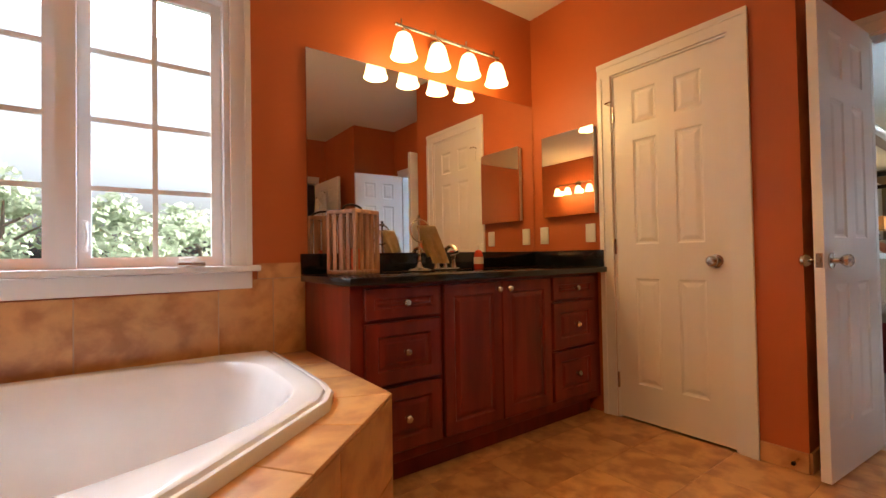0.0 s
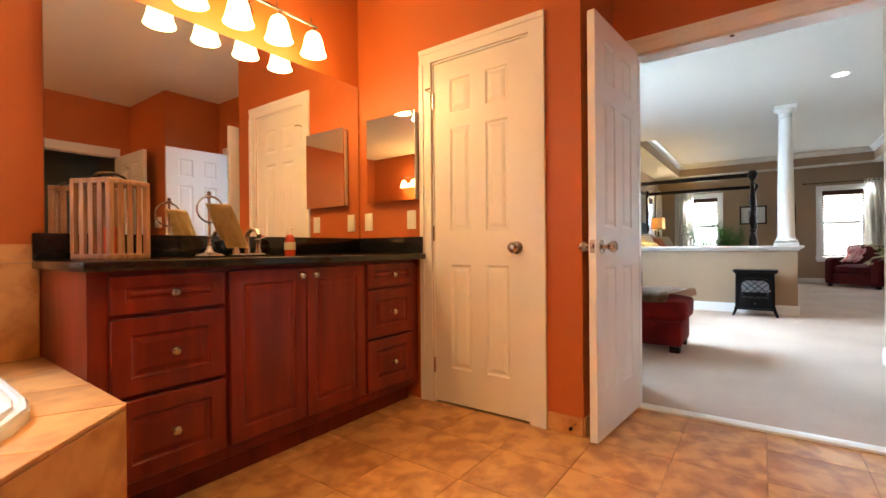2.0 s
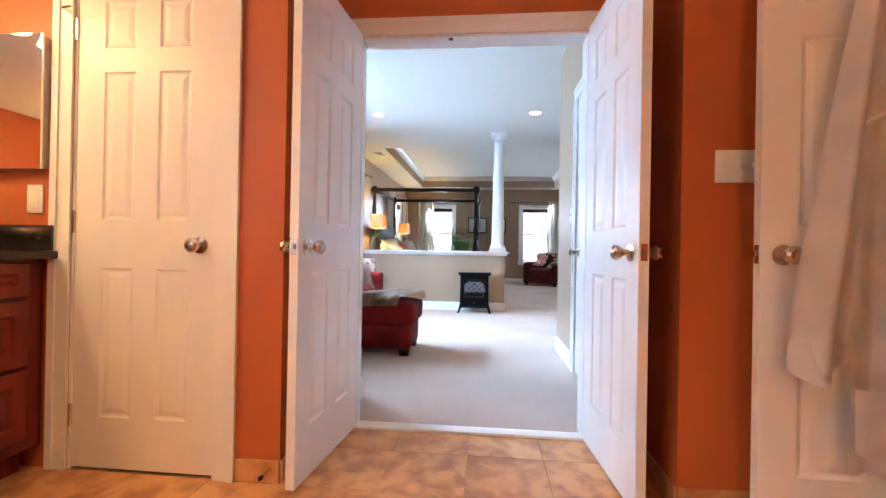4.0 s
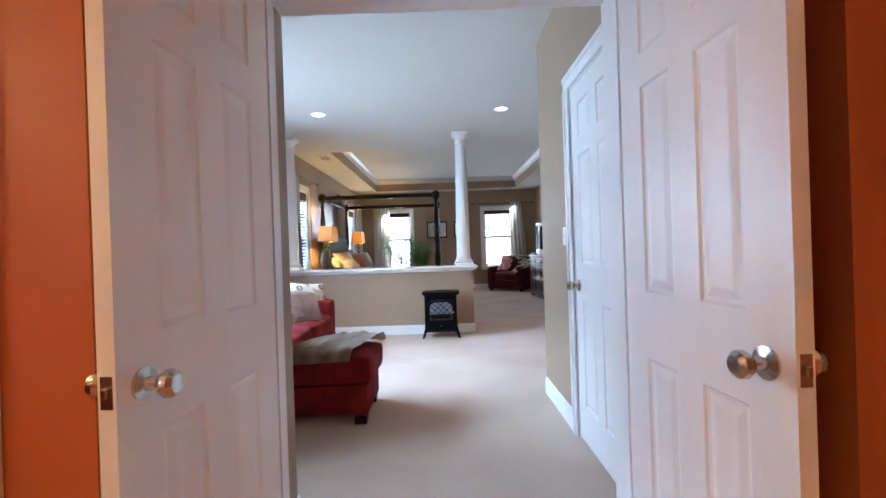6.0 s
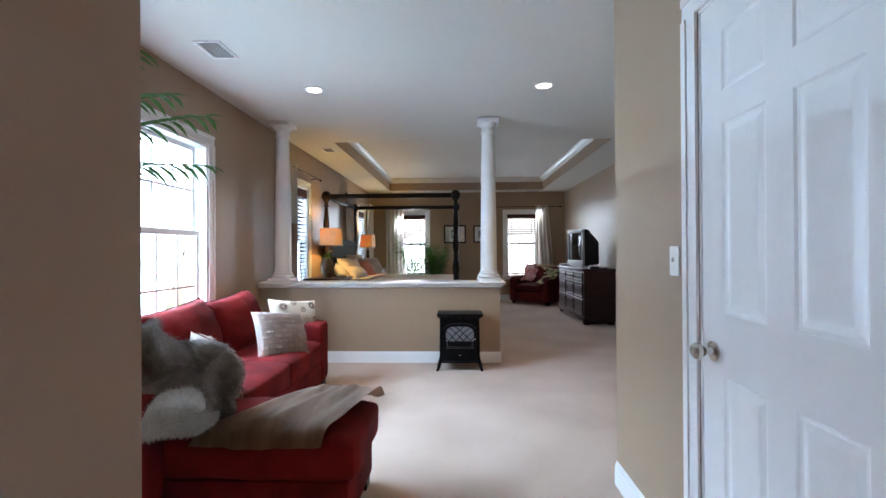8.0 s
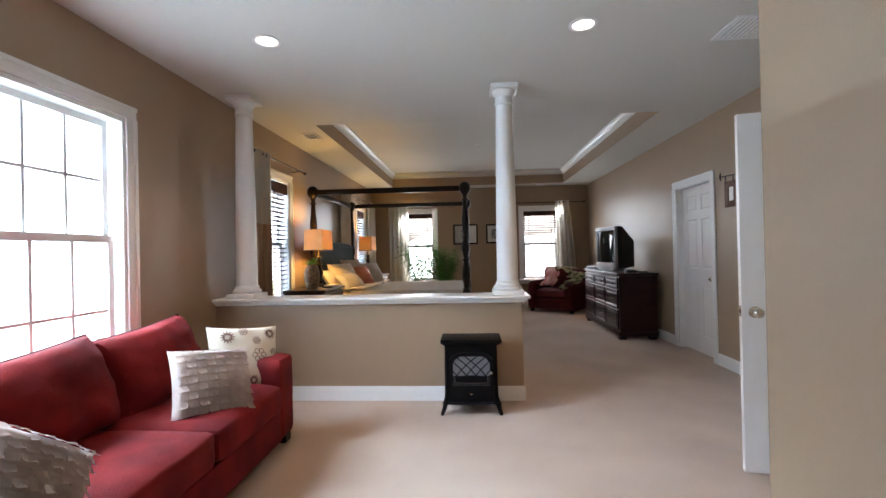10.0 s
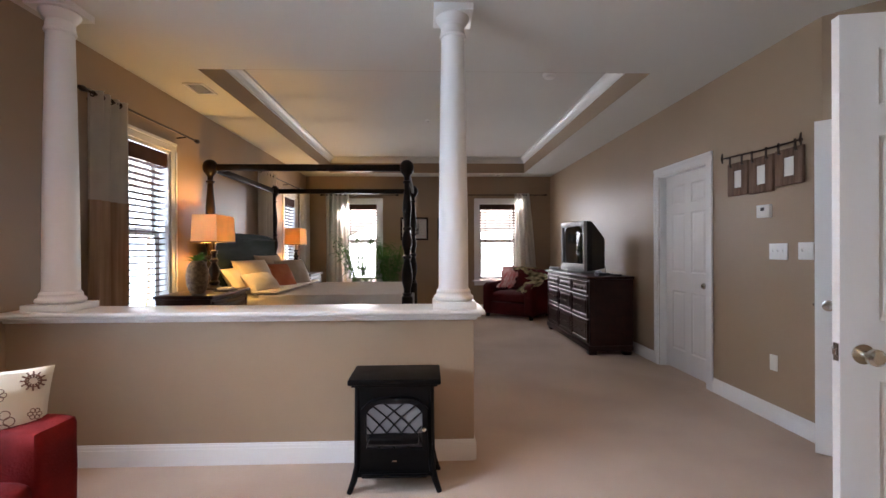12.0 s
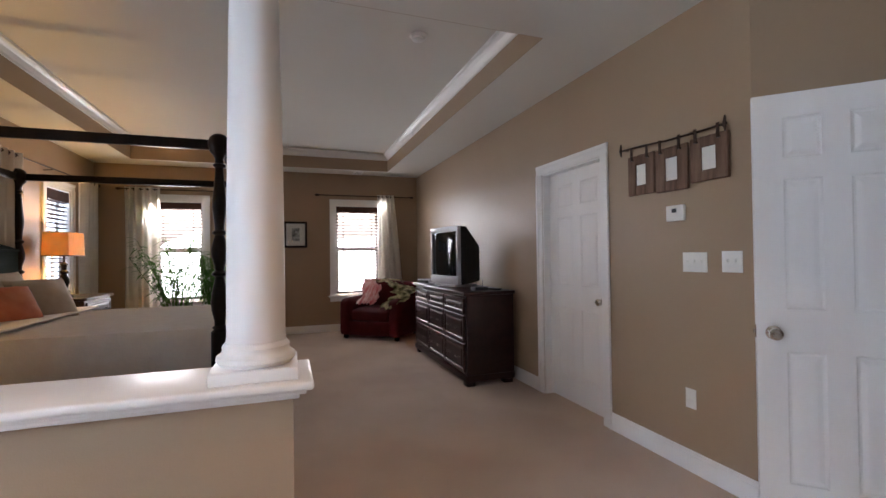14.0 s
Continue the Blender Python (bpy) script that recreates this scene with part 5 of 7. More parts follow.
PX0, PX1, PY0, PY1 = 10.72, 12.68, 0.05, 2.15
bed = thing("four_poster_bed", Matrix(), "dark four-poster canopy bed with turned posts and a panelled headboard", "bed")
pm = mesh("post", post(), M_ESPRESSO)
for x in (PX0, PX1):
    for y in (PY0, PY1):
        part("post", pm, None, bed, at=pose(x, y, 0))
for n_, b in (("canopy_rail", (PX0 + 0.03, PX1 - 0.03, PY0 - 0.018, PY0 + 0.018, 2.105, 2.178)), ("canopy_rail", (PX0 + 0.03, PX1 - 0.03, PY1 - 0.018, PY1 + 0.018, 2.105, 2.178)),
              ("canopy_rail", (PX0 - 0.018, PX0 + 0.018, PY0 + 0.03, PY1 - 0.03, 2.105, 2.178)), ("canopy_rail", (PX1 - 0.018, PX1 + 0.018, PY0 + 0.03, PY1 - 0.03, 2.105, 2.178)),
              ("side_rail", (PX0 - 0.02, PX0 + 0.02, PY0 + 0.05, PY1 - 0.05, 0.26, 0.46)), ("side_rail", (PX1 - 0.02, PX1 + 0.02, PY0 + 0.05, PY1 - 0.05, 0.26, 0.46)),
              ("footboard", (PX0 + 0.05, PX1 - 0.05, PY0 - 0.02, PY0 + 0.02, 0.20, 0.60))):
    part(n_, rbox(*b, 0.006), M_ESPRESSO, bed)


def headboard():
    bm = bmesh.new()
    n = 24
    x0, x1 = PX0 + 0.045, PX1 - 0.045
    pts = [(x0, 0.3), (x1, 0.3)]
    for i in range(n + 1):
        u = 1 - 2 * i / n
        pts.append(((x0 + x1) / 2 + u * (x1 - x0) / 2, 1.40 + 0.06 * (1 - abs(u) ** 4)))
    prism([(x, z) for x, z in pts], PY1 - 0.025, PY1 + 0.025, bm)
    return swap(bm, (0, 2, 1))


hbm = mat("dark_green_black_wood", (0.010, 0.016, 0.012), (0.018, 0.027, 0.021), scale=4, rough=0.42, stretch=(0.5, 3, 3), spec=0.06)
hbm.node_tree.nodes["Principled BSDF"].inputs["IOR"].default_value = 1.12
part("headboard", headboard(), hbm, bed, "dark glossy arched headboard")
part("headboard_cap", rbox(PX0 + 0.05, PX1 - 0.05, PY1 - 0.04, PY1 + 0.026, 1.385, 1.402, 0.004), hbm, bed)
part("box_spring", soft(PX1 - PX0 - 0.08, 1.98, 0.24, 0.03, 0.0, 1, 6), M_CREAM, bed, at=pose((PX0 + PX1) / 2, 1.10, 0.28))
part("mattress", soft(PX1 - PX0 - 0.08, 1.98, 0.22, 0.06, 0.01, 2, 6), M_CREAM, bed, at=pose((PX0 + PX1) / 2, 1.10, 0.521))
M_SPREAD = mat("beige_matelasse", (0.78, 0.69, 0.59), (0.82, 0.74, 0.64), scale=9, rough=0.85, bump=1.2, bscale=70, sheen=0.2)


def spread():
    """The bedspread: flat on the mattress, hanging at three sides with soft folds."""
    bm = bmesh.new()
    w, zt = (PX1 - PX0) / 2 - 0.025, 0.765
    cx = (PX0 + PX1) / 2
    cols = [(-w - 0.012, 0.22), (-w - 0.014, 0.38), (-w - 0.010, 0.55), (-w - 0.004, 0.70)] + [(-w + 0.03 + (2 * w - 0.06) * i / 20, zt) for i in range(21)] + [(w + 0.004, 0.70), (w + 0.010, 0.55), (w + 0.014, 0.38), (w + 0.012, 0.22)]
    grid = []
    for j in range(33):
        y = 0.115 + 1.55 * j / 32
        row = []
        for x, z in cols:
            f = 0.012 * math.sin(y * 11 + x * 2) if z < zt else 0
            zz = z + (0.006 * noise.noise(Vector((x * 3, y * 3, 0))) if z == zt else 0)
            row.append(bm.verts.new((cx + x + f * (1 if x > 0 else -1), y, zz)))
        grid.append(row)
    for a, b in zip(grid, grid[1:]):
        for k in range(len(cols) - 1):
            bm.faces.new((a[k], a[k + 1], b[k + 1], b[k]))
    bmesh.ops.solidify(bm, geom=bm.faces[:], thickness=0.018)
    return bm


M_SHEET = mat("ivory_sheet", (0.60, 0.52, 0.42), rough=0.8)
bsp = thing("bedspread", Matrix(), "beige matelasse bedspread laid over the four-poster bed", "bedspread")
part("cover", spread(), M_SPREAD, bsp)
part("hem", tube([(PX0 + 0.008, 0.115 + 0.05 * k, 0.222) for k in range(32)], 0.011, 6), M_SPREAD, bsp)
part("hem", tube([(PX1 - 0.008, 0.115 + 0.05 * k, 0.222) for k in range(32)], 0.011, 6), M_SPREAD, bsp)
part("turned_edge", soft(PX1 - PX0 - 0.10, 0.30, 0.022, 0.01, 0.004, 44, 10), M_SHEET, bsp, "ivory turned-down edge", at=pose((PX0 + PX1) / 2, 1.60, 0.785))
M_GOLD = mat("gold_satin", (0.52, 0.40, 0.27), (0.60, 0.48, 0.34), scale=6, rough=0.5, bump=0.4, bscale=120, sheen=0.3)
M_RUST = mat("rust_fabric", (0.38, 0.085, 0.022), (0.46, 0.14, 0.05), scale=7, rough=0.7, bump=0.5, bscale=150)
M_SHAM = mat("taupe_sham", (0.33, 0.25, 0.17), (0.40, 0.31, 0.22), scale=7, rough=0.7, bump=0.5, bscale=150)
for x, y, z, w, h, rx, rz, mt, lb, s in (
        (11.15, 1.98, 0.90, 0.62, 0.36, -36, -6, M_SHEET, "ivory bed pillow leaning on the dark headboard", 1), (12.25, 1.98, 0.92, 0.62, 0.38, -32, -4, M_SHEET, "ivory bed pillow leaning on the dark headboard", 2),
        (11.22, 1.88, 0.955, 0.50, 0.42, -30, -26, M_GOLD, "gold satin pillow sham with flanged edges on the bed", 3), (11.95, 1.92, 0.99, 0.56, 0.44, -26, -14, M_SHAM, "taupe pillow sham standing on the bed", 4),
        (12.0, 1.66, 0.94, 0.52, 0.42, -30, -28, M_SHAM, "taupe pillow sham standing on the bed", 5), (11.02, 1.72, 0.87, 0.46, 0.30, -44, -20, M_SHEET, "ivory bed pillow in front of the gold sham", 7), (11.58, 1.74, 0.915, 0.50, 0.38, -34, -32, M_RUST, "rust orange scatter pillow with pale embroidery on the bed", 6)):
    solo("bed_pillow", pillow(w, h, 0.19, s), mt, lb, "pillow", pose(x, y, z, rx, 0, rz), "pillows on the bed")


def nightstand(x, y, name_label):
    t = thing("nightstand", pose(x, y, 0), name_label, "nightstand", "nightstands beside the bed")
    part("top", rbox(-0.41, 0.41, -0.27, 0.25, 0.825, 0.86, 0.010, 3), M_MAHOG, t)
    part("carcass", boxes([(-0.38, 0.38, -0.235, 0.245, 0.10, 0.824)], 0.003), M_MAHOG, t)
    for a, b in ((0.60, 0.80), (0.37, 0.585), (0.13, 0.355)):
        f = part("drawer", raised_front(-0.355, 0.355, a, b, -0.256, rail=0.03), M_MAHOG, t, smooth=False)
        for kx in (-0.18, 0.18):
            part("handle", tube([(kx - 0.04, -0.262, (a + b) / 2), (kx - 0.03, -0.28, (a + b) / 2 - 0.01), (kx + 0.03, -0.28, (a + b) / 2 - 0.01), (kx + 0.04, -0.262, (a + b) / 2)], 0.004), M_BRONZE, f)
    for fx in (-0.35, 0.35):
        for fy in (-0.21, 0.22):
            part("foot", lathe([(0, 0), (0.02, 0), (0.032, 0.03), (0.03, 0.07), (0.038, 0.10), (0, 0.10)], 14, (fx, fy, 0)), M_MAHOG, t)
    return t


nightstand(10.235, 1.97, "dark mahogany nightstand holding a lamp and a vase")
nightstand(13.45, 1.97, "dark mahogany nightstand beside the bed near the corner windows")


def table_lamp(x, y, z):
    t = thing("table_lamp", pose(x, y, z), "lit table lamp with rectangular orange shade and turned dark base", "lamp", "table lamps beside the bed")
    part("base", lathe([(0, 0), (0.085, 0), (0.088, 0.012), (0.07, 0.024), (0.05, 0.032), (0.04, 0.045), (0.052, 0.06), (0.052, 0.075), (0.034, 0.09), (0.040, 0.13), (0.054, 0.17), (0.050, 0.215), (0.030, 0.25), (0.026, 0.27), (0.042, 0.285), (0.042, 0.30), (0.024, 0.315), (0.022, 0.36), (0.034, 0.375), (0.034, 0.39), (0.016, 0.40), (0, 0.40)], 24), M_ESPRESSO, t, "dark turned wooden base")
    part("socket", lathe([(0, 0.40), (0.012, 0.40), (0.012, 0.50), (0.02, 0.51), (0.02, 0.56), (0, 0.57)], 12), M_BRONZE, t)
    bm = bmesh.new()
    z0, z1 = 0.475, 0.745
    rings = []
    for k, zz in ((1.0, z0), (0.94, z1), (0.925, z1), (0.985, z0)):
        rings.append([bm.verts.new((sx * 0.21 * k, sy * 0.125 * k, zz)) for sx, sy in ((-1, -1), (1, -1), (1, 1), (-1, 1))])
    for a, b in zip(rings, rings[1:] + rings[:1]):
        for i in range(4):
            bm.faces.new((a[i], a[(i + 1) % 4], b[(i + 1) % 4], b[i]))
    sh = part("shade", bm, M_SHADEF, t, "glowing orange rectangular fabric shade", smooth=False)
    part("trim", boxes([(-0.212, 0.212, -0.127, -0.124, z0 - 0.002, z0 + 0.008), (-0.212, 0.212, 0.124, 0.127, z0 - 0.002, z0 + 0.008), (-0.212, -0.209, -0.124, 0.124, z0 - 0.002, z0 + 0.008), (0.209, 0.212, -0.124, 0.124, z0 - 0.002, z0 + 0.008)]), M_BRONZE, sh, smooth=False)
    part("spider", tube([(-0.195, 0, z1 - 0.01), (0, 0, z1 - 0.01), (0.195, 0, z1 - 0.01)], 0.003), M_BRONZE, t)
    return t


M_SHADEF = fabric_mat("orange_shade_fabric", (0.78, 0.54, 0.25), 0.15)
table_lamp(10.48, 2.00, 0.861)
table_lamp(13.27, 2.00, 0.861)

# vase and plants
M_LEAF = fabric_mat("green_leaf", (0.06, 0.15, 0.03), 0.35, (0.11, 0.23, 0.055))
M_VASE = mat("woven_straw_vase", (0.13, 0.08, 0.035), (0.30, 0.20, 0.10), scale=45, rough=0.7, bump=1.5, bscale=60)


def leaf_strip(p, d, L, w, droop, bm, n=6):
    """One long narrow leaf from p toward d, drooping."""
    d = d.normalized()
    side = d.cross(Vector((0, 0, 1)))
    if side.length < 0.05:
        side = Vector((1, 0, 0))
    side.normalize()
    prev = None
    for i in range(n + 1):
        s = i / n
        q = p + d * L * s + Vector((0, 0, -droop * L * s * s))
        wd = w * math.sin(math.pi * min(1, 0.12 + 0.88 * s)) * 0.5 + 0.0005
        a, b, c = bm.verts.new(q - side * wd), bm.verts.new(q + Vector((0, 0, -wd * 0.35))), bm.verts.new(q + side * wd)
        if prev:
            bm.faces.new((prev[0], a, b, prev[1]))
            bm.faces.new((prev[1], b, c, prev[2]))
        prev = (a, b, c)


def frond(base, direction, L, leaflet, rnd, parent, arch=0.5, pairs=18, thick=0.004, bare=0.25, w=0.022):
    bm = bmesh.new()
    d = direction.normalized()
    pts = []
    for i in range(pairs + 1):
        s = i / pairs
        pts.append(base + d * L * s + Vector((0, 0, -arch * L * s * s)) + Vector((d.x, d.y, 0)) * arch * 0.4 * L * s * s)
    tube(pts, [thick * (1 - 0.8 * i / pairs) + 0.0006 for i in range(pairs + 1)], 5, bm)
    for i in range(int(pairs * bare), pairs + 1):
        s = i / pairs
        tng = (pts[min(i + 1, pairs)] - pts[max(0, i - 1)]).normalized()
        side = tng.cross(Vector((0, 0, 1))).normalized()
        ll = leaflet * (0.45 + 0.55 * math.sin(math.pi * min(1, 0.15 + s * 0.85)))
        for sg in (-1, 1):
            dd = (tng * 0.75 + side * sg + Vector((0, 0, rnd.uniform(0.0, 0.25)))).normalized()
            leaf_strip(pts[i], dd, ll * rnd.uniform(0.85, 1.1), w, 0.35 + rnd.uniform(0, 0.2), bm, 4)
    return part("frond", bm, M_LEAF, parent, "green palm frond")


def pot(parent, r, h, material):
    part("pot", lathe([(0, 0), (r * 0.75, 0), (r * 0.78, 0.01), (r, h - 0.03), (r * 1.06, h - 0.025), (r * 1.06, h), (r * 0.95, h), (r * 0.92, h - 0.04), (0, h - 0.04)], 28), material, parent, "round planter")


def palm(x, y, label, height, count, seed, L, leaflet, pot_r=0.17, pot_h=0.30, aim=None, w=0.022, arch=0.5, z0=0.0):
    rnd = random.Random(seed)
    t = thing("potted_palm", pose(x, y, z0), label, "plant")
    pot(t, pot_r, pot_h, M_BRONZE)
    for k in range(count):
        a = 2 * math.pi * k / count + rnd.uniform(-0.3, 0.3)
        if aim is not None and k < 3:
            a = aim + (k - 1) * 0.25
        h = height * rnd.uniform(0.45, 1.0)
        b = Vector((0.03 * math.cos(a), 0.03 * math.sin(a), pot_h - 0.05))
        tip = b + Vector((0.12 * math.cos(a), 0.12 * math.sin(a), h - pot_h))
        part("stem", tube([b, (b + tip) / 2 + Vector((0.02 * math.cos(a), 0.02 * math.sin(a), 0)), tip], [0.009, 0.007, 0.005], 6), M_LEAF, t)
        for q in range(2):
            aa = a + rnd.uniform(-0.9, 0.9) * q
            frond(tip, Vector((math.cos(aa), math.sin(aa), rnd.uniform(0.6, 1.3))), L * rnd.uniform(0.8, 1.1), leaflet, rnd, t, arch=arch, w=w)
    return t


def vase():
    t = thing("pineapple_vase", pose(10.02, 1.93, 0.861) @ Matrix.Scale(1.15, 4), "woven straw pineapple vase with green leaves on the nightstand", "vase")
    part("body", lathe([(0, 0), (0.045, 0), (0.06, 0.02), (0.078, 0.08), (0.082, 0.14), (0.074, 0.20), (0.055, 0.245), (0.035, 0.262), (0.03, 0.26), (0.04, 0.24), (0, 0.23)], 28), M_VASE, t)
    rnd = random.Random(2)
    for k in range(16):
        a = 2.4 * k
        bm = bmesh.new()
        leaf_strip(Vector((0.01 * math.cos(a), 0.01 * math.sin(a), 0.24)), Vector((math.cos(a), math.sin(a), rnd.uniform(0.8, 2.6))), rnd.uniform(0.12, 0.21), 0.022, 0.5, bm, 5)
        part("leaf", bm, M_LEAF, t)
    return t


vase()
tray = thing("book_stack", pose(10.30, 1.80, 0.861), "small dark tray with books on the nightstand", "tray")
part("tray", rbox(-0.11, 0.11, -0.07, 0.07, 0, 0.012, 0.004), M_ESPRESSO, tray)
part("book", rbox(-0.08, 0.08, -0.05, 0.05, 0.0125, 0.032, 0.002), M_CREAM, tray)
def bamboo(x, y, label, height, count, seed, spreadr):
    rnd = random.Random(seed)
    t = thing("potted_bamboo", pose(x, y, 0), label, "plant")
    pot(t, 0.18, 0.30, M_BRONZE)
    for k in range(count):
        a = 2.4 * k
        h = height * rnd.uniform(0.75, 1.05)
        r = spreadr * rnd.uniform(0.3, 1.0)
        pts = [(0.05 * math.cos(a), 0.05 * math.sin(a), 0.25), ((0.05 + r * 0.3) * math.cos(a), (0.05 + r * 0.3) * math.sin(a), h * 0.6), (r * math.cos(a), r * math.sin(a), h)]
        part("stem", tube(pts, [0.007, 0.005, 0.003], 5), M_LEAF, t)
        bm = bmesh.new()
        P3 = [Vector(p) for p in pts]
        for i in range(34):
            s_ = 0.42 + 0.58 * i / 33
            q = P3[0].lerp(P3[1], min(1, s_ * 2)) if s_ < 0.5 else P3[1].lerp(P3[2], s_ * 2 - 1)
            b = rnd.uniform(0, 2 * math.pi)
            leaf_strip(q, Vector((math.cos(b), math.sin(b), rnd.uniform(-0.2, 1.0))), rnd.uniform(0.10, 0.20), 0.022, 0.5, bm, 4)
        part("foliage", bm, M_LEAF, t, "fine green bamboo foliage", kind="stuff")
    return t


bamboo(14.05, 1.04, "tall fine-leaved bamboo palm in a planter before the bright window", 1.52, 27, 4, 0.62)
bamboo(14.25, 0.58, "dark bushy green plant in a planter beside the window", 1.32, 24, 9, 0.38)


def areca():
    rnd = random.Random(12)
    t = thing("potted_palm", pose(4.86, 1.80, 0), "tall areca palm standing beside the sofa by the window", "plant")
    pot(t, 0.19, 0.32, M_BRONZE)
    ends = [(5.56, 0.98, 2.12), (5.50, 1.0, 1.76), (5.48, 1.10, 2.16), (5.1, 1.0, 2.2), (4.7, 1.0, 1.9), (4.6, 2.1, 2.3), (5.3, 2.0, 2.35), (4.65, 1.5, 2.4)]
    for k, e in enumerate(ends):
        e = Vector(e) - Vector((4.86, 1.80, 0))
        top = Vector((0.10 * e.x, 0.10 * e.y, 1.25 + 0.06 * k))
        part("stem", tube([(0.02 * math.cos(k), 0.02 * math.sin(k), 0.28), tuple(top * 0.6 + Vector((0, 0, 0.1))), tuple(top)], [0.011, 0.009, 0.007], 6), M_LEAF, t)
        v = e - top
        L = v.length * 0.92
        arch = 0.30
        d = Vector((v.x, v.y, v.z + arch * L))
        frond(top, d, L, 0.26, rnd, t, arch=arch, pairs=20, w=0.024, thick=0.006)
    return t


areca()

# dresser, television, armchair
drs = thing("dresser", Matrix(), "dark mahogany nine-drawer dresser under the television", "dresser")
X0, X1, Y0 = 11.03, 12.83, -2.60
part("top", rbox(X0 - 0.02, X1 + 0.02, Y0, -2.035, 0.895, 0.93, 0.010, 3), M_MAHOG, drs)
part("carcass", boxes([(X0, X1, Y0 + 0.01, -2.075, 0.10, 0.894)], 0.004), M_MAHOG, drs)
part("plinth", rbox(X0 - 0.01, X1 + 0.01, Y0 + 0.01, -2.055, 0.05, 0.115, 0.008), M_MAHOG, drs)
for fx in (X0 + 0.06, X1 - 0.06):
    for fy in (Y0 + 0.07, -2.12):
        part("foot", rbox(fx - 0.05, fx + 0.05, fy - 0.05, fy + 0.05, 0.0, 0.049, 0.01), M_MAHOG, drs)
for r_, (a, b) in enumerate(((0.715, 0.865), (0.435, 0.695), (0.14, 0.415))):
    for c in range(3):
        xa, xb = X0 + 0.04 + 0.58 * c, X0 + 0.04 + 0.58 * c + 0.56
        bm = raised_front(-xb, -xa, a, b, 2.051, rail=0.03)
        for v in bm.verts:
            v.co = (-v.co.x, -v.co.y, v.co.z)
        f = part("drawer", bm, M_MAHOG, drs, smooth=False)
        for kx in ((xa + xb) / 2 - 0.12, (xa + xb) / 2 + 0.12):
            part("handle", tube([(kx - 0.04, -2.05, (a + b) / 2), (kx - 0.03, -2.03, (a + b) / 2 - 0.012), (kx + 0.03, -2.03, (a + b) / 2 - 0.012), (kx + 0.04, -2.05, (a + b) / 2)], 0.004), M_BRONZE, f, "dark bronze bail handle")
tva = 9.0
tv = thing("television", pose(11.58, -2.20, 0.931, 0, 0, tva), "silver-framed tube television on the mahogany dresser", "television")
M_SILVER = mat("silver_plastic", (0.42, 0.42, 0.43), rough=0.35, metal=0.4)
M_DARKP = mat("black_plastic", (0.012, 0.012, 0.013), rough=0.4)
part("bezel", boxes([(0.0, 0.66, -0.045, 0.0, 0.63, 0.69), (0.0, 0.66, -0.045, 0.0, 0.03, 0.125), (0.0, 0.035, -0.045, 0.0, 0.125, 0.63), (0.625, 0.66, -0.045, 0.0, 0.125, 0.63)], 0.006, 2), M_SILVER, tv, "silver plastic bezel")
part("screen", rbox(0.036, 0.624, -0.03, -0.012, 0.126, 0.629, 0.004), mat("tv_glass", (0.012, 0.014, 0.016), rough=0.05), tv, "dark glass screen")
part("stand", rbox(0.08, 0.58, -0.30, -0.01, 0.0, 0.029, 0.006), M_SILVER, tv)


def tv_back():
    bm = bmesh.new()
    rings = []
    for y, k0, k1, z0, z1 in ((-0.046, 0.0, 0.0, 0.03, 0.69), (-0.12, 0.01, 0.01, 0.035, 0.68), (-0.36, 0.12, 0.12, 0.06, 0.47), (-0.38, 0.14, 0.14, 0.07, 0.45)):
        rings.append([bm.verts.new(p) for p in ((k0, y, z0), (0.66 - k1, y, z0), (0.66 - k1, y, z1), (k0, y, z1))])
    for a, b in zip(rings, rings[1:]):
        for i in range(4):
            bm.faces.new((a[i], a[(i + 1) % 4], b[(i + 1) % 4], b[i]))
    bm.faces.new(rings[-1])
    bm.faces.new(rings[0][::-1])
    return bm


part("housing", tv_back(), M_DARKP, tv, "black sloping rear housing", smooth=False)
dvd = thing("media_box", pose(12.55, -2.18, 0.931, 0, 0, 8), "low silver media player on the dresser", "media player")
part("case", rbox(-0.18, 0.18, -0.10, 0.10, 0.005, 0.05, 0.004), M_SILVER, dvd)
part("front", rbox(-0.17, 0.17, 0.1005, 0.104, 0.01, 0.045, 0.001), M_DARKP, dvd)
rem = thing("remote_control", pose(11.15, -2.42, 0.931, 0, 0, 30), "black remote control lying on the dresser", "remote control")
part("case", rbox(-0.09, 0.09, -0.022, 0.022, 0, 0.02, 0.006), M_DARKP, rem)
part("keypad", boxes([(-0.07 + 0.02 * i, -0.06 + 0.02 * i, -0.012 + 0.01 * j, -0.006 + 0.01 * j, 0.0202, 0.022) for i in range(7) for j in range(3)]), M_SILVER, rem, kind="stuff", smooth=False)
cb = thing("cable_box", pose(11.18, -2.28, 0.931), "small black box with antenna beside the television", "media box")
part("case", rbox(-0.06, 0.06, -0.07, 0.07, 0, 0.035, 0.004), M_DARKP, cb)
part("antenna", tube([(0.03, -0.05, 0.034), (0.045, -0.06, 0.11)], 0.003), M_DARKP, cb)

chr_ = thing("armchair", pose(14.15, -1.86, 0, 0, 0, 49.5), "red armchair in the sunny corner with a throw over it", "armchair")
# local: x along the front edge, y toward the back (-y faces the room)


M_REDL = mat("dark_red_leather", (0.085, 0.005, 0.007), (0.06, 0.003, 0.005), scale=5, rough=0.7, bump=0.6, bscale=90, spec=0.15)


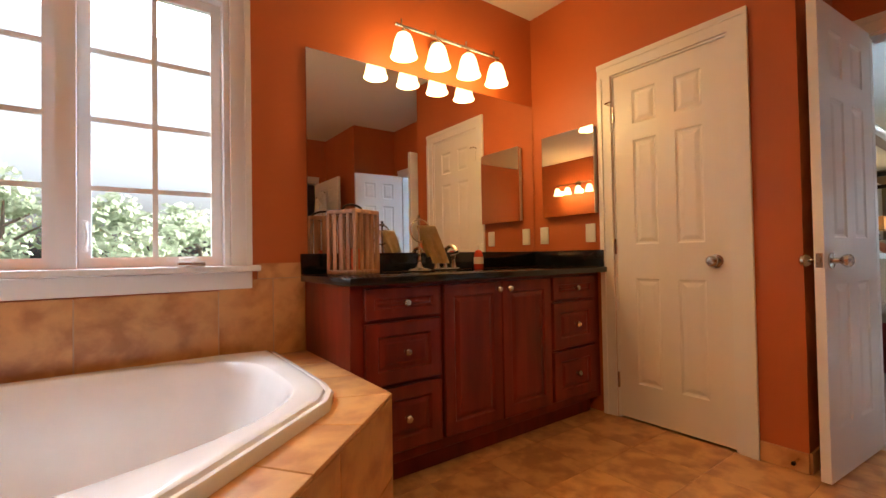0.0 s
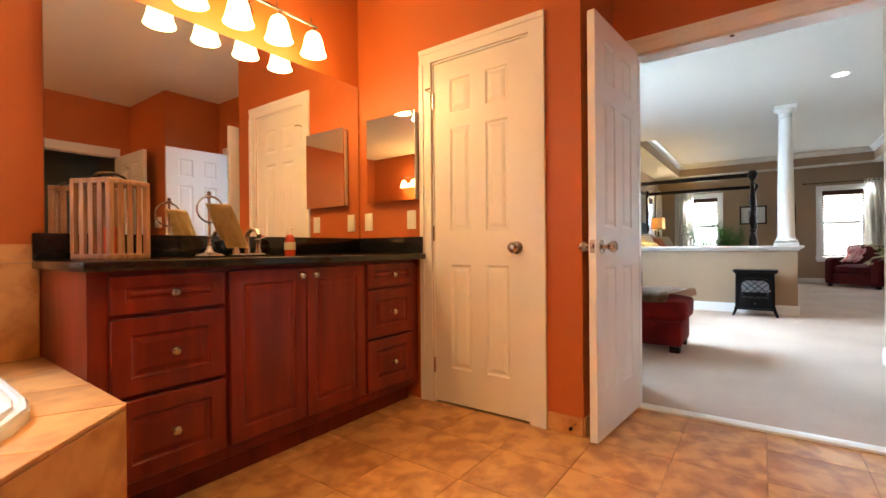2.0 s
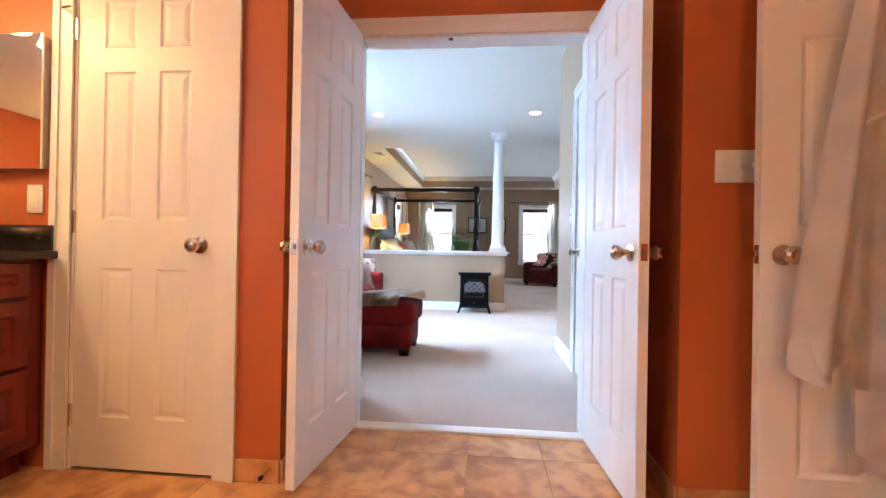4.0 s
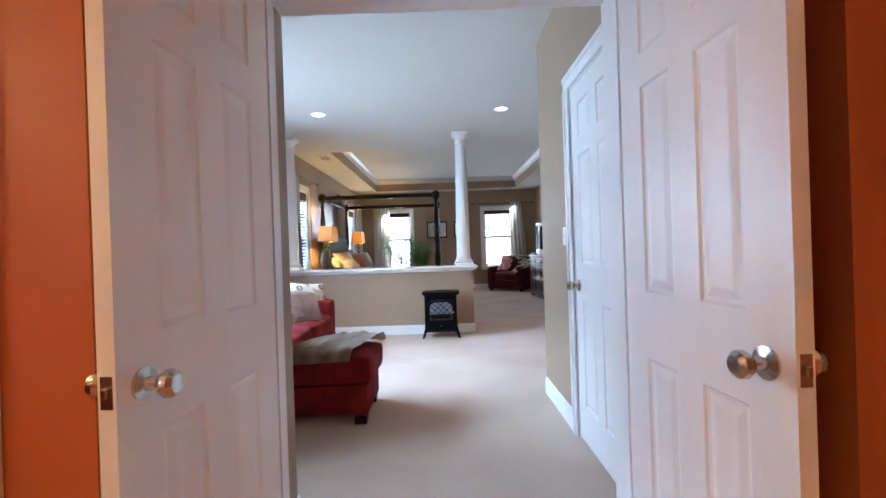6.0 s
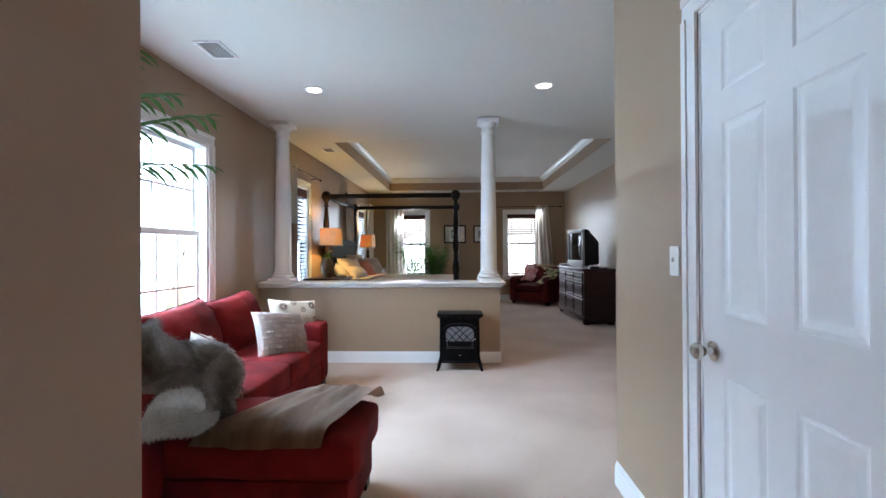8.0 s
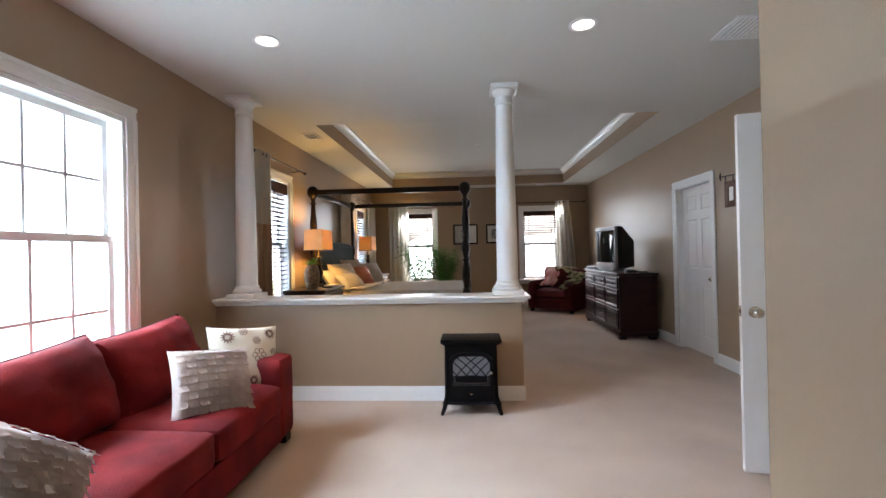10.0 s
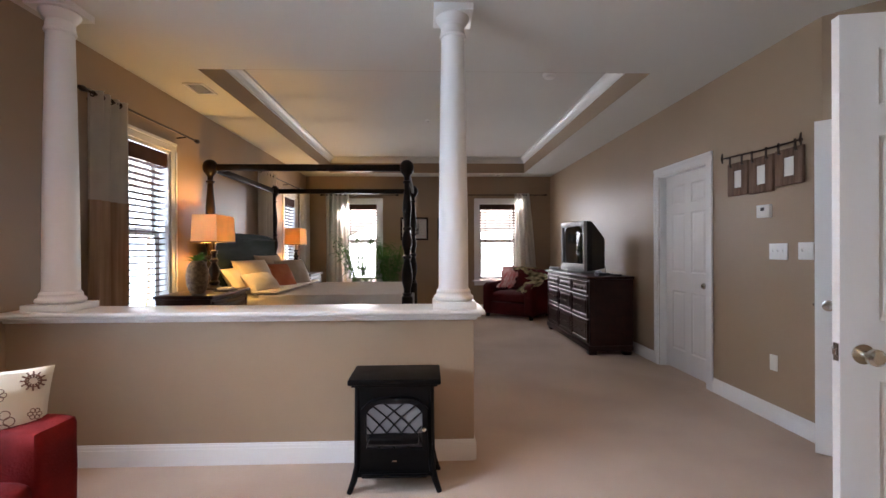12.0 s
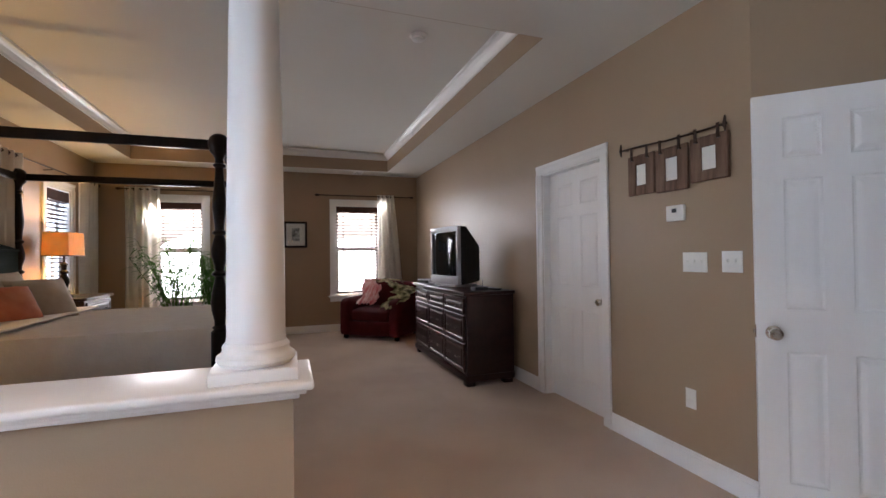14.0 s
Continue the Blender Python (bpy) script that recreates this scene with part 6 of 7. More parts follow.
def armchair(t):
    part("base", rbox(-0.52, 0.52, -0.40, 0.40, 0.06, 0.28, 0.02), M_REDL, t, at=pose(0, 0, 0, 0, 0, 180))
    part("seat_cushion", soft(0.66, 0.68, 0.18, 0.045, 0.03, 31, 10), M_REDL, t, at=pose(0, 0.06, 0.282))
    part("back", soft(0.98, 0.24, 0.58, 0.06, 0.02, 32, 10), M_REDL, t, at=pose(0, -0.30, 0.27))
    part("back_cushion", soft(0.64, 0.18, 0.40, 0.06, 0.04, 35, 10), M_REDL, t, at=pose(0, -0.14, 0.45, 12))
    for sx in (-1, 1):
        part("arm", soft(0.20, 0.82, 0.56, 0.07, 0.02, 33 + sx, 10), M_REDL, t, at=pose(sx * 0.43, 0.02, 0.06))
        for fy in (-0.34, 0.34):
            part("foot", rbox(sx * 0.45 - 0.03, sx * 0.45 + 0.03, fy - 0.03, fy + 0.03, 0, 0.059, 0.004), M_ESPRESSO, t)


armchair(chr_)
CH = pose(14.15, -1.86, 0, 0, 0, 49.5)
M_PAT = mat("patterned_throw", (0.09, 0.08, 0.028), (0.62, 0.53, 0.30), scale=11, rough=0.9, bump=1.0, bscale=120, detail=1)
cth = thing("armchair_throw", CH @ pose(-0.20, -0.13, 0.82), "olive and cream patterned throw over the red armchair", "throw")


def crumpled(pts, w, seed, amp=0.03, fray=0.05):
    """A loose cloth laid along pts, w wide across, bunched and 5 mm thick."""
    rnd = Vector((seed * 3.1, seed * 1.7, 0))
    P3 = [Vector(p) for p in pts]
    bm = bmesh.new()
    rows, nu, nv = [], 34, 20
    for i in range(nu + 1):
        s = i / nu * (len(P3) - 1)
        k = min(int(s), len(P3) - 2)
        c = P3[k].lerp(P3[k + 1], s - k)
        d = (P3[min(k + 2, len(P3) - 1)] - P3[max(k - 1, 0)])
        side = Vector((d.y, -d.x, 0)).normalized()
        row = []
        for j in range(nv + 1):
            u = j / nv - 0.5
            q = c + side * (u * w * (1 + 0.25 * noise.noise(rnd + Vector((s * 1.3, 5, 0)))) + fray * noise.noise(rnd + Vector((s * 2, u * 2, 7))))
            q.z += abs(amp * noise.noise(rnd + Vector((s * 2.2, u * 6, 0)))) + amp * 0.6 * abs(math.sin(u * 13 + s * 2)) - 0.10 * u * u
            row.append(bm.verts.new(q))
        rows.append(row)
    for a, b in zip(rows, rows[1:]):
        for j in range(nv):
            bm.faces.new((a[j], a[j + 1], b[j + 1], b[j]))
    bmesh.ops.solidify(bm, geom=bm.faces[:], thickness=0.005)
    return bm


part("cloth", crumpled([(0.52, -0.30, -0.02), (0.40, -0.20, 0.04), (0.10, -0.12, 0.05), (-0.14, 0.02, -0.05), (-0.26, 0.22, -0.14), (-0.20, 0.42, -0.22), (-0.05, 0.52, -0.34)], 0.34, 3, 0.05, 0.10), M_PAT, cth)
solo("armchair_blanket", crumpled([(0.40, -0.36, 0.86), (0.30, -0.24, 0.88), (0.20, -0.06, 0.80), (0.14, 0.10, 0.62), (0.16, 0.26, 0.52)], 0.30, 9, 0.05, 0.08), mat("pink_striped_cotton", (0.60, 0.10, 0.11), (0.78, 0.55, 0.50), scale=7, rough=0.85, bump=0.6, bscale=150, stretch=(3, 0.6, 0.6)), "pink and white patterned blanket crumpled over the red armchair", "blanket", CH)


# ---- windows' dressing ----
M_CURT = fabric_mat("ivory_curtain", (0.84, 0.80, 0.73), 0.40)
M_CURTB = fabric_mat("brown_linen_curtain", (0.72, 0.54, 0.38), 0.35, (0.42, 0.23, 0.13), (3.5, 3.5, 0.12))
M_BLIND = mat("dark_walnut_slat", (0.035, 0.013, 0.009), (0.055, 0.022, 0.013), scale=5, rough=0.6, per_ob=0.1, spec=0.1)


def rod(m, L, brackets):
    t = thing("curtain_rod", m, "dark bronze curtain rod with finials on the taupe wall", "curtain rod", "curtain rods")
    part("bar", tube([(0, -0.09, 0), (L, -0.09, 0)], 0.009, 10), M_BRONZE, t)
    for x, s in ((0, -1), (L, 1)):
        part("finial", swap(lathe([(0, 0), (0.013, 0.0), (0.018, 0.02 * 1), (0.022, 0.045), (0.014, 0.07), (0, 0.078)], 14), (2, 0, 1)) if s > 0 else swap(lathe([(0, 0), (0.013, 0.0), (0.018, -0.02), (0.022, -0.045), (0.014, -0.07), (0, -0.078)], 14), (2, 0, 1)), M_BRONZE, t, at=pose(x, -0.09, 0))
    for x in brackets:
        part("bracket", tube([(x, -0.001, -0.02), (x, -0.05, -0.015), (x, -0.09, -0.012)], 0.006), M_BRONZE, t)
    return t


def curtain(m, w_top, w_bot, z_top, z_bot, folds, two_tone=0.0, lean=0.0, label="ivory grommet curtain hanging from a bronze rod"):
    t = thing("curtain", m, label, "curtain", "curtains at the windows")

    def sheet(za, zb):
        bm = bmesh.new()
        nx, nz = folds * 10, 18
        grid = []
        for j in range(nz + 1):
            z = za + (zb - za) * j / nz
            s = (z_top - z) / (z_top - z_bot)
            wd = w_top + (w_bot - w_top) * s
            row = []
            for i in range(nx + 1):
                u = i / nx
                ph = 2 * math.pi * folds * u
                amp = 0.034 * (1 - 0.35 * s) + 0.008 * math.sin(7 * u + 3 * s)
                row.append(bm.verts.new((u * wd + lean * s + 0.01 * math.sin(ph * 0.5 + 4 * s), -0.09 + amp * math.sin(ph + 0.5 * math.sin(3 * s)), z)))
            grid.append(row)
        for a, b in zip(grid, grid[1:]):
            for i in range(nx):
                bm.faces.new((a[i], a[i + 1], b[i + 1], b[i]))
        bmesh.ops.solidify(bm, geom=bm.faces[:], thickness=0.002)
        return bm
    if two_tone:
        part("upper_cloth", sheet(z_top, two_tone), M_CURT, t, "ivory upper cloth")
        part("lower_band", sheet(two_tone - 0.0005, z_bot), M_CURTB, t, "brown linen lower band")
    else:
        part("cloth", sheet(z_top, z_bot), M_CURT, t)
    for i in range(folds * 2):
        x = w_top * (i + 0.5) / (folds * 2)
        part("grommet", swap(lathe([(0.014, -0.002), (0.022, -0.002), (0.022, 0.002), (0.014, 0.002), (0.014, -0.002)], 14), (2, 0, 1)), M_BRONZE, t, "bronze grommet ring", at=pose(x, -0.09, z_top - 0.035))
    return t


def blind(m, w, z0, z1, pitch=0.055, tilt=12, headh=0.13, deep=0.024):
    t = thing("window_blind", m, "dark walnut slatted blind lowered in the window", "window blind", "window blinds")
    part("valance", rbox(0.0, w, -0.004, 0.006, z1 - headh, z1, 0.002, 1), M_BLIND, t, "dark woven valance")
    slat = mesh("slat", boxes([(0.004, w - 0.004, -deep, deep, -0.0025, 0.0025)]), M_BLIND, smooth=False)
    n = int((z1 - headh - z0 - 0.03) / pitch)
    for i in range(n + 1):
        part("slat", slat, None, t, at=pose(0, 0.036, z1 - headh + 0.02 - pitch * (i + 0.5), tilt))
    part("bottom_rail", rbox(0.004, w - 0.004, 0.015, 0.06, z0, z0 + 0.02, 0.003, 1), M_BLIND, t)
    for x in (0.12, w - 0.12):
        part("ladder_tape", boxes([(x - 0.003, x + 0.003, 0.0085, 0.0095, z0 + 0.02, z1 - headh), (x - 0.003, x + 0.003, 0.0635, 0.0645, z0 + 0.02, z1 - headh)]), M_BLIND, t, "dark cloth ladder tape", smooth=False)
    return t


WN = along((4.30, NY), (EX, NY))
WE = along((EX, NY + 0.22), (EX, SY))


def wn(x, z=0.0, y=0.0):
    return WN @ Matrix.Translation((x - 4.30, y, z))


def we(y, z=0.0, d=0.0):
    return WE @ Matrix.Translation((NY + 0.22 - y, d, z))


blind(wn(W3X + 0.028, 0, 0.012), 0.554, 0.68, 2.165, tilt=-12, deep=0.026)
blind(wn(W4X + 0.028, 0, 0.012), 0.594, 0.68, 2.165, tilt=-12, deep=0.026)
blind(we(1.54 - 0.028, 0, 0.012), 0.654, 0.66, 2.165, tilt=-9, deep=0.026, headh=0.10)
blind(we(-1.20 - 0.028, 0, 0.012), 0.744, 0.66, 2.165, tilt=-9, deep=0.026, headh=0.10)
rod(wn(9.05, 2.37), 1.42, (0.12, 1.25))
rod(wn(12.15, 2.37), 2.60, (0.12, 1.3, 2.4))
rod(we(1.90, 2.345), 1.42, (0.12, 1.3))
rod(we(-0.94, 2.345), 1.58, (0.12, 1.42))
curtain(wn(9.08, 0), 0.36, 0.36, 2.40, 0.03, 4, two_tone=1.62, label="ivory and brown two-tone curtain beside the blind")
curtain(wn(12.18, 0), 0.60, 0.60, 2.40, 0.03, 5, label="ivory curtain hanging beside the far blind")
curtain(wn(14.20, 0), 0.50, 0.50, 2.40, 0.03, 4, label="ivory curtain hanging by the room corner")
curtain(we(1.86, 0), 0.46, 0.50, 2.375, 0.03, 5, label="sheer ivory curtain beside the plant")
curtain(we(-1.93, 0), 0.30, 0.46, 2.375, 0.62, 4, label="ivory curtain falling behind the red armchair")


# ---- on the walls and the ceiling ----
def picture(m, w, h, label):
    t = thing("picture", m, label, "picture")
    f = 0.035
    part("frame_rails", boxes([(0, w, -0.025, -0.001, 0, f), (0, w, -0.025, -0.001, h - f, h), (0, f, -0.025, -0.001, f, h - f), (w - f, w, -0.025, -0.001, f, h - f)], 0.003), M_ESPRESSO, t, "dark wooden frame", smooth=False)
    part("mat_board", boxes([(f, w - f, -0.010, -0.003, f, h - f)]), M_PLASTIC, t, "white mat board", smooth=False)
    part("print", boxes([(w * 0.33, w * 0.67, -0.0125, -0.0101, h * 0.25, h * 0.75)]), mat("grey_print", (0.10, 0.10, 0.10), (0.55, 0.55, 0.53), scale=22, rough=0.3), t, "small grey print", smooth=False)
    glz = part("glazing", boxes([(f, w - f, -0.018, -0.0165, f, h - f)]), M_GLASS, t, "glass over the print", smooth=False)
    glz.visible_shadow = False
    return t


picture(we(0.38, 1.44), 0.56, 0.46, "dark-framed landscape picture on the taupe wall")
picture(we(-0.37, 1.45), 0.37, 0.44, "dark-framed small picture beside the window")
WS = along((EX, SY), (8.63, SY))


def ws(x, z=0.0, y=0.0):
    return WS @ Matrix.Translation((EX - x, y, z))


M_RUSTIC = mat("rustic_brown_wood", (0.10, 0.05, 0.028), (0.18, 0.10, 0.06), scale=8, rough=0.75, bump=1.0, bscale=40, stretch=(4, 4, 0.6))
hr = thing("hanging_rod", ws(9.54, 1.985), "twig-like iron rod hung with three rustic frames", "wall rod")
part("bar", tube([(0, -0.035, 0.02), (0.2, -0.037, 0.013), (0.4, -0.033, 0.0), (0.6, -0.036, -0.006), (0.80, -0.035, -0.005)], [0.006, 0.007, 0.006, 0.007, 0.006], 8), M_BRONZE, hr)
for x, z in ((0.01, 0.02), (0.79, -0.005)):
    part("finial", tube([(x, -0.035, z - 0.04), (x, -0.04, z), (x, -0.035, z + 0.045)], [0.004, 0.010, 0.004], 8), M_BRONZE, hr)
    part("bracket", tube([(x + (0.03 if x < 0.4 else -0.03), 0, z), (x + (0.03 if x < 0.4 else -0.03), -0.036, z)], 0.006), M_BRONZE, hr)
for x, z, w, h in ((9.47, 1.68, 0.225, 0.265), (9.23, 1.67, 0.235, 0.27), (8.975, 1.695, 0.235, 0.25)):
    t = thing("rustic_frame", ws(x, z, -0.012), "rustic brown wooden frame hanging by straps from the rod", "picture frame", "frames on the iron rod")
    a, b = w * 0.31, h * 0.24
    part("board", boxes([(0, a, -0.022, 0, 0, h), (w - a, w, -0.022, 0, 0, h), (a, w - a, -0.022, 0, 0, b), (a, w - a, -0.022, 0, h - b, h)], 0.003), M_RUSTIC, t, smooth=False)
    part("print", boxes([(a, w - a, -0.012, -0.006, b, h - b)]), M_PLASTIC, t, "blank pale print", smooth=False)
    for xs in (w * 0.2, w * 0.8):
        part("strap", boxes([(xs - 0.009, xs + 0.009, -0.034, -0.030, h - 0.03, 1.995 - z), (xs - 0.009, xs + 0.009, -0.030, -0.0225, h - 0.03, h - 0.022)]), M_BRONZE, t, "leather strap", smooth=False)
th = thing("thermostat", ws(9.16, 1.485), "small white thermostat on the taupe wall", "thermostat")
part("case", rbox(0, 0.125, -0.028, -0.001, 0, 0.095, 0.006), M_PLASTIC, th)
part("display", boxes([(0.045, 0.08, -0.0295, -0.0282, 0.05, 0.075)]), M_DARKP, th, smooth=False)
plate(ws(8.98, 1.235), 3, True, "white triple switch plate on the taupe wall")
plate(ws(8.75, 1.24), 2, True, "white double switch plate beside the entry doors")
plate(ws(9.025, 0.43), 1, False, "white outlet plate low on the taupe wall")
plate(along((6.04, -0.835), (4.11, -0.835), 6.04 - 5.36) @ Matrix.Translation((0, 0, 1.205)), 1, True, "white single switch plate beside the closet door")

M_VENTD = mat("vent_dark", (0.12, 0.11, 0.10), rough=0.8)


def vent(x0, x1, y0, y1, z, label, slats=8):
    t = thing("ceiling_vent", Matrix(), label, "ceiling vent")
    part("backing", boxes([(x0 + 0.01, x1 - 0.01, y0 + 0.01, y1 - 0.01, z - 0.003, z - 0.001)]), M_VENTD, t, smooth=False)
    part("rim", boxes([(x0, x1, y0, y0 + 0.018, z - 0.010, z - 0.0005), (x0, x1, y1 - 0.018, y1, z - 0.010, z - 0.0005), (x0, x0 + 0.018, y0 + 0.018, y1 - 0.018, z - 0.010, z - 0.0005), (x1 - 0.018, x1, y0 + 0.018, y1 - 0.018, z - 0.010, z - 0.0005)]), M_WHITE, t, smooth=False)
    for i in range(slats):
        yy = y0 + 0.018 + (y1 - y0 - 0.036) * (i + 0.5) / slats
        part("slat", boxes([(x0 + 0.018, x1 - 0.018, -0.5 * (y1 - y0 - 0.04) / slats * 0.6, 0.5 * (y1 - y0 - 0.04) / slats * 0.6, -0.001, 0.001)]), M_WHITE, t, smooth=False, at=pose(0, yy, z - 0.007, 25))
    return t


vent(9.87, 10.14, 1.80, 1.98, Z, "white ceiling vent near the bed", 6)
vent(7.60, 7.92, -2.26, -1.72, Z, "large white return air grille in the ceiling", 16)
vent(6.64, 6.92, 1.67, 1.86, Z, "white ceiling vent over the sitting area", 6)
vent(14.55, 14.80, -1.66, -1.50, Z, "white ceiling vent near the corner windows", 5)
smk = thing("smoke_detector", pose(10.33, -1.41, TZ), "round white smoke detector on the tray ceiling", "smoke detector")
part("base", lathe([(0, -0.001), (0.068, -0.001), (0.07, -0.012), (0.06, -0.022), (0, -0.022)], 28), M_PLASTIC, smk)
part("cover", lathe([(0, -0.0225), (0.052, -0.0225), (0.048, -0.040), (0.03, -0.046), (0, -0.047)], 28), M_PLASTIC, smk)
spk = thing("sprinkler", pose(11.94, -0.18, TZ), "tiny white sprinkler head on the tray ceiling", "sprinkler")
part("escutcheon", lathe([(0, -0.001), (0.035, -0.001), (0.03, -0.008), (0, -0.009)], 20), M_PLASTIC, spk)
part("head", lathe([(0, -0.0095), (0.008, -0.0095), (0.008, -0.022), (0.014, -0.024), (0, -0.026)], 12), M_NICKEL, spk)


# ---- outdoors ----
M_GRASS = mat("lawn_grass", (0.045, 0.07, 0.02), (0.08, 0.11, 0.04), scale=0.6, rough=0.9, bump=2, bscale=30)
M_BARK = mat("tree_bark", (0.12, 0.09, 0.07), rough=0.9, bump=2, bscale=20)
# leaf green paled: the bright haze outdoors is put into this colour
M_FOL = fabric_mat("hazed_tree_foliage", (0.38, 0.43, 0.31), 0.7)
solo("ground", boxes([(-600, 600, 2.6, 600, -3.3, -3.2), (15.2, 600, -600, 2.6, -3.3, -3.2)]), M_GRASS, "green lawn below the house", "ground", kind="structure", smooth=False)


def crown_mesh(seed, R, H):
    rnd = random.Random(seed)
    vs, fs = [], []
    clumps = []
    for k in range(26):
        a, h = rnd.uniform(0, 2 * math.pi), rnd.uniform(0, 1)
        r = R * (0.35 + 0.65 * rnd.random()) * math.sin(math.pi * (0.15 + 0.8 * h)) ** 0.7
        clumps.append((r * math.cos(a), r * math.sin(a), H * h, R * rnd.uniform(0.22, 0.42)))
    for cx, cy, cz, cr in clumps:
        for i in range(110):
            v = Vector((rnd.gauss(0, 1), rnd.gauss(0, 1), rnd.gauss(0, 1))).normalized() * cr * rnd.uniform(0.6, 1.05)
            c = Vector((cx, cy, cz)) + v
            u = Vector((rnd.gauss(0, 1), rnd.gauss(0, 1), rnd.gauss(0, 1))).normalized()
            w = u.orthogonal().normalized()
            sz = rnd.uniform(0.10, 0.22)
            b = len(vs)
            vs += [tuple(c + u * sz), tuple(c + w * sz * 0.7), tuple(c - u * sz), tuple(c - w * sz * 0.7)]
            fs.append((b, b + 1, b + 2, b + 3))
    me = bpy.data.meshes.new("crown")
    me.from_pydata(vs, [], fs)
    me.materials.append(M_FOL)
    return me


def tree(x, y, R, H, seed, me):
    rnd = random.Random(seed)
    t = thing("tree", pose(x, y, -3.2, 0, 0, rnd.uniform(0, 360)), "leafy green tree standing on the lawn", "tree", "trees beyond the lawn")
    part("trunk", tube([(0, 0, 0), (0.05, 0.1, H * 0.25), (0, 0.05, H * 0.55), (0.1, 0, H * 0.85)], [0.22, 0.17, 0.12, 0.04], 8), M_BARK, t)
    for k in range(5):
        a = k * 1.3 + rnd.random()
        z = H * (0.3 + 0.1 * k)
        part("limb", tube([(0, 0.05, z), (R * 0.35 * math.cos(a), R * 0.35 * math.sin(a), z + H * 0.08), (R * 0.7 * math.cos(a), R * 0.7 * math.sin(a), z + H * 0.14)], [0.07, 0.05, 0.02], 6), M_BARK, t)
    part("crown", me, None, t, at=pose(0, 0, H * 0.24) @ Matrix.Diagonal((1.25, 1.25, (H * 0.76) / 5.6, 1)))
    return t


crowns = [crown_mesh(s_, 2.6, 5.2) for s_ in (1, 2, 3)]
for k, (x, y, hh) in enumerate(((-16, 24, 8.8), (-11, 27, 9.0), (-7, 22, 8.2), (-3, 26, 8.2), (1, 24, 6.9), (4.5, 27, 6.9), (8, 24, 6.4), (12, 30, 6.5), (17, 28, 6.2), (23, 30, 6.5), (38, 12, 5.2), (40, 4, 4.8), (42, -4, 5.0), (-22, 22, 9.5), (-27, 16, 9.5))):
    tree(x, y, 2.6, hh, k, crowns[k % 3])


# ---- tiles last ----
rim_tiles([(-0.258, 0.712), (1.153, 0.712), (1.748, 1.271), (1.763, 2.13)], 0.20, 0.5032, 0.515, 0.30, deck)
for p0, p1 in (((-0.25, 0.72), (1.15, 0.72)), ((1.15, 0.72), (1.74, 1.275)), ((1.74, 1.275), (1.755, 1.59))):
    face_tiles(p0, p1, 0.0, 0.502, 0.33, 0.25, deck)

splash = thing("tub_wall_tiles", Matrix(), "tan travertine tiles on the wall behind the tub", "wall tile", kind="structure")
TW = [(-0.798, -0.40), (-0.397, 0.0), (0.003, 0.45), (0.453, 0.89), (0.893, 1.375), (1.378, 1.605), (1.608, 1.755)]
tile_meshes = {}


def tile_ob(name, w, h, d, material, parent, m, gap=0.0008, b=0.0008):
    key = (round(w, 4), round(h, 4), round(d, 4), material.name)
    if key not in tile_meshes:
        bm = bmesh.new()
        z0, z1 = 0.0, d
        lo = [bm.verts.new(p) for p in ((gap, gap, z0), (w - gap, gap, z0), (w - gap, h - gap, z0), (gap, h - gap, z0))]
        mi = [bm.verts.new(p) for p in ((gap, gap, z1 - b), (w - gap, gap, z1 - b), (w - gap, h - gap, z1 - b), (gap, h - gap, z1 - b))]
        g = gap + b
        hi = [bm.verts.new(p) for p in ((g, g, z1), (w - g, g, z1), (w - g, h - g, z1), (g, h - g, z1))]
        for a, c in ((lo, mi), (mi, hi)):
            for i in range(4):
                bm.faces.new((a[i], a[(i + 1) % 4], c[(i + 1) % 4], c[i]))
        bm.faces.new(hi)
        tile_meshes[key] = mesh(name, bm, material, smooth=False)
    return part(name, tile_meshes[key], None, parent, at=m)


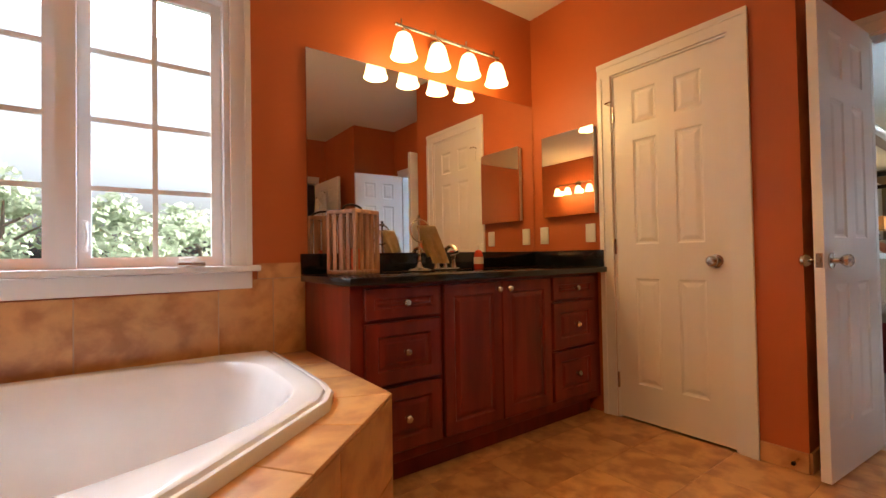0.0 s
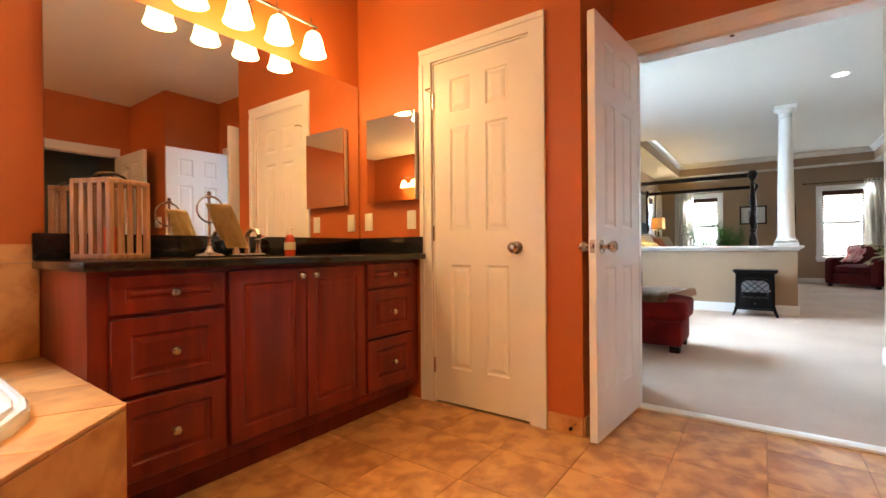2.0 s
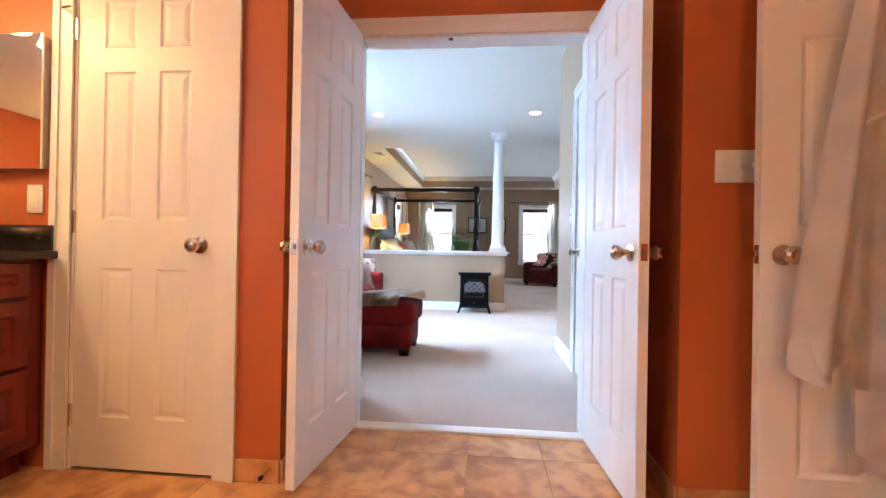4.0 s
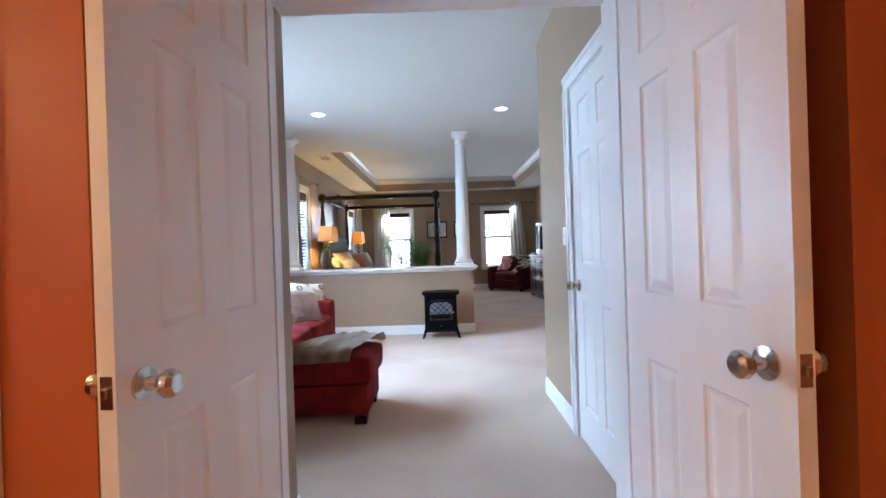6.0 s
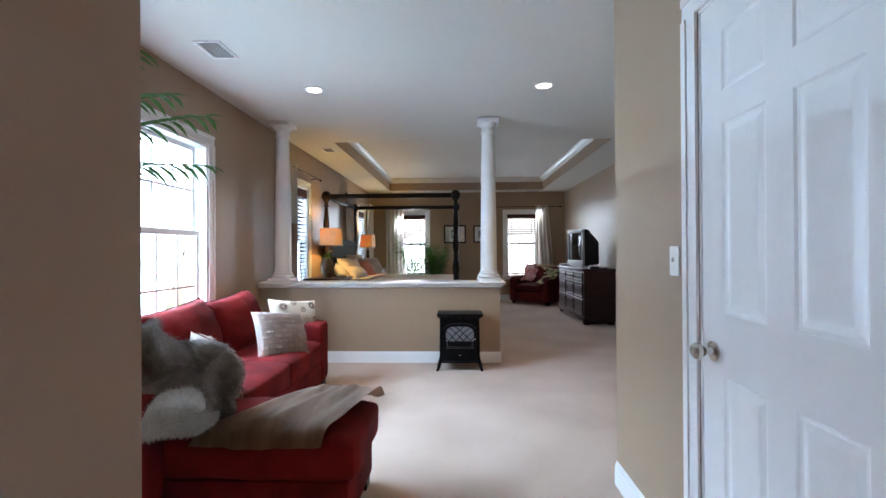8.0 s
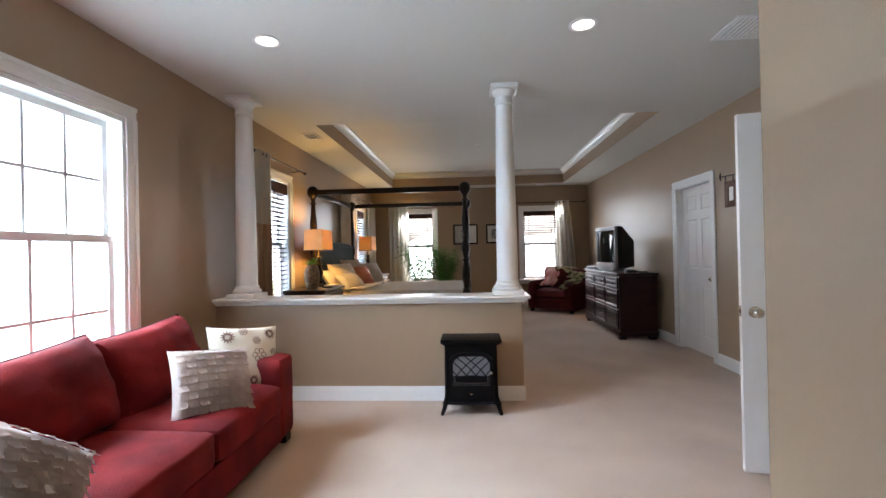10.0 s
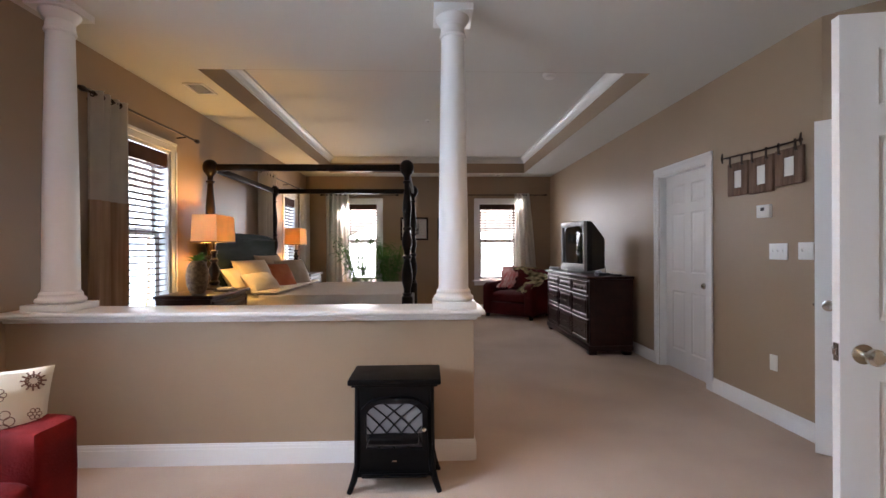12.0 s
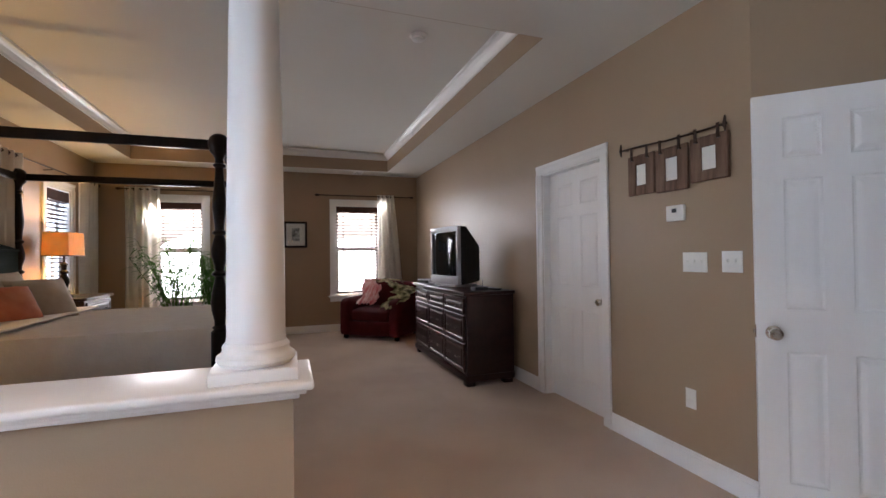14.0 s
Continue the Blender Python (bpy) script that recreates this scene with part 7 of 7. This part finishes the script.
part("grout", boxes([(-0.798, 1.756, BY - 0.0085, BY - 0.0006, 0.515, 0.82), (1.54, 1.756, BY - 0.0085, BY - 0.0006, 0.82, 0.94)]), M_GROUT, splash, "tan grout", smooth=False)
for a, b in TW:
    left_of_window = b < 0.20
    top = 0.87 if b > 1.55 or left_of_window else 0.825
    tile_ob("tile", b - a, top - 0.516, 0.010, M_TUBTILE, splash, pose(a, BY - 0.0005, 0.516, 90, 0, 0))
for a, b in ((1.54, 1.755),):
    tile_ob("tile", b - a, 0.07, 0.012, M_TUBTILE, splash, pose(a, BY - 0.0005, 0.872, 90, 0, 0))

# floor tiles: rows of 0.33 m, laid between the walls
TS = 0.33
fl = bpy.data.objects["floor_bath"]


def floor_piece(x0, x1, y0, y1):
    tile_ob("tile", x1 - x0, y1 - y0, 0.0075, M_TILE, fl, pose(x0, y0, -0.0056, 0, 0, 0))


def floor_rows():
    count = 0
    for i in range(-13, 2):
        x0, x1 = 3.40 + TS * i, 3.40 + TS * (i + 1)
        x1 = min(x1, 3.955)
        for j in range(-7, 7):
            y0, y1 = 0.24 + TS * (j - 1), 0.24 + TS * j
            lo_y, hi_y = (-1.78, BY) if x0 < 3.39 else (-0.84, 0.62)
            a, b = max(y0, lo_y), min(y1, hi_y)
            xa = max(x0, -0.8)
            if b - a < 0.02 or x1 - xa < 0.02:
                continue
            if a > 0.80 and x1 < 1.5:
                continue
            floor_piece(xa, x1, a, b)
            count += 1
    return count


floor_rows()


def base_tiles(p0, p1, gaps=()):
    L = math.hypot(p1[0] - p0[0], p1[1] - p0[1])
    W = along(p0, p1)
    s = 0.0
    run = thing("tile_baseboard", W, "tan tile baseboard along the orange wall", "baseboard", kind="structure")
    for g0, g1 in list(gaps) + [(L, L)]:
        while g0 - s > 0.02:
            w = min(TS, g0 - s)
            tile_ob("tile", w, 0.088, 0.009, M_TUBTILE, run, pose(s, -0.001, 0.004, 90, 0, 0))
            s += w
        s = g1


base_tiles((BX, 1.59), (BX, 0.62), [(0.0, 0.79)])
base_tiles((BX, 0.62), (DX, 0.62))
base_tiles((DX, -0.84), (BX, -0.84))
base_tiles((BX, -0.84), (BX, -1.78))
